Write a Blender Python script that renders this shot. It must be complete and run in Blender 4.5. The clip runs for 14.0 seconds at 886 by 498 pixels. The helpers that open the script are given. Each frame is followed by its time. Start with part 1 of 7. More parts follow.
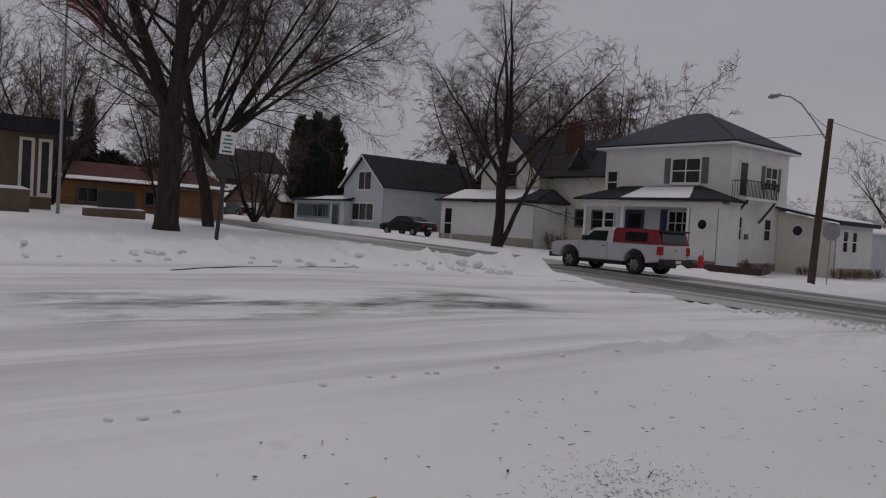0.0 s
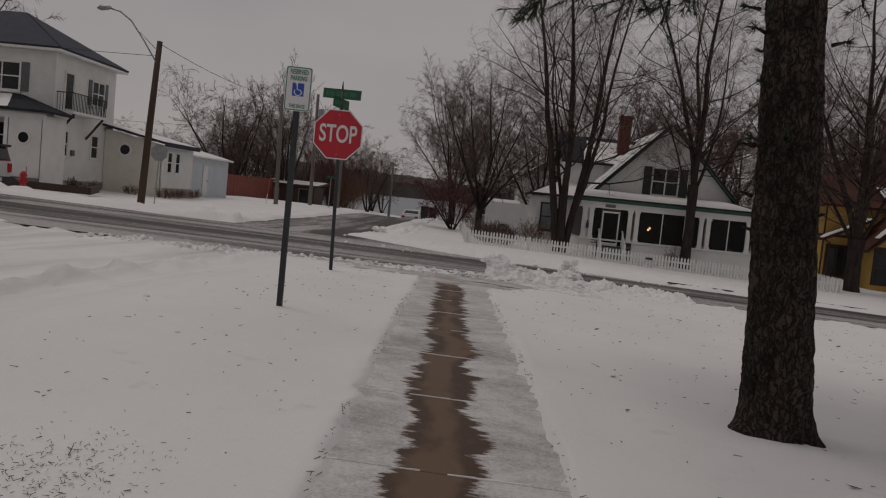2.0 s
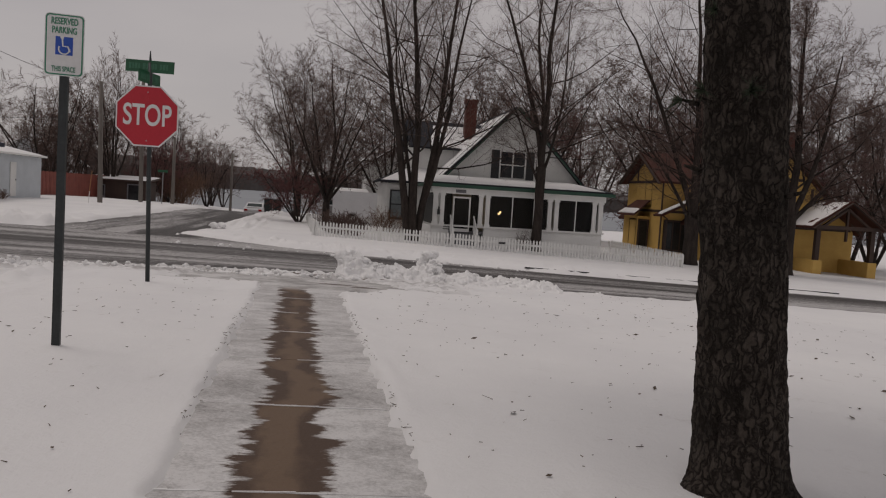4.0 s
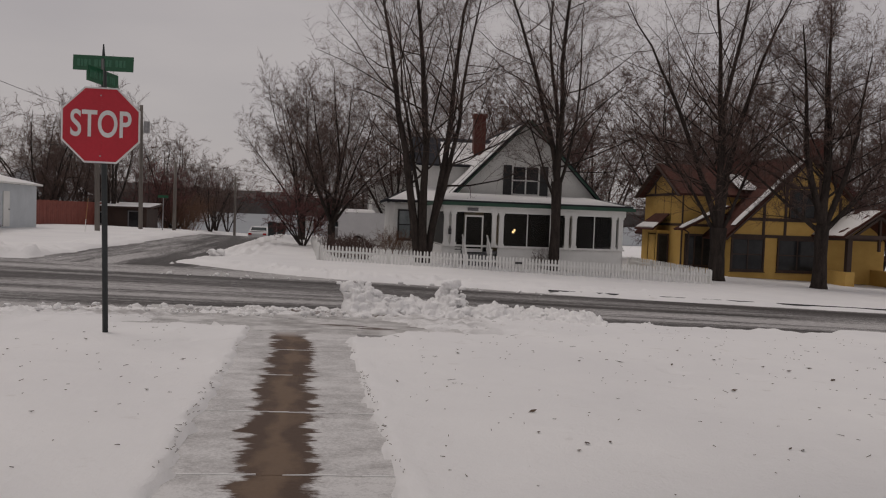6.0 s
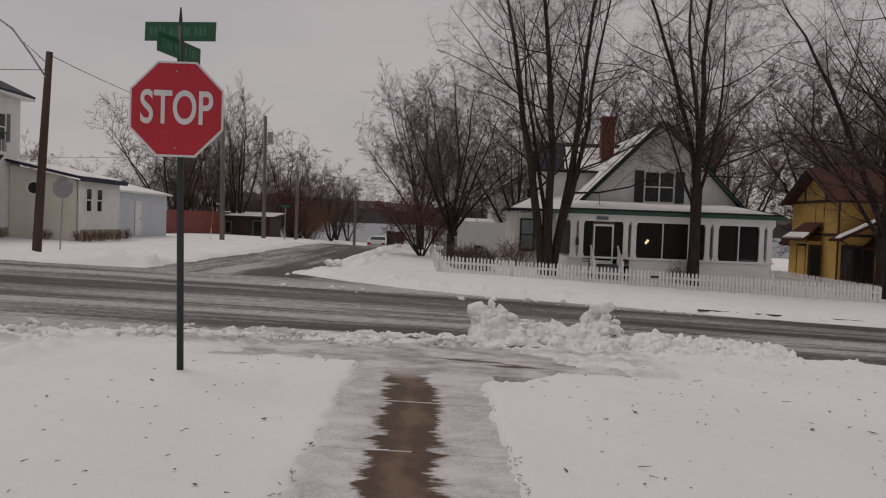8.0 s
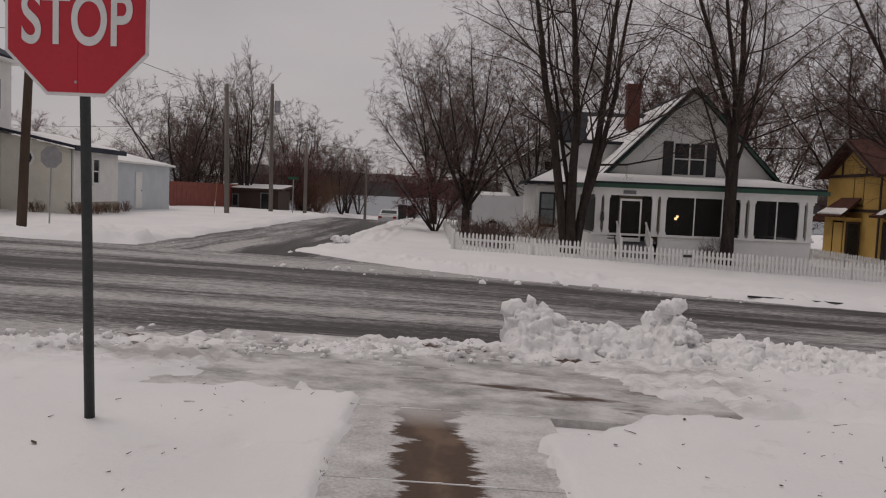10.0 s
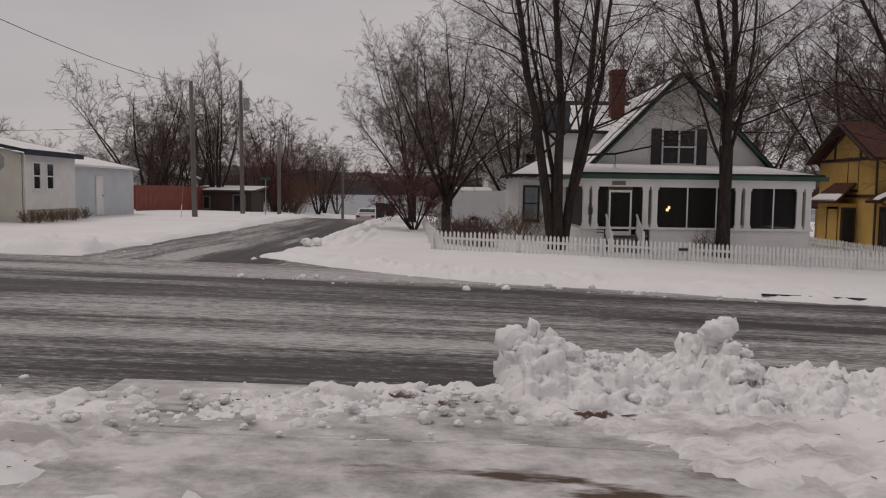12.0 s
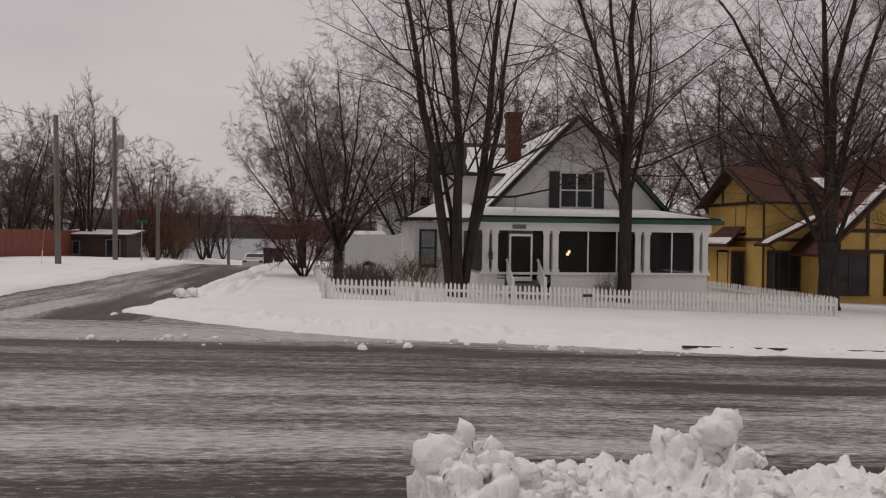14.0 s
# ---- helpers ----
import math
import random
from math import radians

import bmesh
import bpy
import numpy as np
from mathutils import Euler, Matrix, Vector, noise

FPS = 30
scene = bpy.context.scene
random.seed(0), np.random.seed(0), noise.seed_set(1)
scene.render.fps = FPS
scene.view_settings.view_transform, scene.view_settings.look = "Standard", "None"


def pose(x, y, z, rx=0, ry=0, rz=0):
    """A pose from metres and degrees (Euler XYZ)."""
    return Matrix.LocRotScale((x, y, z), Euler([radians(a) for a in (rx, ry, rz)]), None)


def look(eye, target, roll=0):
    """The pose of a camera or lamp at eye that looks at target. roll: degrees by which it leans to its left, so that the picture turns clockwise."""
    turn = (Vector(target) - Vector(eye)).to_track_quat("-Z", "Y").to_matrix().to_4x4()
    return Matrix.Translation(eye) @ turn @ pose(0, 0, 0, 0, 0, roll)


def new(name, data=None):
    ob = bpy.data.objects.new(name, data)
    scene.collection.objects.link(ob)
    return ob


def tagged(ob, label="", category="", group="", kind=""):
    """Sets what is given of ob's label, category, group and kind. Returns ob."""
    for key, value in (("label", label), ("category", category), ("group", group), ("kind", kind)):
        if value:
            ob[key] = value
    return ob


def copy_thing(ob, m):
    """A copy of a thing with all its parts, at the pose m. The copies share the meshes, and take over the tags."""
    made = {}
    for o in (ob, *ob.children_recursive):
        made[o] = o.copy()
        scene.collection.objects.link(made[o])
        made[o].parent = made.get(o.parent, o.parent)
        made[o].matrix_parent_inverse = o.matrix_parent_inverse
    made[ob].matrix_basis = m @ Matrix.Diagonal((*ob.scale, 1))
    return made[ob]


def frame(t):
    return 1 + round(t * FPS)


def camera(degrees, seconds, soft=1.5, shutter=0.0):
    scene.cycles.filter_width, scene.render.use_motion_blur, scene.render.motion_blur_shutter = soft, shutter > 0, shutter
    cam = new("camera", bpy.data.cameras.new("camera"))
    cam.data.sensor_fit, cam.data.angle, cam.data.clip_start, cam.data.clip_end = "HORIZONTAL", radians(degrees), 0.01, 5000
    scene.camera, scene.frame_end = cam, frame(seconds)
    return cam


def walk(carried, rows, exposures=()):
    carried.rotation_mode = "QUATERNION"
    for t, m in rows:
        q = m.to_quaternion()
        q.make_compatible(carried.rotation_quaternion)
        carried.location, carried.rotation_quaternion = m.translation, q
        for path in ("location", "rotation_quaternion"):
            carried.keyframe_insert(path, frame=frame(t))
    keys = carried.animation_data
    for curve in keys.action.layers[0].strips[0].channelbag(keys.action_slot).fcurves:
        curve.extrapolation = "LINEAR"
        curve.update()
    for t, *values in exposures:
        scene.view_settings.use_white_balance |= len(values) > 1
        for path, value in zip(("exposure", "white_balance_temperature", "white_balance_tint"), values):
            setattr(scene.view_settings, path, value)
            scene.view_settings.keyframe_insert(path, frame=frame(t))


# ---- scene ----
cam = camera(60.0, 14.0, 1.15)
PATH = [
    (0, (0.299, 0.404, 1.206), (-1.25, 1.667, 1.148), 3.4),
    (0.5, (-0.035, 0.223, 1.209), (-1.389, 1.683, 1.019), 5.1),
    (1, (-0.186, 0.134, 1.24), (-1.355, 1.746, 1.059), 5.4),
    (1.5, (-0.293, 0.326, 1.258), (-0.744, 2.262, 1.034), 5.4),
    (2, (-0.269, 0.55, 1.245), (-0.359, 2.543, 1.112), 5.7),
    (2.5, (-0.237, 0.839, 1.237), (-0.202, 2.833, 1.09), 5.4),
    (3, (-0.274, 1.167, 1.247), (-0.095, 3.155, 1.11), 4.6),
    (5.5, (-0.274, 3.502, 1.25), (0.06, 5.47, 1.123), 3.3),
    (6, (-0.231, 3.931, 1.255), (0.05, 5.91, 1.171), 2.1),
    (6.5, (-0.243, 4.37, 1.249), (0.018, 6.351, 1.173), 2.6),
    (7, (-0.292, 4.817, 1.262), (-0.158, 6.811, 1.188), 2.2),
    (7.5, (-0.288, 5.294, 1.259), (-0.245, 7.292, 1.186), 1.8),
    (8, (-0.345, 5.823, 1.227), (-0.367, 7.822, 1.157), 2.1),
    (10.5, (-0.53, 8.261, 1.234), (-0.584, 10.253, 1.07), 2.2),
    (11, (-0.514, 8.7, 1.213), (-0.561, 10.692, 1.036), 1.1),
    (11.5, (-0.54, 9.173, 1.202), (-0.583, 11.167, 1.059), 1.2),
    (12, (-0.506, 9.624, 1.219), (-0.506, 11.619, 1.071), 0.8),
    (12.5, (-0.507, 10.065, 1.229), (-0.516, 12.062, 1.113), 0.5),
    (13, (-0.551, 10.387, 1.263), (-0.513, 12.386, 1.188), 0.3),
    (13.5, (-0.494, 10.897, 1.242), (-0.33, 12.89, 1.185), 0.3),
    (14, (-0.502, 11.345, 1.239), (-0.225, 13.326, 1.208), 0.7),
]
EXPOSURES = [(0.0, -0.22, 6450, 16), (0.5, -0.35, 6580, 15.5), (1.0, -0.42, 6880, 15), (1.5, -0.5, 7050, 14), (2.0, -0.36, 7050, 14), (3.0, -0.02, 7050, 14), (6.5, 0.08, 7050, 14), (10.5, 0.18, 7000, 15), (12.5, 0.28, 7050, 15), (14.0, 0.42, 7100, 15)]
walk(cam, [(t, look(eye, target, roll)) for t, eye, target, roll in PATH], EXPOSURES)

# ---- world and light ----
world = bpy.data.worlds.new("overcast")
scene.world = world
world.use_nodes = True
wn, wl = world.node_tree.nodes, world.node_tree.links
sky = wn.new("ShaderNodeTexSky")
sky.sky_type = "NISHITA"
sky.sun_disc = False
sky.sun_elevation, sky.sun_rotation = radians(68.5), radians(297)
cloud = wn.new("ShaderNodeTexNoise")
cloud.inputs["Scale"].default_value, cloud.inputs["Detail"].default_value = 2.2, 5
coord = wn.new("ShaderNodeTexCoord")
stretch = wn.new("ShaderNodeMapping")
stretch.inputs["Scale"].default_value = (1, 1, 3.5)
ramp = wn.new("ShaderNodeValToRGB")
ramp.color_ramp.elements[0].position, ramp.color_ramp.elements[1].position = 0.3, 0.75
ramp.color_ramp.elements[0].color = (5.0, 4.95, 5.25, 1)
ramp.color_ramp.elements[1].color = (6.0, 5.9, 6.1, 1)
mixer = wn.new("ShaderNodeMix")
mixer.data_type = "RGBA"
mixer.inputs["Factor"].default_value = 0.93
wl.new(coord.outputs["Generated"], stretch.inputs["Vector"])
wl.new(stretch.outputs["Vector"], cloud.inputs["Vector"])
wl.new(cloud.outputs["Fac"], ramp.inputs["Fac"])
wl.new(sky.outputs["Color"], mixer.inputs["A"])
wl.new(ramp.outputs["Color"], mixer.inputs["B"])
wl.new(mixer.outputs["Result"], wn["Background"].inputs["Color"])
wn["Background"].inputs["Strength"].default_value = 0.069

sun = new("sun", bpy.data.lights.new("sun", "SUN"))
sun.data.energy, sun.data.angle, sun.data.color = 0.66, radians(25), (1.0, 0.975, 0.96)
sun.matrix_world = look((-12, 6, 34), (0, 0, 0))


# ---- materials ----
def nodes_of(name):
    m = bpy.data.materials.new(name)
    m.use_nodes = True
    return m, m.node_tree.nodes, m.node_tree.links, m.node_tree.nodes["Principled BSDF"]


def noise_node(n, l, vec, scale, detail=4, rough=0.55, stretch=None):
    t = n.new("ShaderNodeTexNoise")
    t.inputs["Scale"].default_value, t.inputs["Detail"].default_value, t.inputs["Roughness"].default_value = scale, detail, rough
    if stretch:
        mp = n.new("ShaderNodeMapping")
        mp.inputs["Scale"].default_value = stretch
        l.new(vec, mp.inputs["Vector"])
        vec = mp.outputs["Vector"]
    l.new(vec, t.inputs["Vector"])
    return t.outputs["Fac"]


def mix_rgb(n, l, fac, a, b):
    x = n.new("ShaderNodeMix")
    x.data_type = "RGBA"
    for key, v in (("Factor", fac), ("A", a), ("B", b)):
        s = next(i for i in x.inputs if i.name == key and i.enabled)
        if isinstance(v, tuple):
            s.default_value = (*v, 1) if len(v) == 3 else v
        elif isinstance(v, (int, float)):
            s.default_value = v
        else:
            l.new(v, s)
    return next(o for o in x.outputs if o.enabled)


def math_node(n, l, op, a, b=0.0, clamp=False):
    x = n.new("ShaderNodeMath")
    x.operation, x.use_clamp = op, clamp
    for s, v in zip(x.inputs, (a, b)):
        if isinstance(v, (int, float)):
            s.default_value = v
        else:
            l.new(v, s)
    return x.outputs[0]


def ramp_node(n, l, fac, lo, hi):
    x = n.new("ShaderNodeMapRange")
    x.inputs["From Min"].default_value, x.inputs["From Max"].default_value = lo, hi
    l.new(fac, x.inputs["Value"])
    return x.outputs["Result"]


def bump(n, l, bsdf, height, strength, distance=0.02):
    b = n.new("ShaderNodeBump")
    b.inputs["Strength"].default_value, b.inputs["Distance"].default_value = strength, distance
    l.new(height, b.inputs["Height"])
    l.new(b.outputs["Normal"], bsdf.inputs["Normal"])


def surface(name, a, b, rough=0.7, scale=3.0, fine=40.0, relief=0.25, metal=0.0, stretch=None, amount=0.6, random_tint=0.0, dist=0.01, gloss=0.5):
    """Two colours mixed at two scales, with a fine relief."""
    m, n, l, bsdf = nodes_of(name)
    co = n.new("ShaderNodeTexCoord").outputs["Object"]
    big = noise_node(n, l, co, scale, 5, 0.6, stretch)
    small = noise_node(n, l, co, fine, 4, 0.6, stretch)
    f = ramp_node(n, l, math_node(n, l, "ADD", math_node(n, l, "MULTIPLY", big, amount), math_node(n, l, "MULTIPLY", small, 1 - amount)), 0.36, 0.64)
    col = mix_rgb(n, l, f, a, b)
    if random_tint:
        info = n.new("ShaderNodeObjectInfo")
        h = n.new("ShaderNodeHueSaturation")
        l.new(ramp_like(n, l, info.outputs["Random"], 1 - random_tint, 1 + random_tint), h.inputs["Value"])
        l.new(col, h.inputs["Color"])
        col = h.outputs["Color"]
    l.new(col, bsdf.inputs["Base Color"])
    bsdf.inputs["Roughness"].default_value, bsdf.inputs["Metallic"].default_value = rough, metal
    bsdf.inputs["Specular IOR Level"].default_value = gloss
    if relief:
        bump(n, l, bsdf, small, relief, dist)
    return m


def ramp_like(n, l, v, lo, hi):
    x = n.new("ShaderNodeMapRange")
    x.inputs["To Min"].default_value, x.inputs["To Max"].default_value = lo, hi
    l.new(v, x.inputs["Value"])
    return x.outputs["Result"]


def snow_material(name, worn=False, relief=0.45, pure=0.0):
    m, n, l, bsdf = nodes_of(name)
    co = n.new("ShaderNodeNewGeometry").outputs["Position"]
    big = noise_node(n, l, co, 0.35, 5, 0.6)
    mid = noise_node(n, l, co, 3.0, 6, 0.65)
    small = noise_node(n, l, co, 30, 5, 0.7)
    col = mix_rgb(n, l, ramp_node(n, l, big, 0.3, 0.7), (0.74 + pure, 0.735 + pure, 0.74 + pure), (0.82 + pure, 0.815 + pure, 0.81 + pure))
    col = mix_rgb(n, l, ramp_node(n, l, mid, 0.62, 0.8), col, (0.62 + 2 * pure, 0.60 + 2 * pure, 0.58 + 2 * pure))
    speck = noise_node(n, l, co, 14, 3, 0.75)
    col = mix_rgb(n, l, math_node(n, l, "MULTIPLY", ramp_node(n, l, speck, 0.735, 0.76), 0.8), col, (0.22, 0.17, 0.13))
    if worn:
        sep = n.new("ShaderNodeSeparateXYZ")
        l.new(co, sep.inputs[0])
        X, Y = sep.outputs["X"], sep.outputs["Y"]

        def box(x0, x1, y0, y1, soft):
            v = math_node(n, l, "MULTIPLY", ramp_node(n, l, X, x0, x0 + soft), ramp_node(n, l, X, x1, x1 - soft))
            return math_node(n, l, "MULTIPLY", v, math_node(n, l, "MULTIPLY", ramp_node(n, l, Y, y0, y0 + soft), ramp_node(n, l, Y, y1, y1 - soft)))

        lot = box(-12.6, -3.0, -40, 15.2, 0.9)
        track = noise_node(n, l, co, 1.0, 5, 0.6, (1.5, 0.10, 1))
        grey = math_node(n, l, "MULTIPLY", math_node(n, l, "MULTIPLY", ramp_node(n, l, track, 0.44, 0.66), lot), 0.6)
        col = mix_rgb(n, l, grey, col, (0.40, 0.385, 0.385))
        worn_spot = noise_node(n, l, co, 1.0, 6, 0.7, (1.1, 0.30, 1))
        spot = math_node(n, l, "MULTIPLY", ramp_node(n, l, worn_spot, 0.43, 0.58), box(-8.9, -6.3, 1.6, 9.0, 0.8))
        col = mix_rgb(n, l, math_node(n, l, "MULTIPLY", spot, 0.92), col, (0.075, 0.07, 0.07))
        trod = box(-6.5, 1.9, 12.7, 14.75, 0.45)
        ice = ramp_node(n, l, noise_node(n, l, co, 1.0, 8, 0.72, (1.3, 2.6, 2)), 0.42, 0.58)
        col = mix_rgb(n, l, math_node(n, l, "MULTIPLY", math_node(n, l, "MULTIPLY", ice, trod), 0.85), col, (0.36, 0.345, 0.34))
        bare = ramp_node(n, l, noise_node(n, l, co, 1.0, 6, 0.65, (1.1, 2.4, 2)), 0.59, 0.63)
        col = mix_rgb(n, l, math_node(n, l, "MULTIPLY", bare, box(-5.0, 0.9, 13.5, 14.75, 0.3)), col, (0.075, 0.045, 0.03))
    l.new(col, bsdf.inputs["Base Color"])
    bsdf.inputs["Roughness"].default_value = 0.65
    bsdf.inputs["Specular IOR Level"].default_value = 0.25
    bump(n, l, bsdf, math_node(n, l, "ADD", math_node(n, l, "MULTIPLY", small, 0.5), mid), relief, 0.03)
    return m


def road_material(name, axis, cover):
    """Wet asphalt with snow packed in streaks along the way of travel; cover: how much of it is white."""
    m, n, l, bsdf = nodes_of(name)
    co = n.new("ShaderNodeTexCoord").outputs["Object"]
    s1 = (0.045, 0.55, 1) if axis == "x" else (0.7, 0.06, 1)
    s2 = (0.35, 6.0, 1) if axis == "x" else (5.0, 0.3, 1)
    lanes = noise_node(n, l, co, 1.0, 3, 0.55, s1)
    streak = noise_node(n, l, co, 1.0, 6, 0.7, s2)
    grain = noise_node(n, l, co, 1.0, 8, 0.8, (7, 20, 1) if axis == "x" else (16, 7, 1))
    fine = noise_node(n, l, co, 60, 4, 0.7)
    v = math_node(n, l, "ADD", math_node(n, l, "MULTIPLY", lanes, 1.7), math_node(n, l, "MULTIPLY", streak, 0.62))
    v = math_node(n, l, "ADD", v, math_node(n, l, "MULTIPLY", grain, 1.15))
    if axis == "x":
        sep = n.new("ShaderNodeSeparateXYZ")
        l.new(co, sep.inputs[0])
        bent = math_node(n, l, "ADD", sep.outputs["Y"], math_node(n, l, "MULTIPLY", math_node(n, l, "SUBTRACT", lanes, 0.5), 2.5))
        v = math_node(n, l, "ADD", v, math_node(n, l, "MULTIPLY", math_node(n, l, "COSINE", math_node(n, l, "MULTIPLY", math_node(n, l, "SUBTRACT", bent, 19.5), 1.03)), 0.10))
        drift = math_node(n, l, "MULTIPLY", ramp_node(n, l, sep.outputs["X"], -1.5, -6.5), ramp_node(n, l, sep.outputs["Y"], 19.0, 15.5))
        v = math_node(n, l, "ADD", v, math_node(n, l, "MULTIPLY", drift, 0.4))
    f = ramp_node(n, l, v, 1.70 - cover, 2.02 - cover)
    crumbs = ramp_node(n, l, noise_node(n, l, co, 1.0, 4, 0.8, (9, 16, 1)), 0.66, 0.70)
    asphalt = mix_rgb(n, l, fine, (0.020, 0.017, 0.016), (0.052, 0.046, 0.043))
    asphalt = mix_rgb(n, l, ramp_node(n, l, streak, 0.42, 0.7), asphalt, (0.085, 0.078, 0.075))
    slush = mix_rgb(n, l, ramp_node(n, l, grain, 0.32, 0.68), (0.17, 0.16, 0.158), (0.62, 0.61, 0.605))
    col = mix_rgb(n, l, f, asphalt, slush)
    l.new(mix_rgb(n, l, math_node(n, l, "MULTIPLY", crumbs, 0.8), col, (0.66, 0.65, 0.645)), bsdf.inputs["Base Color"])
    l.new(ramp_like(n, l, f, 0.62, 0.8), bsdf.inputs["Roughness"])
    bsdf.inputs["Specular IOR Level"].default_value = 0.3
    bump(n, l, bsdf, math_node(n, l, "ADD", math_node(n, l, "MULTIPLY", f, 0.6), math_node(n, l, "MULTIPLY", fine, 0.4)), 0.5, 0.03)
    return m


SNOW = snow_material("snow")
GROUNDSNOW = snow_material("trodden_snow", True)
HEAPSNOW = snow_material("heaped_snow", False, 0.9, 0.07)
HEAPSNOW.node_tree.nodes["Principled BSDF"].inputs["Subsurface Weight"].default_value = 0.35
HEAPSNOW.node_tree.nodes["Principled BSDF"].inputs["Subsurface Radius"].default_value = (0.06, 0.06, 0.06)
ROAD_B = road_material("wet_road", "x", 0.11)
ROAD_A = road_material("lake_road", "y", -0.02)
BARK = surface("bark", (0.018, 0.014, 0.012), (0.06, 0.047, 0.041), 0.9, 6, 30, 0.8, stretch=(1, 1, 0.25), dist=0.03, gloss=0.2)
TWIG = surface("twig", (0.080, 0.052, 0.045), (0.150, 0.103, 0.090), 0.9, 3, 20, 0, gloss=0.2)
REDTWIG = surface("red_twig", (0.095, 0.034, 0.034), (0.16, 0.062, 0.057), 0.9, 3, 20, 0)
WHITE = surface("white_paint", (0.68, 0.68, 0.66), (0.80, 0.80, 0.78), 0.55, 1.2, 25, 0.1)
CREAM = surface("cream_paint", (0.62, 0.60, 0.52), (0.74, 0.72, 0.64), 0.6, 1.2, 25, 0.1)
YELLOW = surface("yellow_stucco", (0.52, 0.32, 0.085), (0.62, 0.40, 0.12), 0.85, 1.5, 45, 0.4)
DARKROOF = surface("dark_shingle", (0.022, 0.023, 0.028), (0.042, 0.043, 0.050), 0.9, 2, 18, 0.6, gloss=0.15)
REDROOF = surface("brown_red_shingle", (0.07, 0.028, 0.022), (0.10, 0.045, 0.036), 0.9, 2, 18, 0.6, gloss=0.15)
GLASSD = surface("dark_pane", (0.012, 0.013, 0.015), (0.03, 0.032, 0.035), 0.08, 1.5, 8, 0, gloss=0.25)
GREEN = surface("green_trim", (0.008, 0.05, 0.03), (0.015, 0.075, 0.045), 0.5, 2, 30, 0.1)
BLACK = surface("black_paint", (0.012, 0.012, 0.013), (0.03, 0.03, 0.032), 0.5, 3, 40, 0.1)
BROWN = surface("brown_timber", (0.03, 0.016, 0.012), (0.06, 0.032, 0.022), 0.7, 2, 30, 0.3, stretch=(1, 1, 0.3))
BRICK = surface("red_brick", (0.075, 0.022, 0.016), (0.13, 0.042, 0.03), 0.85, 4, 30, 0.5)
POLE = surface("weathered_pole", (0.045, 0.027, 0.018), (0.09, 0.058, 0.04), 0.9, 2, 25, 0.5, stretch=(1, 1, 0.1))
GREYPOLE = surface("grey_pole", (0.12, 0.105, 0.095), (0.2, 0.18, 0.16), 0.9, 2, 25, 0.5, stretch=(1, 1, 0.1))
REDFENCE = surface("red_fence_paint", (0.17, 0.035, 0.022), (0.25, 0.06, 0.04), 0.7, 2, 20, 0.3)
STEEL = surface("galvanised", (0.3, 0.3, 0.31), (0.42, 0.42, 0.43), 0.45, 5, 60, 0.1, metal=0.8)


# ---- building helpers ----
def mesh_ob(name, verts, faces, material, smooth=False):
    me = bpy.data.meshes.new(name)
    me.from_pydata(verts, [], faces)
    me.materials.append(material)
    if smooth:
        me.polygons.foreach_set("use_smooth", [True] * len(me.polygons))
    me.update()
    return new(name, me)


ORIGIN = {}   # things whose parts are given in world coordinates


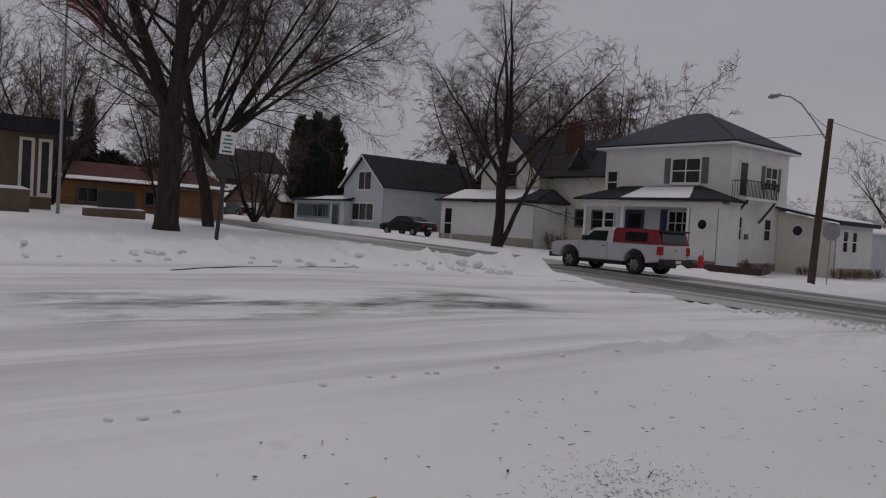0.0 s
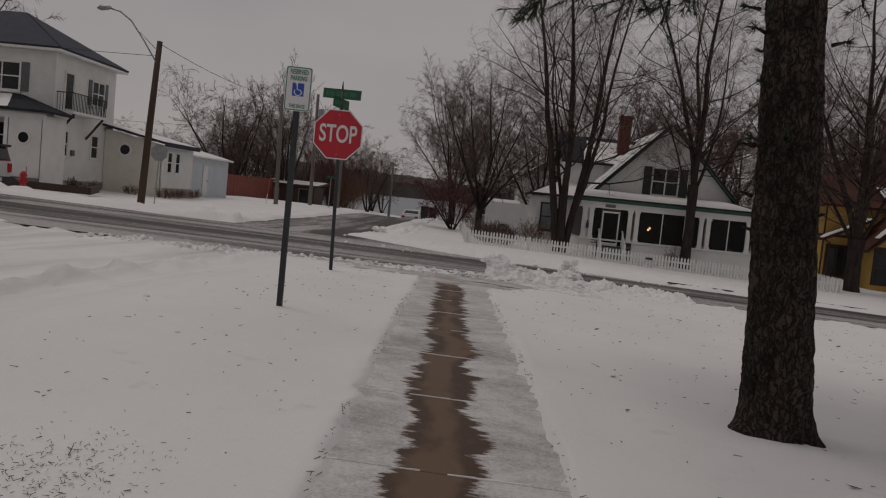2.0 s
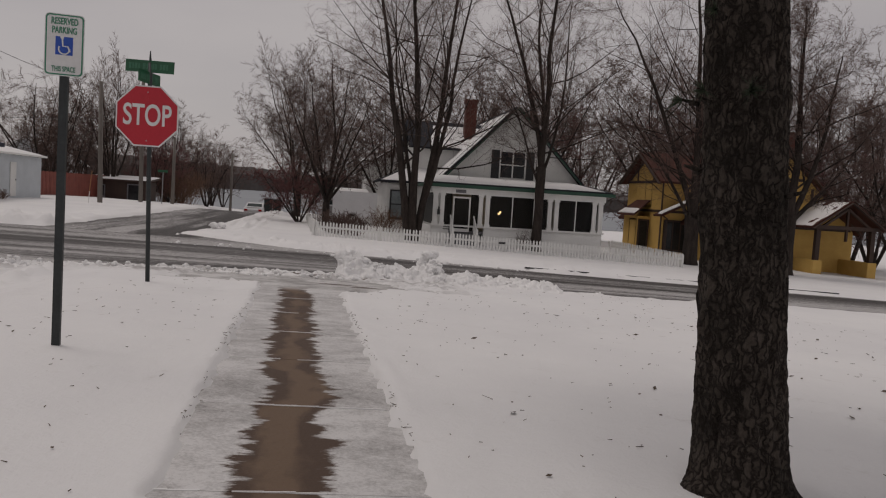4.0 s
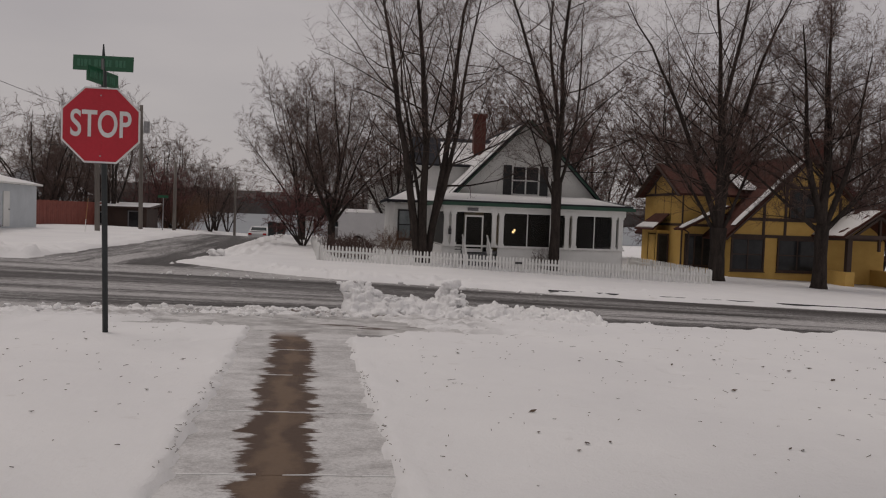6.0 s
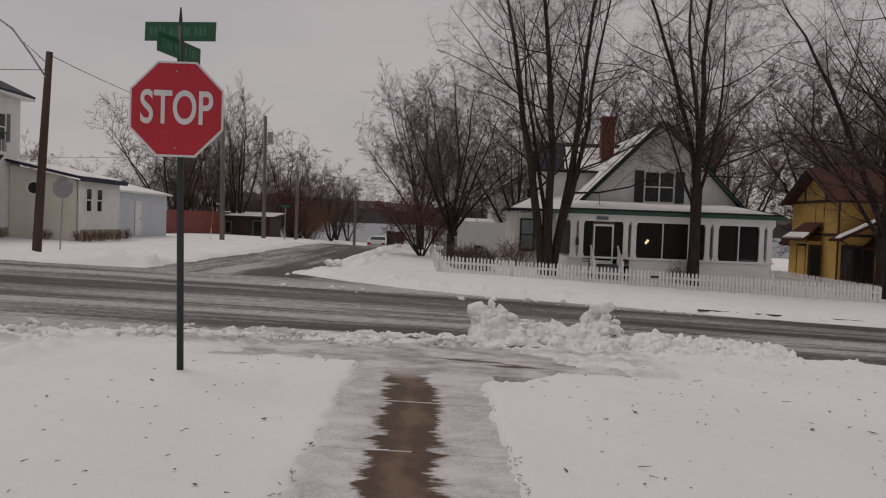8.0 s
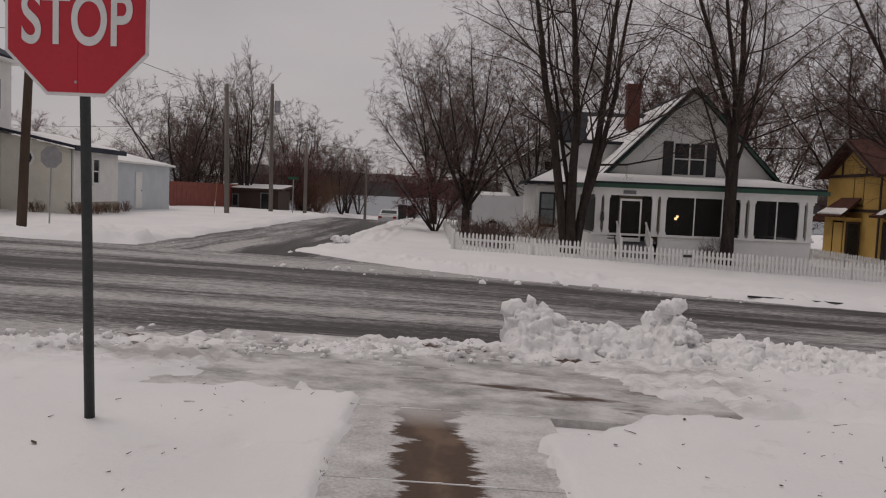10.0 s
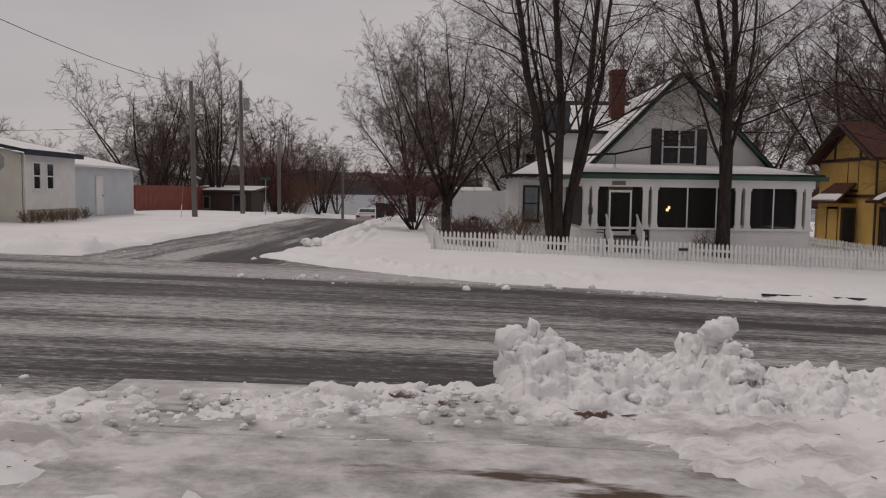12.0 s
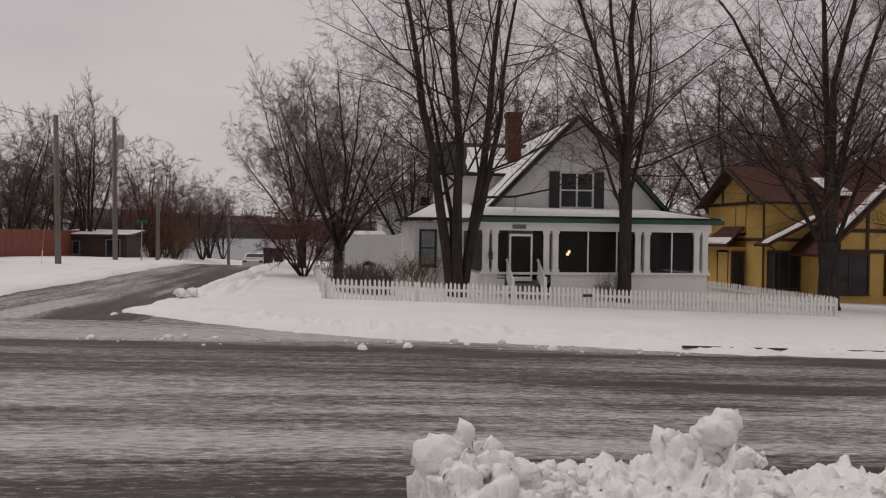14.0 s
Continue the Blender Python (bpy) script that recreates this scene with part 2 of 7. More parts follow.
class Solid:
    """Collects boxes, prisms and tubes into one mesh."""

    def __init__(self):
        self.v, self.f = [], []

    def add(self, v, f):
        o = len(self.v)
        self.v += [tuple(p) for p in v]
        self.f += [tuple(i + o for i in q) for q in f]
        return self

    def box(self, x0, x1, y0, y1, z0, z1):
        return self.add([(x, y, z) for z in (z0, z1) for y in (y0, y1) for x in (x0, x1)],
                        [(0, 2, 3, 1), (4, 5, 7, 6), (0, 1, 5, 4), (1, 3, 7, 5), (3, 2, 6, 7), (2, 0, 4, 6)])

    def beam(self, p, q, w, h, up=(0, 0, 1)):
        p, q = Vector(p), Vector(q)
        d = (q - p).normalized()
        s = d.cross(Vector(up)).normalized() * w / 2
        u = s.cross(d).normalized() * h / 2
        return self.add([p - s - u, p + s - u, p + s + u, p - s + u, q - s - u, q + s - u, q + s + u, q - s + u],
                        [(0, 1, 2, 3), (7, 6, 5, 4), (4, 5, 1, 0), (5, 6, 2, 1), (6, 7, 3, 2), (7, 4, 0, 3)])

    def prism(self, poly, y0, y1, axis="y"):
        """A polygon of (a, z) pushed along an axis."""
        k = len(poly)
        at = (lambda a, z, d: (a, d, z)) if axis == "y" else ((lambda a, z, d: (d, a, z)) if axis == "x" else (lambda a, z, d: (a, z, d)))
        return self.add([at(a, z, y0) for a, z in poly] + [at(a, z, y1) for a, z in poly],
                        [tuple(range(k)), tuple(range(2 * k - 1, k - 1, -1))] + [(i, i + k, (i + 1) % k + k, (i + 1) % k) for i in range(k)])

    def tube(self, pts, radii, sides=8, caps=True):
        pts = [Vector(p) for p in pts]
        o, u = len(self.v), None
        for i, p in enumerate(pts):
            d = (pts[min(i + 1, len(pts) - 1)] - pts[max(i - 1, 0)]).normalized()
            u = (d.orthogonal() if u is None else (u - d * u.dot(d))).normalized()
            w = d.cross(u)
            r = radii[i] if isinstance(radii, (list, tuple)) else radii
            for s in range(sides):
                a = 2 * math.pi * s / sides
                self.v.append(tuple(p + (u * math.cos(a) + w * math.sin(a)) * r))
        for i in range(len(pts) - 1):
            for s in range(sides):
                a, b = o + i * sides + s, o + i * sides + (s + 1) % sides
                self.f.append((a, b, b + sides, a + sides))
        if caps:
            self.f.append(tuple(o + s for s in reversed(range(sides))))
            self.f.append(tuple(o + (len(pts) - 1) * sides + s for s in range(sides)))
        return self

    def make(self, name, material, parent=None, label="", smooth=False):
        bm = bmesh.new()
        me = bpy.data.meshes.new(name)
        o = ORIGIN.get(parent.name, (0, 0, 0)) if parent else (0, 0, 0)
        me.from_pydata([(p[0] - o[0], p[1] - o[1], p[2] - o[2]) for p in self.v], [], self.f)
        bm.from_mesh(me)
        bmesh.ops.recalc_face_normals(bm, faces=bm.faces)
        bm.to_mesh(me)
        bm.free()
        me.materials.append(material)
        if smooth:
            me.polygons.foreach_set("use_smooth", [True] * len(me.polygons))
        ob = new(name, me)
        if parent:
            ob.parent = parent
            if parent.name in ORIGIN:
                ORIGIN[ob.name] = o
        if label:
            tagged(ob, label)
        return ob


def fixed(name, label, category, x, y, z, group=""):
    """A thing whose parts are written in world coordinates."""
    ob = thing(name, label, category, x, y, z, 0, group)
    ORIGIN[ob.name] = (x, y, z)
    return ob


def nearer(ob, k=0.89):
    """Draws a thing written in world coordinates towards the start of the walk, and makes it smaller to suit."""
    c = Vector((-0.2, 0.3, 1.24))
    ob.location = c + (ob.location - c) * k
    ob.scale = (k, k, k)


def thing(name, label, category, x, y, z, turn=0, group="", kind=""):
    ob = new(name)
    ob.matrix_basis = pose(x, y, z, 0, 0, turn)
    return tagged(ob, label, category, group, kind)


# ---- the lie of the land ----
LAND = np.array([(-300, 0.2), (-50, 0.15), (0, 0.08), (7, 0.10), (10, 0.0), (12, -0.02), (15, -0.1), (19, -0.34), (24, -0.5), (34, -0.62), (60, -0.66), (100, -1.6), (130, -2.6), (170, -4.0), (6000, -4.0)])
STEPS = np.arange(-320, 400, 0.5)
LEVEL = np.convolve(np.interp(STEPS, LAND[:, 0], LAND[:, 1]), np.hanning(13) / np.hanning(13).sum(), "same")
LEVEL[:20], LEVEL[-20:] = LEVEL[20], LEVEL[-21]


def land(x, y):
    k = min(max((y + 320) * 2, 0), len(STEPS) - 2)
    i = int(k)
    z = float(LEVEL[i] + (LEVEL[i + 1] - LEVEL[i]) * (k - i))
    fade = max(0.0, min(1.0, (130 - y) / 60))
    if y > 55 and -16 < x < 3:
        z -= 0.75 * smooth(55, 82, y) * (1 - smooth(85, 150, y)) * (1 - smooth(-3.0, 2.5, x)) * smooth(-15, -10, x)
    return z - fade * (0.023 * max(-75.0, x) if x < 0 else 0.033 * min(40.0, x))


def walk_line(y):
    return -0.164 - 0.036 * y


# ---- ground ----
def smooth(a, b, v):
    u = max(0.0, min(1.0, (v - a) / (b - a)))
    return u * u * (3 - 2 * u)


B0, B1 = 14.95, 27.6      # the crossing street
A0, A1 = -9.4, -4.9      # the street down to the lake


def bank(d, width, height):
    """A ploughed ridge, d metres from its crest."""
    return height * math.exp(-(d / width) ** 2)


def lot_ruts(x, y):
    on = smooth(-12.6, -11.6, x) * (1 - smooth(-4.4, -3.2, x)) * (1 - smooth(13.5, 15, y))
    return 0.06 * on * noise.fractal((x * 1.5 + 0.05 * y, y * 0.07, 4.2), 0.8, 2, 3) if on > 0 else 0.0


def prints(x, y):
    """Old half-filled footprints and dents beside the walk."""
    if not (-2.6 < x < 6.0 and 1.0 < y < 13.5):
        return 0.0
    d = noise.voronoi((x * 1.7, y * 1.3, 3.3))[0][0]
    some = smooth(0.05, 0.35, noise.noise((x * 0.45, y * 0.45, 9.0)))
    return -0.03 * some * (1 - smooth(0.10, 0.22, d)) + 0.006 * noise.fractal((x * 7, y * 7, 1.0), 0.8, 2, 3)


def ground_z(x, y):
    z = land(x, y)
    rough = noise.fractal((x * 0.9, y * 0.9, 1.3), 0.8, 2.0, 4)
    lumps = noise.fractal((x * 2.6, y * 2.6, 5.1), 0.7, 2.0, 4)
    fine = noise.fractal((x * 0.25, y * 0.25, 8.0), 0.9, 2.0, 3)
    h = 0.008 + 0.02 * fine + 0.012 * rough
    wob = 0.35 * rough
    near = B0 + 0.06 * max(0, x) - 0.24 * min(5.0, max(0.0, -x)) * smooth(-13, -9, x) + wob * 0.5
    far = (B1 if x < A1 - 0.2 else 24.9 + 3.7 * (max(0.0, 1.5 - x) / 6) ** 1.7 - 0.9 * smooth(2, 7, x)) + wob * 0.5
    corner = smooth(30.5, 36, y)
    in_b = smooth(near - 0.1, near + 0.5, y) * (1 - smooth(far - 0.5, far + 0.1, y))
    in_a = smooth(A0 - 0.1 + wob, A0 + 0.5 + wob, x) * (1 - smooth(A1 - 0.5 + wob, A1 + 0.1 + wob, x)) * smooth(B1 - 1, B1, y) * (1 - smooth(120, 125, y))
    lot = smooth(-13.2 + wob, -12.4 + wob, x) * (1 - smooth(-3.9, -2.9, x)) * (1 - smooth(B0 - 1, B0, y))
    if -6 < x < 40:
        h += bank(y - (near - 0.25), 0.35, 0.03 * smooth(-6, -2, x) * (0.8 + 0.4 * lumps))
    if x < -13:
        h += bank(y - (B0 - 0.6), 0.8, 0.04 + 0.08 * lumps)
    h += bank(x + 4.08 - 0.09 * max(0.0, y - 8.0), 0.2, 0.085 * (0.5 + 1.4 * lumps) * smooth(5.2, 7.0, y) * (1 - smooth(12.8, 13.8, y)))
    h += lot_ruts(x, y)
    if x > A1 - 1:
        h += bank(y - (far + 0.9), 0.9, (0.05 + 0.16 * lumps) * (1 - smooth(8, 14, x)) * smooth(-5.5, -2, x)) + bank(y - (far + 0.9), 0.8, 0.04)
    if x < A0 + 1:
        h += bank(y - (B1 + 1.2), 1.1, 0.12 + 0.2 * lumps)
    if y > B1:
        h += bank(x - (A0 - 0.9), 0.9, 0.1 + 0.16 * lumps) + bank(x - (A1 + 0.9), 0.8, (0.12 + 0.22 * lumps) * corner)
    if y < B0:
        h += bank(x + 14.0, 0.9, 0.2 + 0.3 * lumps)
    h -= 0.30 * max(in_b, in_a)
    if -9 < x < 8:
        strip = smooth(near - 1.0, near - 0.5, y + 0.3 * lumps) * (1 - smooth(near + 0.1, near + 0.5, y)) * smooth(-9, -7, x)
        h += strip * (-0.05 + 0.03 * lumps)
    h -= 0.05 * lot
    c = walk_line(y)
    ragged = 0.035 * lumps + 0.04 * noise.fractal((x * 9, y * 9, 2.0), 0.7, 2, 3)
    on_walk = (1 - smooth(0.49, 0.525, abs(x - c) + ragged)) * (1 - smooth(14.0, 14.3, y))
    # the icy crossing: a cleared band over the main walk, wider towards the street
    start = 12.55 if x < c else min(12.65, max(11.75, 11.8 + 0.72 * (x - c - 0.45)))
    stop = 14.05 if x < 0.25 else max(13.0, 14.05 - 1.3 * (x - 0.25))
    apron = smooth(-2.5, -1.9, x + 0.35 * lumps) * (1 - smooth(1.7, 2.6, x + 0.35 * lumps)) * smooth(start - 0.06, start + 0.06, y + 0.22 * lumps) * (1 - smooth(stop - 0.15, stop + 0.15, y + 0.3 * lumps))
    clear = max(on_walk, apron)
    h = h * (1 - clear) - 0.075 * clear
    if 0.0 < clear < 1.0:
        h += clear * (1 - clear) * 0.2 * noise.fractal((x * 6.5, y * 6.5, 3.0), 0.6, 2, 4)
    if 12.0 < y < 15.2 and -8 < x < 3:
        h += 0.055 * (1 - clear) * smooth(12.4, 13.2, y) * noise.fractal((x * 7, y * 7, 6.0), 0.6, 2, 5)
    rim = abs(x - c)
    if y < 12.6:
        h += (1 - clear) * (0.010 * math.exp(-((rim - 0.60) / 0.05) ** 2) * (0.5 + 1.5 * lumps) - 0.012 * math.exp(-((rim - 0.95) / 0.2) ** 2))
    if 0.0 < x < 2.6 and 11.6 < y < 13:
        h += 0.05 * (1 - clear) * math.exp(-((x - 0.75) / 0.55) ** 2 - ((y - 12.25) / 0.35) ** 2) * (1 + lumps)
    h += (1 - clear) * prints(x, y)
    return z + h


def spaced(parts):
    out = []
    for a, b, step in parts:
        k = max(1, round((b - a) / step))
        out += [a + (b - a) * i / k for i in range(k)]
    return out + [parts[-1][1]]


def build_ground():
    xs = spaced([(-1500, -300, 200), (-300, -80, 20), (-80, -30, 1.5), (-30, -13, 0.4), (-13, -5, 0.16), (-5, -1.7, 0.06), (-1.7, 0.6, 0.036), (0.6, 3, 0.08), (3, 8, 0.14), (8, 20, 0.3), (20, 60, 2), (60, 300, 20), (300, 1500, 200)])
    ys = spaced([(-400, -60, 40), (-60, -6, 3), (-6, 0.5, 0.4), (0.5, 8, 0.09), (8, 15.5, 0.07), (15.5, 22.5, 0.6), (22.5, 34, 0.2), (34, 80, 1), (80, 200, 6), (200, 3000, 200)])
    v = [(x, y, ground_z(x, y)) for y in ys for x in xs]
    w = len(xs)
    f = [(j * w + i, j * w + i + 1, (j + 1) * w + i + 1, (j + 1) * w + i) for j in range(len(ys) - 1) for i in range(w - 1)]
    g = mesh_ob("ground", v, f, GROUNDSNOW, True)
    tagged(g, "snow covered ground with ploughed ridges and scattered debris", "ground", kind="structure")


def road_sheet(name, x0, x1, y0, y1, material, label, nx, ny, lift=0.0):
    v = [(x0 + (x1 - x0) * i / nx, y0 + (y1 - y0) * j / ny) for j in range(ny + 1) for i in range(nx + 1)]
    v = [(x, y, land(x, y) - 0.06 + lift) for x, y in v]
    f = [(j * (nx + 1) + i, j * (nx + 1) + i + 1, (j + 1) * (nx + 1) + i + 1, (j + 1) * (nx + 1) + i) for j in range(ny) for i in range(nx)]
    tagged(mesh_ob(name, v, f, material, True), label, "road", kind="structure")


build_ground()
road_sheet("road_crossing", -75, 60, B0 - 1.5, B1 + 0.6, ROAD_B, "wet asphalt street with packed snow streaks", 120, 24)
road_sheet("road_to_lake", A0 - 0.6, A1 + 0.6, B1 - 0.4, 122, ROAD_A, "snowy asphalt side street running to the lake", 10, 90, 0.004)


# ---- trees ----
def grow(rng, p, d, length, r, level, spec, out):
    steps = spec["bend"] if level and level == spec["depth"] else (max(4, min(9, int(length / 1.1))), 5, 3, 2)[level]
    pts, rad = [p], [r]
    tip = spec["taper"][min(level, len(spec["taper"]) - 1)]
    for i in range(steps):
        w = spec["wobble"][min(level, len(spec["wobble"]) - 1)]
        d = (d + Vector((rng.gauss(0, w), rng.gauss(0, w), rng.gauss(0, w) + spec["rise"][min(level, len(spec["rise"]) - 1)]))).normalized()
        p = p + d * (length / steps)
        pts.append(p)
        rad.append(r * (1 - (1 - tip) * (i + 1) / steps))
    out.append((pts, rad, level))
    if level >= spec["depth"]:
        return
    count = spec["kids"][level]
    start = spec["start"][level]
    for k in range(count):
        u = start + (1 - start) * ((k + rng.random()) / count)
        i = min(int(u * steps), steps - 1)
        q = pts[i].lerp(pts[i + 1], u * steps - i)
        axis = (pts[i + 1] - pts[i]).normalized()
        side = axis.orthogonal().normalized()
        side.rotate(Matrix.Rotation(rng.uniform(0, 2 * math.pi), 3, axis))
        ang = radians(rng.uniform(*spec["angle"][level]))
        nd = axis * math.cos(ang) + side * math.sin(ang)
        rr = (rad[i] + (rad[i + 1] - rad[i]) * (u * steps - i))
        ln = length * spec["ratio"][level] * (1.15 if level + 1 == spec["depth"] else 1.0) * (1 - spec["short"] * u) * rng.uniform(0.7, 1.2)
        grow(rng, q, nd, ln, max(min(rr * spec["thin"][level], rr), spec["twig"]), level + 1, spec, out)


def tubes(lines, sides):
    """All branches as one mesh; thin ones end in a point."""
    s = Solid()
    for pts, rad, level in lines:
        k = sides[min(level, len(sides) - 1)]
        if level < 2:
            s.tube(pts, rad, k, False)
            continue
        if len(pts) == 2:
            d = (pts[1] - pts[0]).normalized()
            u = d.orthogonal().normalized()
            w = d.cross(u)
            o = len(s.v)
            s.v += [tuple(pts[0] + u * rad[0]), tuple(pts[0] + (w * 0.87 - u * 0.5) * rad[0]), tuple(pts[0] - (w * 0.87 + u * 0.5) * rad[0]), tuple(pts[1])]
            s.f += [(o, o + 1, o + 3), (o + 1, o + 2, o + 3), (o + 2, o, o + 3)]
            continue
        s.tube(pts[:-1], rad[:-1], k, False)
        tip, o = len(s.v), len(s.v) - k
        s.v.append(tuple(pts[-1]))
        s.f += [(o + i, o + (i + 1) % k, tip) for i in range(k)]
    return s


SPREAD = dict(depth=3, bend=1, kids=[18, 11, 14], start=[0.25, 0.15, 0.08], angle=[(35, 68), (35, 65), (32, 68)], ratio=[0.46, 0.46, 0.42], short=0.5,
              thin=[0.32, 0.42, 0.5], taper=[0.12, 0.2, 0.3, 0.5], wobble=[0.075, 0.13, 0.17, 0.1], rise=[0.03, 0.05, 0.03, 0.0], twig=0.005)


def tree_meshes(seed, leaders, spec):
    """leaders: (start, direction, length, radius). Returns the meshes of trunk and crown."""
    rng = random.Random(seed)
    out = []
    for p, d, length, r in leaders:
        grow(rng, Vector(p), Vector(d).normalized(), length, r, 0, spec, out)
    trunk = tubes([b for b in out if b[2] <= 1], [10, 6])
    crown = tubes([b for b in out if b[2] > 1], [5, 5, 3, 3])
    return trunk, crown


def tree(label, x, y, seed, leaders, spec, group="", bark=None, twig=None, sink=0.1, z=None):
    t = thing("tree", label, "tree", x, y, (land(x, y) if z is None else z) - sink, group=group)
    trunk, crown = tree_meshes(seed, leaders, spec)
    trunk.make("trunk", bark or BARK, t, smooth=True)
    crown.make("crown", twig or TWIG, t, smooth=True)
    return t




# ---- house parts ----
class Face:
    """A wall plane: a runs along it, d out of it, z up."""

    def __init__(self, side, at):
        self.side, self.at = side, at

    def box(self, s, a0, a1, d0, d1, z0, z1):
        if self.side == "south":
            return s.box(a0, a1, self.at - d1, self.at - d0, z0, z1)
        return s.box(self.at + d0, self.at + d1, a0, a1, z0, z1)

    def point(self, a, d, z):
        return (a, self.at - d, z) if self.side == "south" else (self.at + d, a, z)


def siding(parent, face, poly, material, board=0.13, back=0.14, name="wall"):
    """A clapboard wall over a convex outline of (a, z)."""
    s = Solid()
    k = len(poly)
    s.add([face.point(a, 0, z) for a, z in poly] + [face.point(a, -back, z) for a, z in poly],
          [tuple(range(k)), tuple(range(2 * k - 1, k - 1, -1))] + [(i, i + k, (i + 1) % k + k, (i + 1) % k) for i in range(k)])
    wall = s.make(name, material, parent)
    s = Solid()

    def span(z):
        hits = []
        for (a, p), (b, q) in zip(poly, poly[1:] + poly[:1]):
            if min(p, q) <= z <= max(p, q) and p != q:
                hits.append(a + (b - a) * (z - p) / (q - p))
        return (min(hits), max(hits)) if len(hits) > 1 else None

    z, top = min(p[1] for p in poly), max(p[1] for p in poly)
    while z < top - 0.03:
        z1 = min(z + board, top - 0.01)
        lo, hi = span(z + 0.001), span(z1 - 0.001)
        if lo and hi:
            a0, a1 = lo
            b0, b1 = hi
            s.add([face.point(a0, 0.035, z), face.point(a1, 0.035, z), face.point(b1, 0.012, z1), face.point(b0, 0.012, z1), face.point(a0, 0, z), face.point(a1, 0, z)],
                  [(0, 1, 2, 3), (4, 5, 1, 0)])
        z = z1
    tagged(s.make("clapboard", material, wall), kind="stuff")
    return wall


def window(parent, face, a0, a1, z0, z1, frame_mat, cols=1, rows=2, w=0.09, shutter=None, sw=0.4, name="window", pane_mat=None, label=""):
    s = Solid()
    for q in ((a0 - w, a1 + w, z1, z1 + w), (a0 - w, a1 + w, z0 - w, z0), (a0 - w, a0, z0, z1), (a1, a1 + w, z0, z1)):
        face.box(s, q[0], q[1], 0.0, 0.085, q[2], q[3])
    face.box(s, a0 - w - 0.04, a1 + w + 0.04, 0.0, 0.12, z0 - w - 0.04, z0 - w)
    win = s.make(name, frame_mat, parent, label)
    cw, ch = (a1 - a0) / cols, (z1 - z0) / rows
    for c in range(cols):
        for r in range(rows):
            m = 0.028
            d = 0.045 if r % 2 == 0 else 0.055
            p = Solid()
            face.box(p, a0 + c * cw + m, a0 + (c + 1) * cw - m, 0.025, d, z0 + r * ch + m, z0 + (r + 1) * ch - m)
            p.make("pane", pane_mat or GLASSD, win)
    b = Solid()
    face.box(b, a0, a1, 0.02, 0.04, z0, z1)
    for c in range(1, cols):
        face.box(b, a0 + c * cw - 0.035, a0 + c * cw + 0.035, 0.04, 0.075, z0, z1)
    for r in range(1, rows):
        face.box(b, a0, a1, 0.04, 0.07, z0 + r * ch - 0.03, z0 + r * ch + 0.03)
    b.make("sash", frame_mat, win)
    if shutter:
        for x0 in (a0 - w - sw - 0.01, a1 + w + 0.01):
            t = Solid()
            face.box(t, x0, x0 + sw, 0.036, 0.075, z0 - 0.05, z1 + 0.05)
            for i in range(int((z1 - z0) / 0.09)):
                zz = z0 + 0.03 + i * 0.09
                face.box(t, x0 + 0.05, x0 + sw - 0.05, 0.075, 0.09, zz, zz + 0.045)
            t.make("shutter", shutter, parent)
    return win


def slab(parent, corners, thick, material, name="roof", drop=0.0):
    """A roof plane over its corners, thick upwards along its normal."""
    p = [Vector(c) for c in corners]
    n = (p[1] - p[0]).cross(p[-1] - p[0]).normalized()
    n = n if n.z > 0 else -n
    k = len(p)
    s = Solid().add([tuple(q + n * drop) for q in p] + [tuple(q + n * (drop + thick)) for q in p],
                    [tuple(range(k)), tuple(range(2 * k - 1, k - 1, -1))] + [(i, i + k, (i + 1) % k + k, (i + 1) % k) for i in range(k)])
    return s.make(name, material, parent)


def snow_on(parent, corners, seed, bare=0.15, lift=0.1, cells=26, thick=0.07):
    """An uneven sheet of snow over four roof corners (eave, eave, ridge, ridge), ragged at its rims."""
    p = [Vector(c) for c in corners]
    n = (p[1] - p[0]).cross(p[3] - p[0]).normalized()
    n = n if n.z > 0 else -n
    v, f = [], []
    for j in range(cells + 1):
        for i in range(cells + 1):
            u, t = i / cells, j / cells
            q = p[0].lerp(p[1], u).lerp(p[3].lerp(p[2], u), t)
            e = min(u, 1 - u, t, 1 - t)
            h = noise.fractal((q.x * 1.1 + seed, q.y * 1.1, q.z * 1.1), 0.8, 2, 3)
            rise = thick * min(1, e * 14) * (1 - bare * 2 + h * bare * 5) - 0.02
            v.append(tuple(q + n * (lift + max(-0.03, min(rise, thick)))))
    for j in range(cells):
        for i in range(cells):
            f.append((j * (cells + 1) + i, j * (cells + 1) + i + 1, (j + 1) * (cells + 1) + i + 1, (j + 1) * (cells + 1) + i))
    return Solid().add(v, f).make("snow_cover", SNOW, parent, "patchy white snow", True)


def gable_roof(parent, x0, x1, y0, y1, ze, zr, material, over=0.35, thick=0.16, trim=None, snow=()):
    """A ridge along y."""
    xc, w = (x0 + x1) / 2, (x1 - x0) / 2
    fall = (zr - ze) / w
    for s in (-1, 1):
        e, z = xc + s * (w + over), ze - over * fall
        slab(parent, [(e, y0 - over, z), (e, y1 + over, z), (xc, y1 + over, zr), (xc, y0 - over, zr)], thick, material)
        if trim:
            Solid().beam((e, y0 - over - 0.02, z + 0.02), (xc, y0 - over - 0.02, zr + 0.02), 0.05, 0.2, (0, 1, 0)).make("rake", trim, parent)
        if s in snow:
            snow_on(parent, [(e, y0 - over, z), (e, y1 + over, z), (xc, y1 + over, zr), (xc, y0 - over, zr)], 3 + s, 0.14, thick)


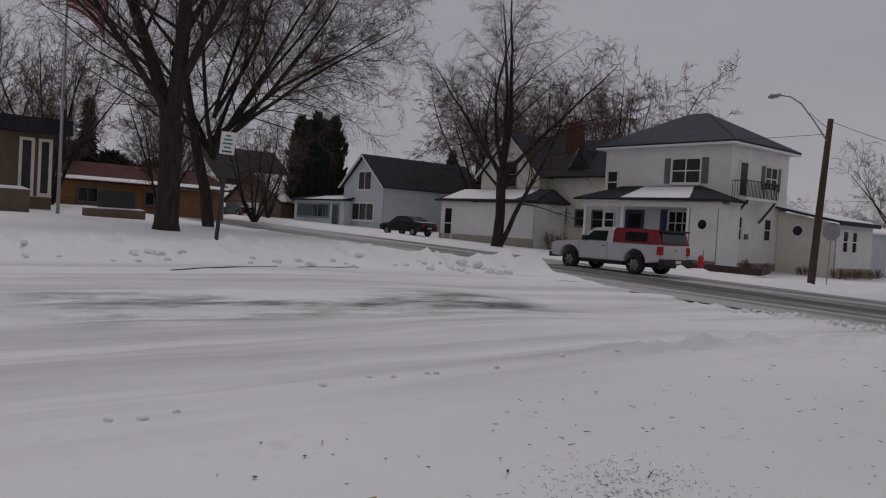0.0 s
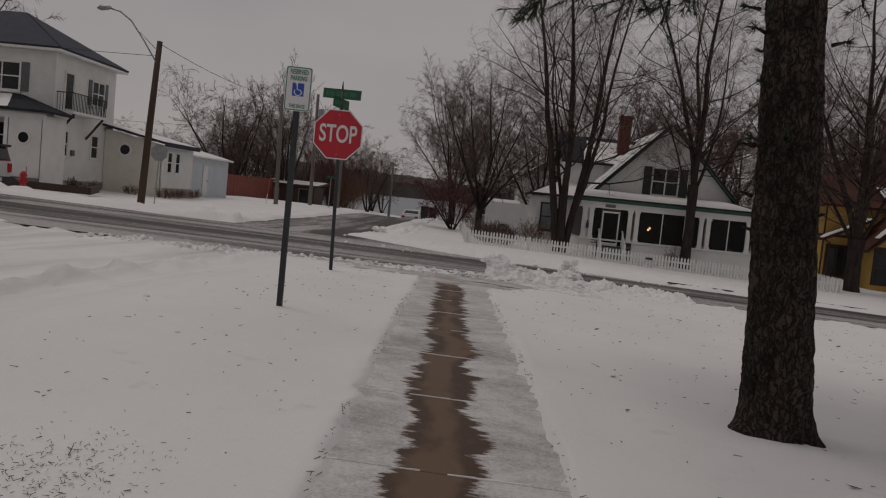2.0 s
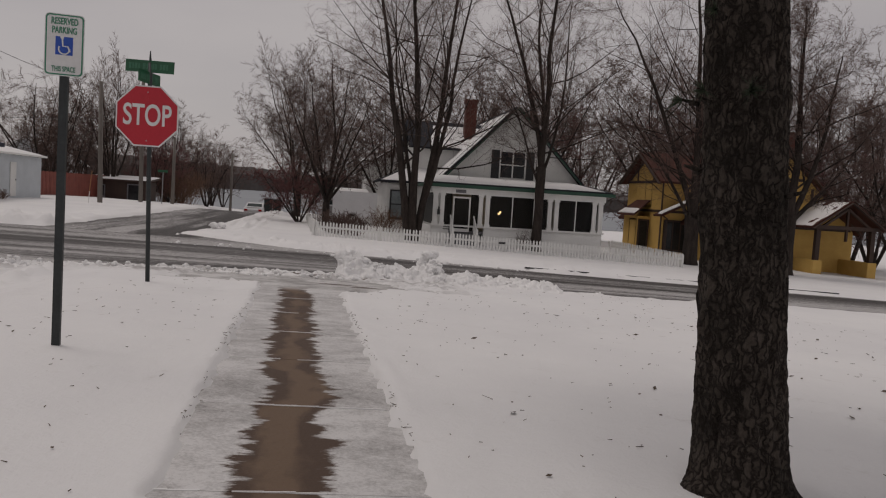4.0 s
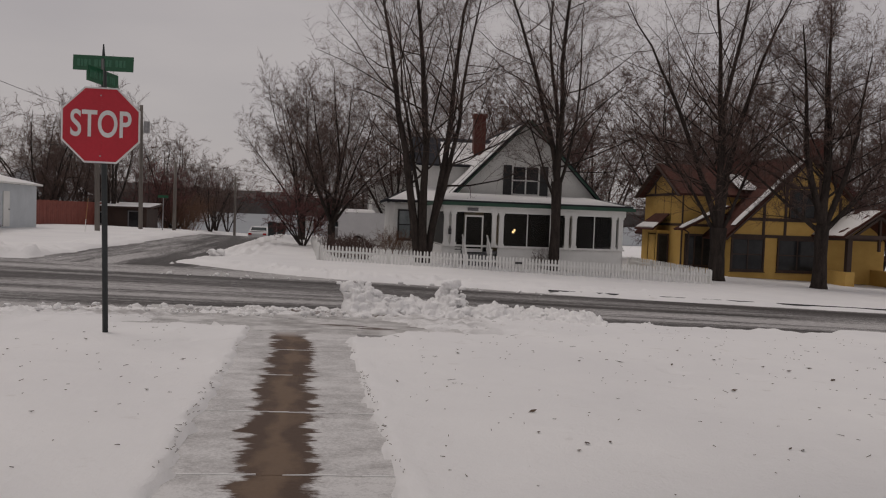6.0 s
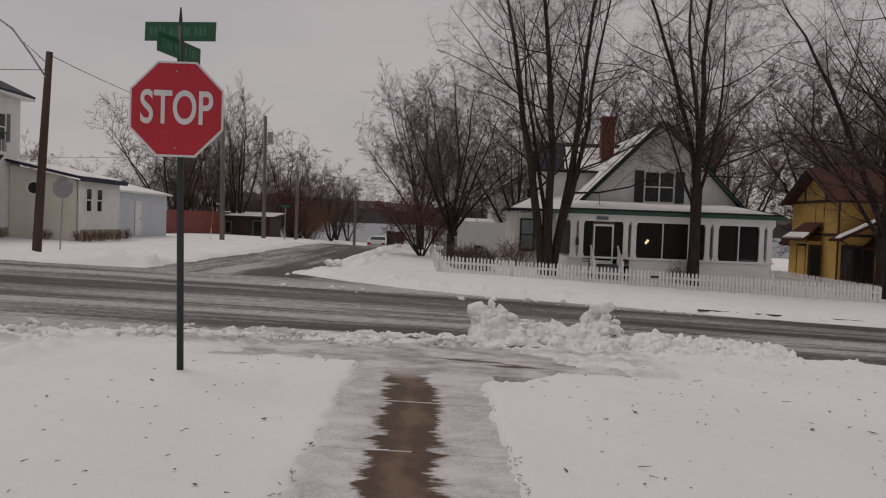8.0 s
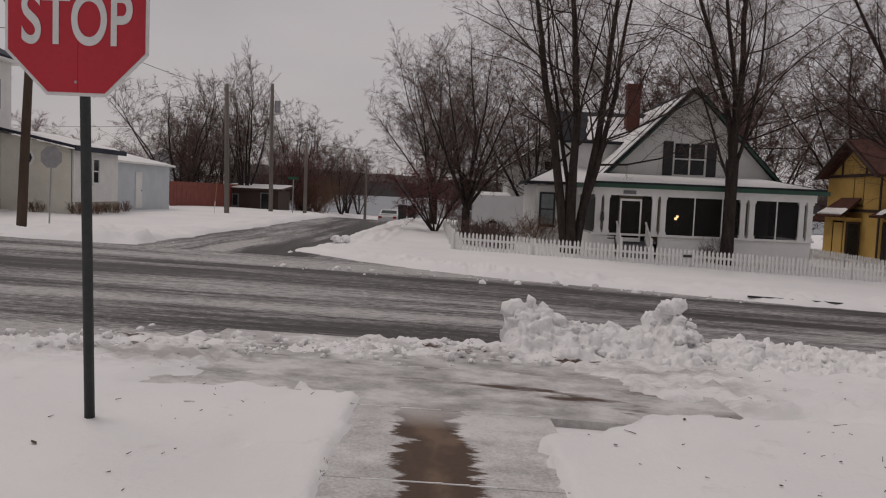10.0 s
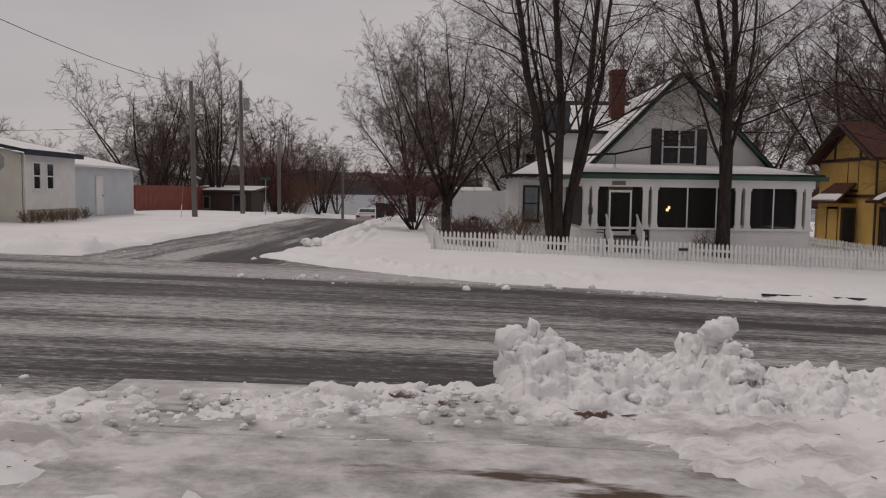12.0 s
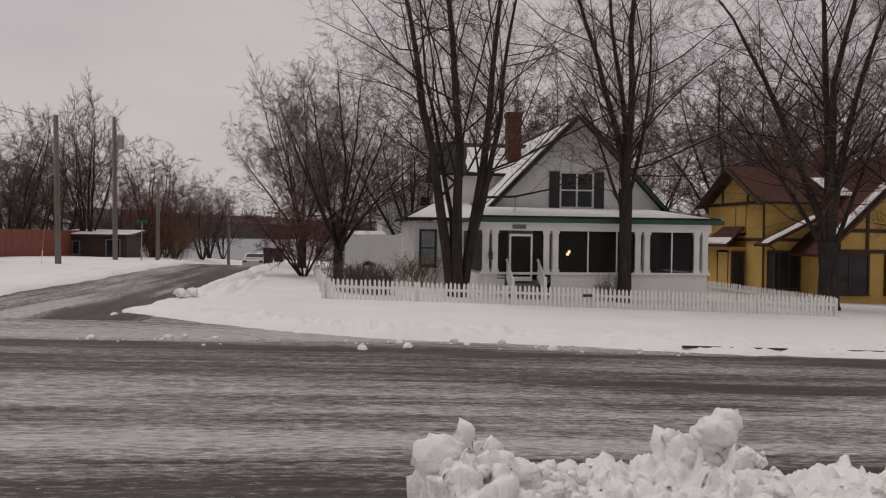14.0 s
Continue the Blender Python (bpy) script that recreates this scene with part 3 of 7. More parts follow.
SCREEN = nodes_of("porch_screen")
_m, _n, _l, _b = SCREEN
_b.inputs["Base Color"].default_value, _b.inputs["Roughness"].default_value = (0.014, 0.0135, 0.013, 1), 0.35
_b.inputs["Specular IOR Level"].default_value = 0.12
_t, _x = _n.new("ShaderNodeBsdfTransparent"), _n.new("ShaderNodeMixShader")
_x.inputs[0].default_value = 0.72
_l.new(_t.outputs[0], _x.inputs[1])
_l.new(_b.outputs[0], _x.inputs[2])
_l.new(_x.outputs[0], _n["Material Output"].inputs[0])
SCREEN = _m
GREYSH = surface("grey_shutter", (0.12, 0.12, 0.13), (0.18, 0.18, 0.19), 0.6, 2, 30, 0.2)
PURPLE = surface("purple_paint", (0.03, 0.03, 0.10), (0.05, 0.05, 0.15), 0.5, 2, 30, 0.1)
BLUEROOF = surface("blue_black_shingle", (0.012, 0.016, 0.03), (0.028, 0.034, 0.055), 0.8, 2, 18, 0.6)
GREYBLUE = surface("pale_blue_siding", (0.50, 0.54, 0.57), (0.60, 0.64, 0.67), 0.6, 1.2, 25, 0.1)
TEAL = surface("teal_trim", (0.10, 0.22, 0.22), (0.16, 0.30, 0.30), 0.5, 2, 30, 0.1)
TAN = surface("tan_stucco", (0.11, 0.075, 0.05), (0.17, 0.12, 0.085), 0.85, 2, 30, 0.3)
ORANGEB = surface("orange_brick", (0.25, 0.12, 0.05), (0.36, 0.19, 0.09), 0.85, 3, 40, 0.4)
STONE = surface("foundation_stone", (0.30, 0.27, 0.22), (0.42, 0.38, 0.32), 0.9, 3, 25, 0.5)
RED = surface("red_plastic", (0.35, 0.01, 0.015), (0.45, 0.02, 0.025), 0.35, 3, 40, 0)
GLOW = nodes_of("lamp_glow")[0]
GLOW.node_tree.nodes["Principled BSDF"].inputs["Emission Color"].default_value = (1.0, 0.72, 0.35, 1)
GLOW.node_tree.nodes["Principled BSDF"].inputs["Emission Strength"].default_value = 14


def white_house():
    h = fixed("white_porch_house", "white clapboard house with screened front porch and green trim", "house", 9.1, 41.3, -0.95)
    south = Face("south", 41.3)
    siding(h, south, [(5.42, -1.3), (12.87, -1.3), (12.87, 2.25), (9.14, 6.1), (5.42, 2.25)], WHITE)
    Solid().box(5.45, 5.6, 41.45, 51, -1.3, 2.3).box(12.7, 12.85, 41.45, 51, -1.3, 2.3).prism([(5.45, -1.3), (12.85, -1.3), (12.85, 2.3), (9.14, 6.0), (5.45, 2.3)], 50.9, 51.05).make("wall", WHITE, h)
    gable_roof(h, 5.42, 12.87, 41.3, 51, 2.25, 6.1, DARKROOF, 0.38, 0.14, GREEN)
    # the street-side slope keeps its snow in bands
    for y0, y1, k in ((41.35, 42.1, 1), (42.6, 51, 2)):
        snow_on(h, [(5.2, y0, 2.02), (5.2, y1, 2.02), (9.05, y1, 6.0), (9.05, y0, 6.0)], k, 0.10, 0.14)
    # gable louvre
    g = Solid()
    for i in range(9):
        z = 4.75 + i * 0.13
        wd = 0.9 * (6.05 - z) / 1.3
        g.box(9.14 - wd, 9.14 + wd, 41.225, 41.262, z, z + 0.07)
    g.make("gable_louvre", WHITE, h)
    window(h, south, 8.43, 9.75, 2.5, 3.88, WHITE, 2, 2, 0.05, BLACK, 0.42)
    # porch
    face = Face("south", 37.35)
    siding(h, face, [(6.95, -1.3), (12.72, -1.3), (12.72, -0.02), (6.95, -0.02)], WHITE, 0.13, 0.1, "porch_skirt")
    siding(h, face, [(4.45, -1.3), (5.3, -1.3), (5.3, -0.02), (4.45, -0.02)], WHITE, 0.13, 0.1, "porch_skirt")
    siding(h, Face("east", 12.72), [(37.35, -1.3), (41.3, -1.3), (41.3, -0.02), (37.35, -0.02)], WHITE, 0.13, 0.1, "porch_skirt")
    Solid().box(4.45, 4.55, 37.45, 41.3, -1.3, -0.02).make("porch_skirt", WHITE, h)
    Solid().box(4.55, 12.62, 37.45, 41.28, -0.32, -0.2).make("porch_floor", GREYSH, h)
    Solid().box(4.4, 12.8, 37.22, 37.42, -0.02, 0.06).make("sill", WHITE, h)
    for x in (4.62, 4.93, 6.75, 7.08, 10.08, 10.42, 12.28, 12.6):
        Solid().box(x - 0.10, x + 0.10, 37.24, 37.44, 0.06, 1.48).box(x - 0.13, x + 0.13, 37.21, 37.47, 1.4, 1.5).box(x - 0.13, x + 0.13, 37.21, 37.47, 0.06, 0.16).make("column", WHITE, h)
    Solid().box(4.4, 12.8, 37.2, 37.46, 1.5, 1.78).box(4.4, 4.62, 37.46, 41.28, 1.5, 1.78).box(12.58, 12.8, 37.46, 41.28, 1.5, 1.78).make("frieze", WHITE, h)
    Solid().box(5.52, 6.0, 37.17, 37.198, 1.56, 1.7).make("plaque", GREYSH, h, "small grey plaque with unreadable mark")
    for a, b in ((7.18, 8.25), (8.3, 9.3), (9.35, 9.98), (10.52, 11.35), (11.4, 12.18)):
        Solid().box(a, b, 37.33, 37.345, 0.06, 1.5).make("screen", SCREEN, h)
        Solid().box(b, b + 0.045, 37.31, 37.36, 0.06, 1.5).make("mullion", WHITE, h)
    Solid().box(5.03, 5.4, 37.33, 37.345, -0.2, 1.5).make("screen", SCREEN, h)
    Solid().box(6.28, 6.65, 37.33, 37.345, -0.2, 1.5).make("screen", SCREEN, h)
    d = Solid().box(5.44, 5.5, 37.28, 37.36, -0.25, 1.38).box(6.2, 6.26, 37.28, 37.36, -0.25, 1.38).box(5.5, 6.2, 37.28, 37.36, 1.3, 1.38).box(5.5, 6.2, 37.28, 37.36, -0.25, -0.1).make("screen_door", WHITE, h, "white framed screen door")
    Solid().box(5.5, 6.2, 37.31, 37.325, -0.1, 1.3).make("screen", SCREEN, d)
    Solid().box(12.6, 12.62, 37.5, 41.2, 0.06, 1.5).make("screen", SCREEN, h)
    Solid().box(4.5, 4.52, 37.5, 41.2, 0.06, 1.5).make("screen", SCREEN, h)
    # porch roof: hipped, snow covered, green gutter
    e, z0, z1 = 37.0, 1.88, 2.32
    slab(h, [(4.15, e, z0), (13.05, e, z0), (12.6, 41.26, z1), (4.8, 41.26, z1)], 0.12, DARKROOF, "porch_roof")
    snow_on(h, [(4.2, e + 0.04, z0), (13.0, e + 0.04, z0), (12.6, 41.2, z1), (4.8, 41.2, z1)], 9, 0.02, 0.12)
    Solid().box(4.15, 13.05, e - 0.09, e + 0.03, z0 - 0.1, z0 + 0.05).box(4.06, 4.15, e - 0.09, 41.2, z0 - 0.1, z0 + 0.05).box(13.05, 13.14, e - 0.09, 41.2, z0 - 0.1, z0 + 0.05).make("gutter", GREEN, h)
    Solid().box(4.3, 12.9, e + 0.03, 41.28, 1.79, 1.87).make("porch_ceiling", WHITE, h)
    # steps and rails
    for i in range(4):
        z = -0.32 - 0.19 * i
        Solid().box(5.4, 6.4, 37.3 - 0.28 * (i + 1), 37.33 - 0.28 * i, z - 0.19, z).make("step", GREYSH, h)
    for x in (5.34, 6.44):
        r = Solid().beam((x, 37.25, 0.5), (x, 36.25, -0.15), 0.06, 0.06).beam((x, 37.25, -0.1), (x, 36.25, -0.75), 0.05, 0.05).box(x - 0.05, x + 0.05, 36.2, 36.3, -1.05, -0.05)
        for i in range(8):
            y = 36.35 + i * 0.115
            zz = -0.15 + (y - 36.25) * 0.65
            r.box(x - 0.018, x + 0.018, y - 0.018, y + 0.018, zz - 0.62, zz)
        r.make("step_rail", WHITE, h)
    # lamps inside the porch and lantern
    lamp = Solid().tube([(7.93, 38.6, 0.62), (7.93, 38.6, 0.72)], 0.05, 8).tube([(8.02, 38.7, 0.7), (8.02, 38.7, 0.8)], 0.045, 8).make("lamp", GLOW, h, "small warm lit lamp")
    lan = Solid().box(4.7, 4.82, 37.08, 37.2, 0.5, 0.75).box(4.73, 4.79, 37.1, 37.18, 0.75, 0.85).make("lantern", BLACK, h)
    Solid().box(4.75, 4.77, 37.12, 37.24, 0.85, 0.88).make("bracket", BLACK, lan)
    # bay
    plan = [(2.55, 43.9), (2.75, 43.2), (3.75, 43.0), (5.42, 43.0), (5.42, 47.5), (2.55, 47.5)]
    Solid().prism(plan, -1.2, 1.9, "z").make("bay", WHITE, h)
    siding(h, Face("south", 42.98), [(2.8, -1.2), (5.4, -1.2), (5.4, 1.88), (2.8, 1.88)], WHITE)
    window(h, Face("south", 42.95), 2.98, 3.58, 0.07, 1.5, BLACK, 1, 2, 0.06, pane_mat=GLASSL)
    top = [(2.3, 42.6, 1.92), (5.42, 42.6, 1.92), (5.42, 45.2, 2.75), (4.0, 45.2, 2.75)]
    slab(h, top, 0.12, DARKROOF, "bay_roof")
    snow_on(h, top, 5, 0.02, 0.12)
    slab(h, [(2.3, 42.6, 1.92), (4.0, 45.2, 2.75), (4.0, 46, 2.75), (2.3, 47.8, 1.92)], 0.12, DARKROOF, "bay_roof")
    # cross wing behind
    Solid().box(4.3, 8.6, 45.0, 49.5, 1.8, 4.15).prism([(44.9, 4.15), (49.5, 4.15), (47.2, 5.6)], 4.3, 8.6, "x").make("rear_wing", WHITE, h)
    for y0, y1 in ((44.6, 47.2), (49.9, 47.2)):
        slab(h, [(3.95, y0, 3.95), (8.8, y0, 3.95), (8.8, y1, 5.6), (3.95, y1, 5.6)], 0.12, DARKROOF)
    snow_on(h, [(5.0, 44.6, 3.95), (8.8, 44.6, 3.95), (8.8, 46.9, 5.4), (5.4, 46.9, 5.4)], 7, 0.12, 0.12)
    Solid().box(7.18, 7.81, 45.5, 46.1, 3.5, 6.75).box(7.13, 7.86, 45.45, 46.15, 6.75, 6.95).make("chimney", BRICK, h)


def yellow_house():
    h = fixed("yellow_timbered_house", "yellow stucco house with dark half-timbering and brown roof", "house", 24.1, 41, -1.6)
    south = Face("south", 41.0)
    Solid().prism([(20.0, -2.0), (28.7, -2.0), (28.7, 0.75), (24.18, 4.95), (20.0, 1.1)], 41.0, 52).make("wall", YELLOW, h)
    gable_roof(h, 19.9, 28.46, 41.0, 52, 1.0, 5.05, REDROOF, 0.42, 0.16, BROWN)
    snow_on(h, [(20.1, 40.62, 1.25), (20.1, 41.1, 1.25), (24.0, 41.1, 4.9), (24.0, 40.62, 4.9)], 4, 0.05, 0.2)
    for z in (0.85, 1.72):
        s = Solid()
        wd = (4.95 - z) * 1.06
        south.box(s, 24.18 - wd, 24.18 + wd, 0, 0.04, z - 0.08, z + 0.08)
        s.make("timber", BROWN, h)
    for x, z0, z1 in ((21.75, 0.9, 2.6), (22.95, 0.9, 3.6), (24.8, 0.9, 4.2), (26.0, 0.9, 3.0), (24.18, 3.45, 4.8)):
        s = Solid()
        south.box(s, x - 0.07, x + 0.07, 0.003, 0.043, z0, z1)
        s.make("timber", BROWN, h)
    s = Solid()
    south.box(s, 23.0, 25.4, 0.001, 0.045, 3.38, 3.52)
    s.make("timber", BROWN, h)
    window(h, south, 20.08, 21.75, -0.9, 0.68, BROWN, 2, 2, 0.09)
    window(h, south, 22.65, 24.7, -0.9, 0.68, BROWN, 2, 2, 0.09)
    window(h, south, 23.2, 24.55, 1.85, 3.25, BROWN, 2, 2, 0.08)
    # wing with its gable to the west
    wing = Face("west", 18.3)
    Solid().prism([(43.0, -1.7), (48.2, -1.7), (48.2, 3.0), (45.6, 4.5), (43.0, 3.0)], 18.3, 24.5, "x").make("wall", YELLOW, h)
    slab(h, [(17.85, 42.6, 2.86), (24.6, 42.6, 2.86), (24.6, 45.62, 4.62), (17.85, 45.62, 4.62)], 0.14, REDROOF)
    slab(h, [(24.6, 48.6, 2.86), (17.85, 48.6, 2.86), (17.85, 45.58, 4.62), (24.6, 45.58, 4.62)], 0.14, REDROOF)
    for y0, y1 in ((42.6, 45.6), (48.6, 45.6)):
        Solid().beam((17.83, y0, 2.84), (17.83, y1, 4.6), 0.06, 0.24, (1, 0, 0)).make("barge_board", BROWN, h)
    snow_on(h, [(21.2, 42.7, 3.1), (22.4, 42.7, 3.1), (22.0, 44.3, 4.0), (21.2, 44.3, 4.0)], 2, 0.02, 0.25)
    for z in (1.3, 2.98):
        Solid().box(18.255, 18.3, 43.0, 48.2, z - 0.07, z + 0.07).box(18.3, 20.0, 42.955, 43.0, z - 0.07, z + 0.07).make("timber", BROWN, h)
    for y, z0, z1 in ((43.07, -1.6, 2.9), (44.45, 3.05, 3.75), (46.75, 3.05, 3.75)):
        Solid().box(18.252, 18.3, y - 0.06, y + 0.06, z0, z1).make("timber", BROWN, h)
    Solid().beam((18.27, 43.4, 3.1), (18.27, 45.6, 4.35), 0.05, 0.12, (1, 0, 0)).beam((18.27, 47.8, 3.1), (18.27, 45.6, 4.35), 0.05, 0.12, (1, 0, 0)).make("timber", BROWN, h)
    window(h, wing, 44.65, 45.5, 1.6, 2.9, BROWN, 1, 2, 0.07)
    # small bay on the gable wall
    Solid().box(17.55, 18.3, 44.6, 46.7, -1.6, 0.95).make("bay", YELLOW, h)
    window(h, Face("west", 17.55), 44.85, 45.75, -0.95, 0.7, BROWN, 1, 1, 0.09)
    window(h, Face("south", 44.6), 17.65, 18.15, -0.95, 0.7, BROWN, 1, 1, 0.07)
    slab(h, [(17.2, 46.95, 0.95), (17.2, 44.35, 0.95), (18.3, 44.7, 1.85), (18.3, 46.6, 1.85)], 0.08, REDROOF)
    snow_on(h, [(17.25, 44.4, 1.02), (17.65, 44.5, 1.3), (17.65, 46.8, 1.3), (17.25, 46.9, 1.02)], 2, 0.02, 0.1)
    # enclosed side porch under a lean-to roof
    window(h, Face("south", 43.0), 18.5, 19.9, -0.85, 0.75, BROWN, 3, 1, 0.08)
    slab(h, [(17.8, 43.0, 1.0), (17.8, 41.9, 1.0), (20.4, 41.9, 2.3), (20.4, 43.0, 2.3)], 0.1, REDROOF)
    snow_on(h, [(17.8, 41.9, 1.08), (20.3, 41.9, 2.32), (20.3, 42.4, 2.32), (17.8, 42.4, 1.08)], 3, 0.02, 0.1)
    Solid().tube([(18.2, 42.1, -1.5), (18.2, 42.1, 0.9), (17.9, 42.0, 1.05)], 0.045, 8).make("downpipe", BROWN, h)
    Solid().box(23.0, 23.7, 46, 46.7, 3.8, 5.75).make("chimney", BRICK, h)
    Solid().box(26.2, 26.95, 44, 44.8, 3.0, 6.4).make("chimney", BRICK, h)
    # arched porch
    for x in (25.05, 28.2):
        Solid().box(x - 0.25, x + 0.25, 38.6, 41, -2.0, -0.75).make("porch_wall", YELLOW, h)
        Solid().box(x - 0.12, x + 0.12, 38.7, 38.94, -0.75, 1.0).make("post", BROWN, h)
    Solid().box(24.7, 28.6, 38.6, 38.85, 0.9, 1.1).beam((25.2, 38.7, 1.0), (26.6, 38.7, 2.0), 0.12, 0.14, (0, 1, 0)).beam((28.0, 38.7, 1.0), (26.6, 38.7, 2.0), 0.12, 0.14, (0, 1, 0)).box(26.55, 26.65, 38.62, 38.76, 0.3, 2.0).make("arch", BROWN, h)
    gable_roof(h, 24.8, 28.4, 38.7, 41, 1.1, 2.3, REDROOF, 0.3, 0.12, BROWN, (-1,))


def tower_house():
    h = fixed("white_corner_house", "two-storey white house with blue-black hipped roof and porch", "house", -27.2, 39.6, 0.1)
    south, east = Face("south", 39.6), Face("east", -22.9)
    siding(h, south, [(-31.6, -0.3), (-22.9, -0.3), (-22.9, 6.75), (-31.6, 6.75)], WHITE)
    siding(h, east, [(39.6, -0.3), (46.1, -0.3), (46.1, 6.75), (39.6, 6.75)], WHITE)
    Solid().box(-31.6, -31.45, 39.75, 46.1, -0.3, 6.75).box(-31.45, -23.05, 45.95, 46.1, -0.3, 6.75).make("wall", WHITE, h)
    Solid().box(-22.98, -22.84, 39.54, 39.66, -0.3, 6.75).make("corner_board", WHITE, h)
    Solid().box(-32.1, -22.4, 39.1, 46.6, 6.72, 6.84).make("eave", WHITE, h)
    a, b, c, d = (-32.1, 39.1, 6.85), (-22.4, 39.1, 6.85), (-22.4, 46.6, 6.85), (-32.1, 46.6, 6.85)
    r0, r1 = (-27.9, 42.85, 9.1), (-26.6, 42.85, 9.1)
    for q in ([a, b, r1, r0], [b, c, r1], [c, d, r0, r1], [d, a, r0]):
        slab(h, q, 0.1, BLUEROOF)
    window(h, south, -26.6, -24.75, 4.6, 6.0, WHITE, 2, 2, 0.1, GREYSH, 0.42)
    window(h, south, -31.35, -30.6, 4.0, 5.35, WHITE, 1, 2, 0.1)
    window(h, east, 40.6, 41.4, 3.95, 5.85, WHITE, 1, 1, 0.08, name="balcony_door")
    window(h, east, 43.4, 44.7, 4.5, 5.8, WHITE, 2, 2, 0.08, GREYSH, 0.35)
    window(h, east, 40.35, 41.1, 1.45, 2.75, WHITE, 1, 2, 0.08)
    window(h, east, 43.65, 44.35, 1.5, 2.75, WHITE, 1, 2, 0.08)
    s = Solid()
    east.box(s, 41.5, 41.75, 0.03, 0.16, 1.5, 1.8)
    s.make("meter_box", GREYSH, h)
    # balcony
    deck = Solid().box(-22.86, -21.9, 39.75, 43.3, 3.68, 3.82).make("balcony", WHITE, h)
    rail = Solid().box(-21.96, -21.91, 39.78, 43.27, 4.72, 4.77).box(-22.86, -21.9, 39.78, 39.82, 4.72, 4.77).box(-22.86, -21.9, 43.22, 43.27, 4.72, 4.77)
    for i in range(24):
        rail.box(-21.95, -21.92, 39.8 + i * 0.15, 39.82 + i * 0.15, 3.82, 4.72)
    for i in range(6):
        for y in (39.79, 43.24):
            rail.box(-22.8 + i * 0.15, -22.78 + i * 0.15, y, y + 0.02, 3.82, 4.72)
    rail.make("railing", BLACK, deck)
    for y in (40.0, 43.0):
        Solid().beam((-22.86, y, 2.5), (-21.95, y, 3.66), 0.1, 0.1).make("brace", POLE, deck)
    # porch
    Solid().box(-31.4, -22.1, 37.3, 39.58, -0.2, 0.2).make("porch_floor", GREYSH, h)
    siding(h, Face("south", 37.4), [(-23.75, -0.1), (-22.1, -0.1), (-22.1, 3.3), (-23.75, 3.3)], WHITE, name="porch_wall")
    siding(h, Face("east", -22.1), [(37.4, -0.1), (39.55, -0.1), (39.55, 3.3), (37.4, 3.3)], WHITE, name="porch_wall")
    Solid().tube([(-22.95, 37.36, 2.15), (-22.95, 37.30, 2.15)], 0.36, 20).make("round_window", WHITE, h)
    Solid().tube([(-22.95, 37.37, 2.15), (-22.95, 37.29, 2.15)], 0.26, 20).make("pane", GLASSD, h)
    for x in (-31.2, -28.35, -23.9):
        Solid().box(x - 0.09, x + 0.09, 37.35, 37.53, 0.2, 3.1).make("post", WHITE, h)
    Solid().box(-31.4, -22.0, 37.3, 37.55, 3.05, 3.35).make("frieze", WHITE, h)
    pr = [(-31.8, 36.9, 3.4), (-21.7, 36.9, 3.4), (-24.6, 39.58, 4.3), (-30.2, 39.58, 4.3)]
    slab(h, pr, 0.12, DARKROOF, "porch_roof")
    snow_on(h, [(-28.5, 36.95, 3.4), (-23.4, 36.95, 3.4), (-24.9, 39.5, 4.27), (-28.5, 39.5, 4.27)], 6, 0.05, 0.12)
    slab(h, [(-21.7, 36.9, 3.4), (-21.7, 39.58, 3.4), (-24.6, 39.58, 4.3)], 0.12, DARKROOF, "porch_roof")
    window(h, south, -29.6, -28.6, 0.3, 2.75, PURPLE, 1, 1, 0.2, name="front_door", label="dark door in purple frame")
    window(h, south, -26.6, -25.2, 0.9, 2.9, WHITE, 3, 3, 0.08)
    s = Solid()
    south.box(s, -27.2, -26.75, 0.03, 0.08, 0.9, 3.0)
    s.make("shutter", PURPLE, h)
    window(h, south, -31.4, -30.7, 1.8, 2.75, WHITE, 1, 2, 0.08)
    s = Solid().box(-28.3, -23.9, 37.4, 37.46, 1.05, 1.12).box(-28.3, -23.9, 37.4, 37.46, 0.32, 0.38)
    for i in range(34):
        s.box(-28.2 + i * 0.13, -28.15 + i * 0.13, 37.41, 37.45, 0.38, 1.05)
    s.make("porch_rail", WHITE, h)
    Solid().tube([(-22.78, 39.5, 6.7), (-22.78, 39.5, 0.2)], 0.045, 8).make("downpipe", WHITE, h)
    Solid().box(-22.92, -22.86, 39.6, 46.1, -0.35, 0.15).make("plinth", STONE, h)
    nearer(h)
    # annex running back along the side street
    an = fixed("white_annex", "low white clapboard annex with snowy lean-to roof", "annex", -21, 45.6, -0.1)
    siding(an, Face("south", 45.2), [(-22.85, -0.5), (-19.4, -0.5), (-19.4, 2.7), (-22.85, 3.35)], CREAM)
    siding(an, Face("east", -19.4), [(45.2, -0.5), (50.1, -0.5), (50.1, 2.7), (45.2, 2.7)], WHITE)
    Solid().box(-22.8, -19.55, 49.95, 50.1, -0.5, 2.7).make("wall", WHITE, an)
    top = [(-19.05, 44.85, 2.72), (-19.05, 50.3, 2.72), (-23.0, 50.3, 3.5), (-23.0, 44.85, 3.5)]
    slab(an, top, 0.13, BLUEROOF)
    snow_on(an, [(-19.2, 44.95, 2.75), (-19.2, 50.3, 2.75), (-23.0, 50.3, 3.5), (-23.0, 44.95, 3.5)], 8, 0.01, 0.13)
    Solid().box(-19.08, -19.0, 44.85, 50.3, 2.62, 2.86).beam((-19.05, 44.83, 2.78), (-23.0, 44.83, 3.56), 0.05, 0.18, (0, 1, 0)).make("fascia", BLUEROOF, an)
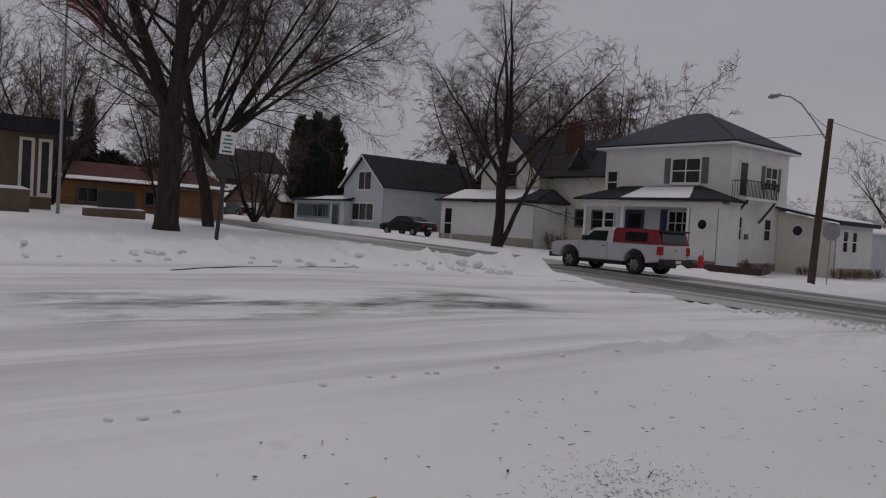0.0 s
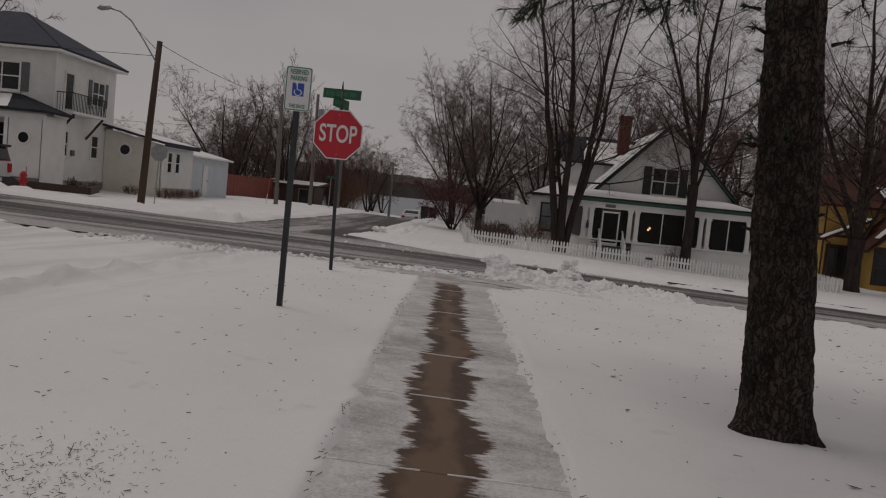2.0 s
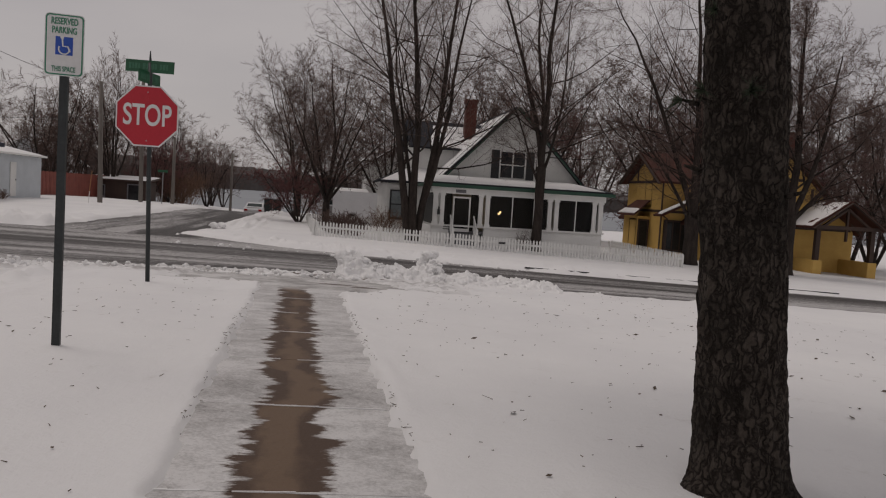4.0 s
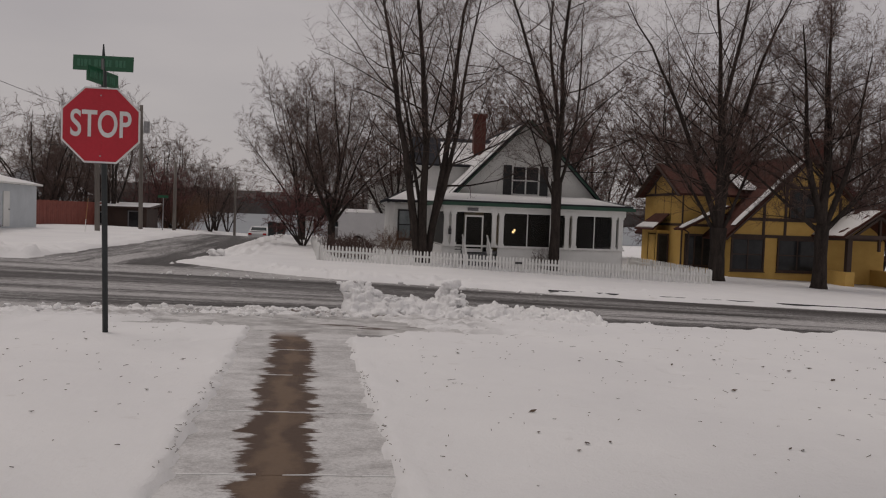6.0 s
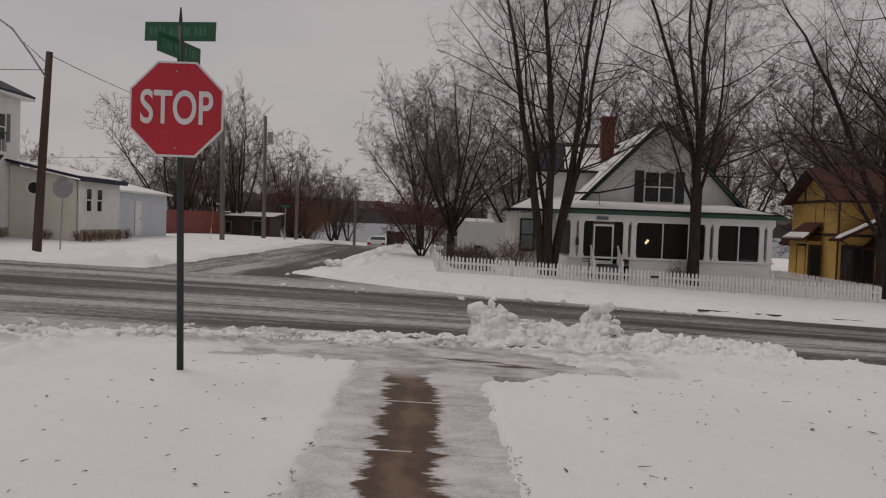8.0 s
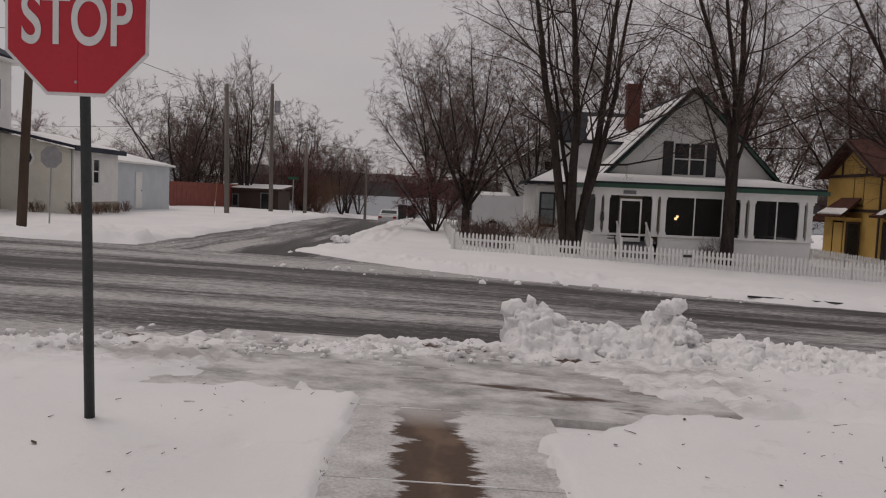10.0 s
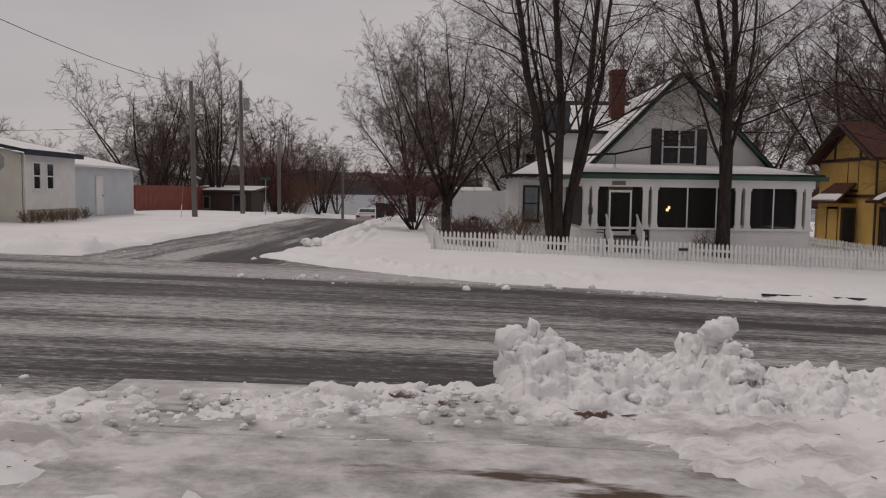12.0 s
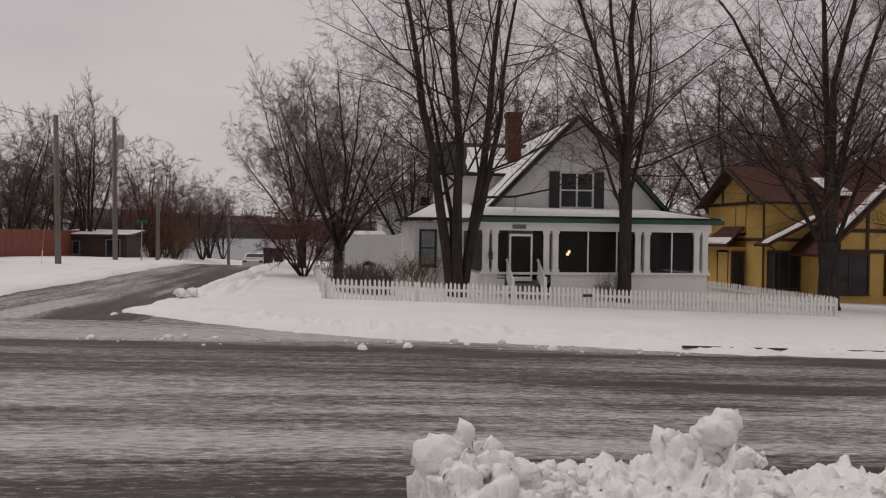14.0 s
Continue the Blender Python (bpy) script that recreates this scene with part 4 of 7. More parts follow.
    Solid().tube([(-21.55, 45.15, 2.2), (-21.55, 45.08, 2.2)], 0.42, 8).make("octagon_window", WHITE, an)
    Solid().tube([(-21.55, 45.16, 2.2), (-21.55, 45.06, 2.2)], 0.3, 8).make("pane", GLASSD, an)
    ea = Face("east", -19.4)
    window(an, ea, 46.05, 46.65, 1.1, 2.3, WHITE, 1, 2, 0.06)
    window(an, ea, 47.25, 47.85, 1.1, 2.3, WHITE, 1, 2, 0.06)
    Solid().box(-19.42, -19.34, 45.2, 50.1, -0.6, 0.15).make("plinth", STONE, an)
    Solid().tube([(-19.32, 45.3, 2.7), (-19.32, 45.3, 0)], 0.04, 8).make("downpipe", WHITE, an)
    sh = fixed("garage_shed", "pale blue-grey shed with snow covered roof", "shed", -21.5, 55, -0.2)
    siding(sh, Face("east", -20.1), [(50.15, -0.5), (59.2, -0.5), (59.2, 2.3), (50.15, 2.3)], GREYBLUE, 0.2)
    siding(sh, Face("south", 50.12), [(-22.8, -0.5), (-20.1, -0.5), (-20.1, 2.3), (-22.8, 2.3)], GREYBLUE, 0.2)
    Solid().box(-22.8, -20.2, 59.05, 59.2, -0.5, 2.3).make("wall", GREYBLUE, sh)
    top = [(-19.8, 50.0, 2.3), (-19.8, 59.5, 2.3), (-23, 59.5, 2.95), (-23, 50.0, 2.95)]
    slab(sh, top, 0.12, WHITE)
    snow_on(sh, top, 4, 0.0, 0.12)
    s = Solid().box(-20.06, -20.02, 53.9, 54.8, -0.3, 1.85).make("door", WHITE, sh)
    Solid().box(-20.02, -19.99, 54.65, 54.72, 0.7, 0.78).make("handle", BLACK, s)
    nearer(an)
    nearer(sh)


def cream_house():
    h = fixed("cream_gable_house", "cream clapboard house with steep dark roof and snowy lean-to", "house", -37, 38, 0.3)
    s = Face("south", 38.0)
    siding(h, s, [(-41.8, -0.2), (-36.0, -0.2), (-36.0, 5.2), (-38.9, 8.0), (-41.8, 5.2)], CREAM)
    Solid().prism([(-41.7, -0.2), (-36.1, -0.2), (-36.1, 5.2), (-38.9, 7.9), (-41.7, 5.2)], 38.15, 46).make("wall", CREAM, h)
    gable_roof(h, -41.8, -36.0, 38.0, 46, 5.2, 8.0, DARKROOF, 0.35, 0.14, CREAM)
    siding(h, Face("south", 39.0), [(-36.0, -0.2), (-30.6, -0.2), (-30.6, 5.1), (-36.0, 5.1)], CREAM)
    siding(h, Face("east", -30.6), [(39.0, -0.2), (46, -0.2), (46, 5.1), (42.5, 7.6), (39.0, 5.1)], CREAM)
    for y0, y1 in ((38.6, 42.5), (46.4, 42.5)):
        slab(h, [(-38.5, y0, 4.9), (-30.3, y0, 4.9), (-30.3, y1, 7.8), (-38.5, y1, 7.8)], 0.14, DARKROOF)
    Solid().prism([(-34.6, 5.3), (-32.6, 5.3), (-33.6, 6.9)], 39.2, 42.0).make("dormer", DARKROOF, h)
    snow_on(h, [(-34.75, 39.1, 5.3), (-34.75, 41.5, 5.3), (-33.7, 41.5, 6.9), (-33.7, 39.1, 6.9)], 5, 0.05, 0.05)
    Solid().box(-36.6, -35.6, 41, 41.9, 6, 9.0).make("chimney", BRICK, h)
    window(h, s, -39.5, -38.2, 4.3, 6.0, GREYSH, 1, 2, 0.1)
    s2 = Face("south", 39.0)
    window(h, s2, -35.4, -34.3, 2.0, 2.85, GREYSH, 1, 1, 0.08)
    window(h, s2, -33.4, -32.7, 1.8, 2.8, GREYSH, 1, 2, 0.08)
    window(h, s2, -32.0, -31.0, 1.7, 2.8, GREYSH, 1, 2, 0.08)
    f = Face("south", 36.0)
    siding(h, f, [(-43.8, 0.1), (-34.3, 0.1), (-34.3, 3.05), (-43.8, 3.05)], WHITE, 0.2)
    siding(h, Face("east", -34.3), [(36.0, 0.1), (38.9, 0.1), (38.9, 3.05), (36.0, 3.05)], WHITE, 0.2)
    Solid().box(-43.8, -43.6, 36.1, 38, 0.1, 3.05).make("wall", WHITE, h)
    top = [(-44.2, 35.6, 3.1), (-33.9, 35.6, 3.1), (-34.6, 38.0, 4.0), (-43.5, 38.0, 4.0)]
    slab(h, top, 0.12, DARKROOF)
    snow_on(h, [(-44.1, 35.7, 3.1), (-35.4, 35.7, 3.1), (-35.8, 37.9, 4.0), (-43.5, 37.9, 4.0)], 3, 0.03, 0.12)
    slab(h, [(-33.9, 35.6, 3.1), (-33.9, 38.9, 3.1), (-34.6, 38.0, 4.0)], 0.12, DARKROOF)
    window(h, f, -43.3, -42.5, 0.4, 2.6, WHITE, 1, 2, 0.1, name="side_door", label="white side door with glass")
    Solid().box(-43.85, -34.25, 35.92, 35.99, -0.2, 0.75).make("plinth", STONE, h)
    g = fixed("grey_gable_house", "pale grey clapboard house with dark roof and glazed porch", "house", -60.6, 40, 0.5)
    s = Face("south", 40.0)
    siding(g, s, [(-64.0, 0.2), (-57.2, 0.2), (-57.2, 4.7), (-60.6, 7.4), (-64.0, 4.7)], GREYBLUE)
    siding(g, Face("east", -57.2), [(40, 0.2), (52, 0.2), (52, 4.7), (40, 4.7)], GREYBLUE)
    Solid().box(-64, -63.85, 40.1, 52, 0.2, 4.7).make("wall", GREYBLUE, g)
    gable_roof(g, -64, -57.2, 40, 52, 4.7, 7.45, DARKROOF, 0.4, 0.15, WHITE)
    window(g, s, -61.4, -59.3, 4.25, 5.9, WHITE, 2, 1, 0.1)
    window(g, s, -62.2, -58.7, 1.4, 2.95, WHITE, 3, 1, 0.12)
    window(g, Face("east", -57.2), 47.6, 48.8, 1.4, 2.6, WHITE, 1, 1, 0.1)
    Solid().box(-72, -62.2, 39.0, 43, 0.2, 3.1).make("porch", GREYBLUE, g)
    window(g, Face("south", 39.0), -71.2, -65.0, 1.5, 2.7, TEAL, 6, 1, 0.1)
    window(g, Face("south", 39.0), -64.2, -63.2, 0.6, 2.7, TEAL, 1, 1, 0.1, name="porch_door")
    slab(g, [(-72.4, 38.6, 3.1), (-61.9, 38.6, 3.1), (-61.9, 43, 3.9), (-72.0, 43, 3.9)], 0.12, DARKROOF)
    snow_on(g, [(-70, 38.7, 3.1), (-62, 38.7, 3.1), (-62, 41.5, 3.6), (-70, 41.5, 3.6)], 3, 0.04, 0.12)
    slab(g, [(-72, 43, 3.9), (-63, 43, 3.9), (-63, 48, 6.6), (-72, 48, 6.6)], 0.12, DARKROOF)
    b = fixed("brown_garage", "brown garage with snow dusted roof and pale door", "garage", -85, 40, 0.7)
    Solid().prism([(-92, 0.3), (-77, 0.3), (-77, 2.8), (-84.5, 6.2), (-92, 2.8)], 40, 50).make("wall", TAN, b)
    gable_roof(b, -92, -77, 40, 50, 2.8, 6.2, DARKROOF, 0.4, 0.15, TAN, (1,))
    Solid().box(-86.5, -82.5, 39.92, 39.99, 0.4, 2.7).make("garage_door", CREAM, b)
    w2 = fixed("far_white_house", "white two-storey house with bay porch", "house", -103, 41, 0.6)
    siding(w2, Face("south", 41), [(-112, 0), (-97, 0), (-97, 6), (-104.5, 10.5), (-112, 6)], WHITE)
    gable_roof(w2, -112, -97, 41, 52, 6, 10.5, DARKROOF, 0.4, 0.15, WHITE)
    Solid().box(-105.5, -97.5, 38.5, 41, 0, 3.6).make("porch", WHITE, w2)
    slab(w2, [(-106, 38, 3.7), (-97, 38, 3.7), (-98, 41, 5), (-105, 41, 5)], 0.12, WHITE)
    window(w2, Face("south", 41), -106.5, -104.8, 5.6, 7.9, WHITE, 1, 1, 0.12)
    window(w2, Face("south", 41), -103.2, -101.5, 5.6, 7.9, WHITE, 1, 1, 0.12)
    window(w2, Face("south", 38.5), -104.5, -98.2, 1.2, 3.1, WHITE, 3, 1, 0.12)


def civic_side():
    b = fixed("brown_flat_building", "brown flat-roofed building with tall narrow windows", "building", -42, 2, 0.8)
    Solid().box(-52, -37, -8, 8.35, 0.3, 4.25).make("wall", TAN, b)
    Solid().box(-52.6, -36.3, -8.6, 8.95, 4.2, 4.85).make("roof", DARKROOF, b)
    e = Face("east", -37)
    window(b, e, 7.1, 7.5, 1.6, 3.9, CREAM, 1, 1, 0.1)
    window(b, e, 7.85, 8.2, 1.6, 3.9, CREAM, 1, 1, 0.1)
    for y in (1.0, 3.0, 5.0):
        window(b, e, y, y + 0.5, 1.6, 3.9, CREAM, 1, 1, 0.1)
    p = fixed("brick_planter", "dark brick planter wall capped with snow", "planter", -32.3, 4.5, 0.75)
    Solid().box(-32.7, -32.0, 2.2, 6.55, 0.4, 1.7).make("wall", TAN, p)
    snow_on(p, [(-32.75, 2.1, 1.66), (-31.95, 2.1, 1.66), (-31.95, 6.6, 1.66), (-32.75, 6.6, 1.66)], 2, 0.0, 0.03, 16, 0.12)
    m = fixed("stone_sign", "black stone sign on a low brick base", "sign", -33.1, 9.9, 0.75)
    Solid().box(-33.4, -32.8, 8.75, 11.1, 0.4, 1.12).make("base", TAN, m)
    Solid().box(-33.25, -32.95, 9.3, 10.7, 1.12, 1.82).prism([(9.3, 1.82), (10.7, 1.82), (10.5, 1.9), (9.5, 1.9)], -33.25, -32.95, "x").make("slab", BLACK, m)
    snow_on(m, [(-33.4, 8.75, 1.12), (-32.8, 8.75, 1.12), (-32.8, 11.1, 1.12), (-33.4, 11.1, 1.12)], 2, 0.0, 0.02, 12, 0.06)
    o = fixed("orange_brick_building", "low orange brick building with brown roof", "building", -58, 14, 1.1)
    Solid().box(-66, -55, 4, 24, 0.5, 2.8).make("wall", ORANGEB, o)
    slab(o, [(-54.4, 3.5, 2.8), (-54.4, 24.5, 2.8), (-60.5, 24.5, 4.3), (-60.5, 3.5, 4.3)], 0.14, REDROOF)
    snow_on(o, [(-54.4, 3.5, 2.8), (-54.4, 24.5, 2.8), (-55.3, 24.5, 3.05), (-55.3, 3.5, 3.05)], 2, 0.02, 0.14)
    for y in (9.5, 13.8, 18.2):
        window(o, Face("east", -55), y, y + 1.2, 1.5, 2.4, GREYSH, 2, 1, 0.08)
    f = fixed("flagpole", "tall metal flagpole with striped red and white flag", "flagpole", -33, 7.75, 0.7)
    Solid().tube([(-33, 7.75, 0.6), (-33, 7.75, 6), (-33, 7.75, 11.5)], [0.07, 0.06, 0.04], 10).make("pole", STEEL, f, smooth=True)
    v, q, mats = [], [], []
    nx, nz = 24, 13
    for j in range(nz + 1):
        for i in range(nx + 1):
            u, t = i / nx, j / nz
            y = 7.8 + u * 1.75 * (1 - 0.18 * u)
            z = 10.45 - t * 1.5 - u * u * 1.1
            v.append((-33 + 0.12 * math.sin(u * 9 + t * 1.5) * u + 33, y - 7.75, z - 0.7))
    for j in range(nz):
        for i in range(nx):
            k = j * (nx + 1) + i
            q.append((k, k + 1, k + nx + 2, k + nx + 1))
            mats.append(2 if (i < 10 and j < 7) else (0 if j % 2 == 0 else 1))
    fl = mesh_ob("flag", v, q, surface("flag_red", (0.4, 0.03, 0.04), (0.5, 0.05, 0.06), 0.8, 5, 60, 0.1), True)
    fl.data.materials.append(surface("flag_white", (0.65, 0.65, 0.65), (0.75, 0.75, 0.75), 0.8, 5, 60, 0.1))
    fl.data.materials.append(surface("flag_blue", (0.02, 0.03, 0.12), (0.03, 0.04, 0.16), 0.8, 5, 60, 0.1))
    fl.data.polygons.foreach_set("material_index", mats)
    fl.parent = f


GLASSL = surface("pale_pane", (0.16, 0.19, 0.20), (0.26, 0.29, 0.30), 0.1, 1.5, 8, 0)
white_house()
yellow_house()
tower_house()
cream_house()
civic_side()


# ---- trees ----
def upright(n, seed, height, r, lean=0.16, base=0.0):
    """Several leaders rising from one foot."""
    rng = random.Random(seed)
    out = []
    for i in range(n):
        a = 2 * math.pi * (i + rng.random() * 0.6) / n
        d = (math.cos(a) * lean * rng.uniform(0.6, 1.2), math.sin(a) * lean * rng.uniform(0.6, 1.2), 1)
        out.append(((math.cos(a) * r * 0.7, math.sin(a) * r * 0.7, base), d, height * rng.uniform(0.85, 1.05), r * rng.uniform(0.75, 1.0)))
    return out


MAPLE = dict(SPREAD, kids=[22, 12, 13], start=[0.22, 0.2, 0.08], angle=[(35, 76), (35, 65), (32, 68)], ratio=[0.5, 0.44, 0.44], rise=[0.02, 0.07, 0.04, 0.02], thin=[0.30, 0.38, 0.45])
ROUND = dict(SPREAD, kids=[16, 12, 15], start=[0.12, 0.15, 0.08], ratio=[0.54, 0.46, 0.44], short=0.45, twig=0.0055)
WEEP = dict(SPREAD, bend=2, kids=[16, 11, 9], start=[0.25, 0.15, 0.1], angle=[(30, 65), (25, 60), (20, 55)], ratio=[0.5, 0.5, 0.56], rise=[0.02, -0.02, -0.12, -0.35], twig=0.006)
FARW = dict(SPREAD, kids=[11, 7, 10], short=0.3, start=[0.18, 0.15, 0.1], ratio=[0.42, 0.44, 0.46], thin=[0.34, 0.42, 0.5], twig=0.0135)
BUSH = dict(SPREAD, depth=2, bend=1, kids=[7, 6], start=[0.2, 0.2], angle=[(20, 55), (25, 60)], ratio=[0.6, 0.5], wobble=[0.12, 0.15, 0.18], twig=0.006)

G1 = "tall bare trees along the street"
tree("tall bare tree with several upright stems behind the fence", 3.55, 36.5, 11, [((-0.2, 0, 0), (-0.05, 0.02, 1), 14.5, 0.2), ((0.14, 0.1, 0), (0.06, 0, 1), 14, 0.19), ((-0.02, -0.15, 0), (0.0, -0.03, 1), 15, 0.2), ((0.2, 0, 0.6), (0.15, 0.05, 1), 12.5, 0.14), ((-0.2, 0.1, 1.5), (-0.12, 0.05, 1), 11, 0.1)], MAPLE, G1)
t = tree("bare street tree with one straight trunk that forks high", 9.3, 36.5, 12, [((0, 0, 3.9), (0.13, 0.02, 1), 11, 0.12), ((0, 0, 3.7), (-0.08, 0.05, 1), 11, 0.13), ((0, 0, 3.6), (0.0, -0.05, 1), 12, 0.15), ((0, 0, 3.4), (0.36, 0.1, 1), 9, 0.08), ((0, 0, 3.0), (-0.5, -0.1, 1), 6, 0.06)], dict(MAPLE, start=[0.06, 0.15, 0.1]), G1)
Solid().tube([(0, 0, -0.2), (0, 0, 0.3), (0.02, 0, 2.0), (0, 0, 4.0)], [0.36, 0.25, 0.2, 0.23], 12).make("trunk", BARK, t, smooth=True)
t = tree("wide bare tree splitting low into many stems", 16.9, 36.5, 13, [((0, 0, 2.2), (-0.2, 0.05, 1), 12, 0.15), ((0, 0, 2.3), (-0.07, -0.05, 1), 13, 0.17), ((0, 0, 2.3), (0.08, 0.05, 1), 13, 0.18), ((0, 0, 2.2), (0.24, 0, 1), 12, 0.16), ((0, 0, 2.0), (-0.5, 0.2, 1), 8, 0.09), ((0, 0, 2.0), (0.6, 0.1, 1), 8, 0.09)], dict(MAPLE, start=[0.1, 0.15, 0.1]), G1)
Solid().tube([(0, 0, -0.2), (0, 0, 0.3), (0, 0, 1.5), (0, 0, 2.5)], [0.52, 0.37, 0.32, 0.38], 14).make("trunk", BARK, t, smooth=True)
t = tree("bare tree with crooked spreading limbs beside the street", 20.95, 35.0, 14, [((0, 0, 2.6), (-0.25, 0.0, 1), 9, 0.17), ((0, 0, 2.8), (0.05, -0.05, 1), 10, 0.2), ((0, 0, 2.6), (0.4, 0.1, 1), 8, 0.15), ((0, 0, 2.5), (0.9, 0, 0.7), 6, 0.12), ((0, 0, 2.5), (-0.8, 0.1, 0.8), 5.5, 0.11), ((0, 0, 2.8), (0.2, 0.3, 1), 9, 0.12)], dict(ROUND, kids=[18, 13, 16], start=[0.1, 0.15, 0.1], twig=0.007), G1)
Solid().tube([(0, 0, -0.2), (0, 0, 0.3), (0, 0, 1.5), (0, 0, 2.9)], [0.5, 0.33, 0.27, 0.3], 12).make("trunk", BARK, t, smooth=True)
t = tree("bare tree with slender spreading limbs over the fence corner", -0.4, 44.5, 15, [((0, 0, 1.3), (math.cos(k * 2.4) * (0.1 + 0.1 * k), math.sin(k * 2.4) * (0.1 + 0.1 * k), 1), 8.2 - 0.35 * k, 0.085) for k in range(9)], dict(ROUND, kids=[14, 10, 15], start=[0.15, 0.15, 0.1], ratio=[0.44, 0.44, 0.44]))
Solid().tube([(0, 0, -0.2), (0, 0, 0.3), (0, 0, 1.4)], [0.3, 0.2, 0.2], 12).make("trunk", BARK, t, smooth=True)
tree("small reddish bare crabapple tree beside the fence", -1.9, 46.0, 25, upright(9, 3, 3.6, 0.06, 0.75), dict(ROUND, kids=[10, 9, 12], start=[0.25, 0.15, 0.1], twig=0.010), "", BARK, REDTWIG)
DOME = dict(ROUND, kids=[17, 12, 13], start=[0.12, 0.12, 0.08], angle=[(25, 55), (30, 58), (30, 62)], ratio=[0.46, 0.44, 0.44], rise=[0.03, 0.04, 0.03, 0.0], twig=0.0065)
t = tree("broad domed bare tree beside the side street", -2.4, 55.5, 16, [((0, 0, 1.7), (math.cos(k * 2.4) * (0.08 + 0.095 * k), math.sin(k * 2.4) * (0.08 + 0.095 * k), 1), 8.8 - 0.2 * k, 0.075) for k in range(12)], DOME)
Solid().tube([(0, 0, -0.2), (0, 0, 0.3), (0, 0, 1.7)], [0.36, 0.26, 0.25], 12).make("trunk", BARK, t, smooth=True)
t = tree("bare tree with forked trunk and fine drooping twigs", -34.0, 32.6, 17, [((0, 0, 4.4), (-0.75, 0.0, 1), 9.5, 0.16), ((0, 0, 4.6), (-0.2, 0.2, 1), 11, 0.19), ((0, 0, 4.6), (0.25, -0.1, 1), 11, 0.19), ((0, 0, 4.2), (0.8, 0.1, 1), 9.5, 0.15), ((0, 0, 5), (0.1, -0.6, 1), 9, 0.13), ((0, 0, 3.6), (-1.0, -0.2, 0.8), 6.5, 0.09), ((0, 0, 3.4), (1.0, 0.2, 0.7), 6.5, 0.09), ((0.1, 0.1, 0.1), (0.24, 0.25, 1), 10, 0.17)], WEEP)
Solid().tube([(0, 0, -0.2), (0, 0, 0.35), (0.1, 0.02, 2.0), (0, 0, 4.8)], [0.48, 0.34, 0.29, 0.3], 14).make("trunk", BARK, t, smooth=True)
t = tree("big bare tree with forked dark trunk on the lawn", -23.55, 8.75, 18, [((0, 0, 3.3), (-0.28, -0.35, 1), 11, 0.24), ((0, 0, 3.3), (0.12, 0.12, 1), 12, 0.27), ((0, 0, 4.2), (0.45, 0.45, 1), 9, 0.16), ((0, 0, 3.6), (-0.1, -0.7, 0.8), 8, 0.13), ((0, 0, 5.5), (-0.4, 0.5, 1), 8, 0.14)], dict(ROUND, kids=[16, 12, 18], start=[0.15, 0.15, 0.1]))
Solid().tube([(0, 0, -0.2), (0, 0, 0.35), (0.03, 0.02, 2.0), (0.02, 0.02, 3.5)], [0.5, 0.37, 0.32, 0.36], 14).make("trunk", BARK, t, smooth=True)
tree("dense bare tree on the lawn edge", -29.2, 12.4, 19, [((0, 0, 0), (0.02, 0.02, 1), 12.5, 0.25), ((0, 0, 2.8), (0.3, 0.35, 1), 10, 0.11), ((0, 0, 2.9), (-0.3, -0.3, 1), 10, 0.11), ((0, 0, 3.1), (0.15, -0.4, 1), 9.5, 0.1), ((0, 0, 3.2), (0.2, 0.7, 1), 9, 0.1), ((0, 0, 3.4), (-0.5, 0.4, 1), 9, 0.1), ((0, 0, 3.4), (0.1, 1.0, 1), 8, 0.08), ((0, 0, 3.2), (0.75, 0.75, 1), 9, 0.1), ((0, 0, 3.0), (-0.7, -0.7, 1), 9, 0.1), ((0, 0, 4.4), (0.4, 0.1, 1), 9, 0.09), ((0, 0, 3.0), (0.5, 0.6, 1), 10.5, 0.11), ((0, 0, 3.6), (0.85, 0.95, 0.9), 9, 0.1), ((0, 0, 4.5), (0.28, 0.36, 1), 9.5, 0.09)], dict(ROUND, kids=[17, 12, 15], start=[0.2, 0.15, 0.1], twig=0.007))
tree("large drooping bare tree behind the cream house", -54.5, 48.5, 26, [((0, 0, 0), (0.05, 0.05, 1), 15, 0.26)] + [((0, 0, 2.5 + 0.3 * k), (math.cos(k * 2.2) * 0.55, math.sin(k * 2.2) * 0.55, 1), 12.5 - 0.5 * k, 0.14) for k in range(7)], dict(WEEP, bend=1, kids=[15, 11, 13], twig=0.013))

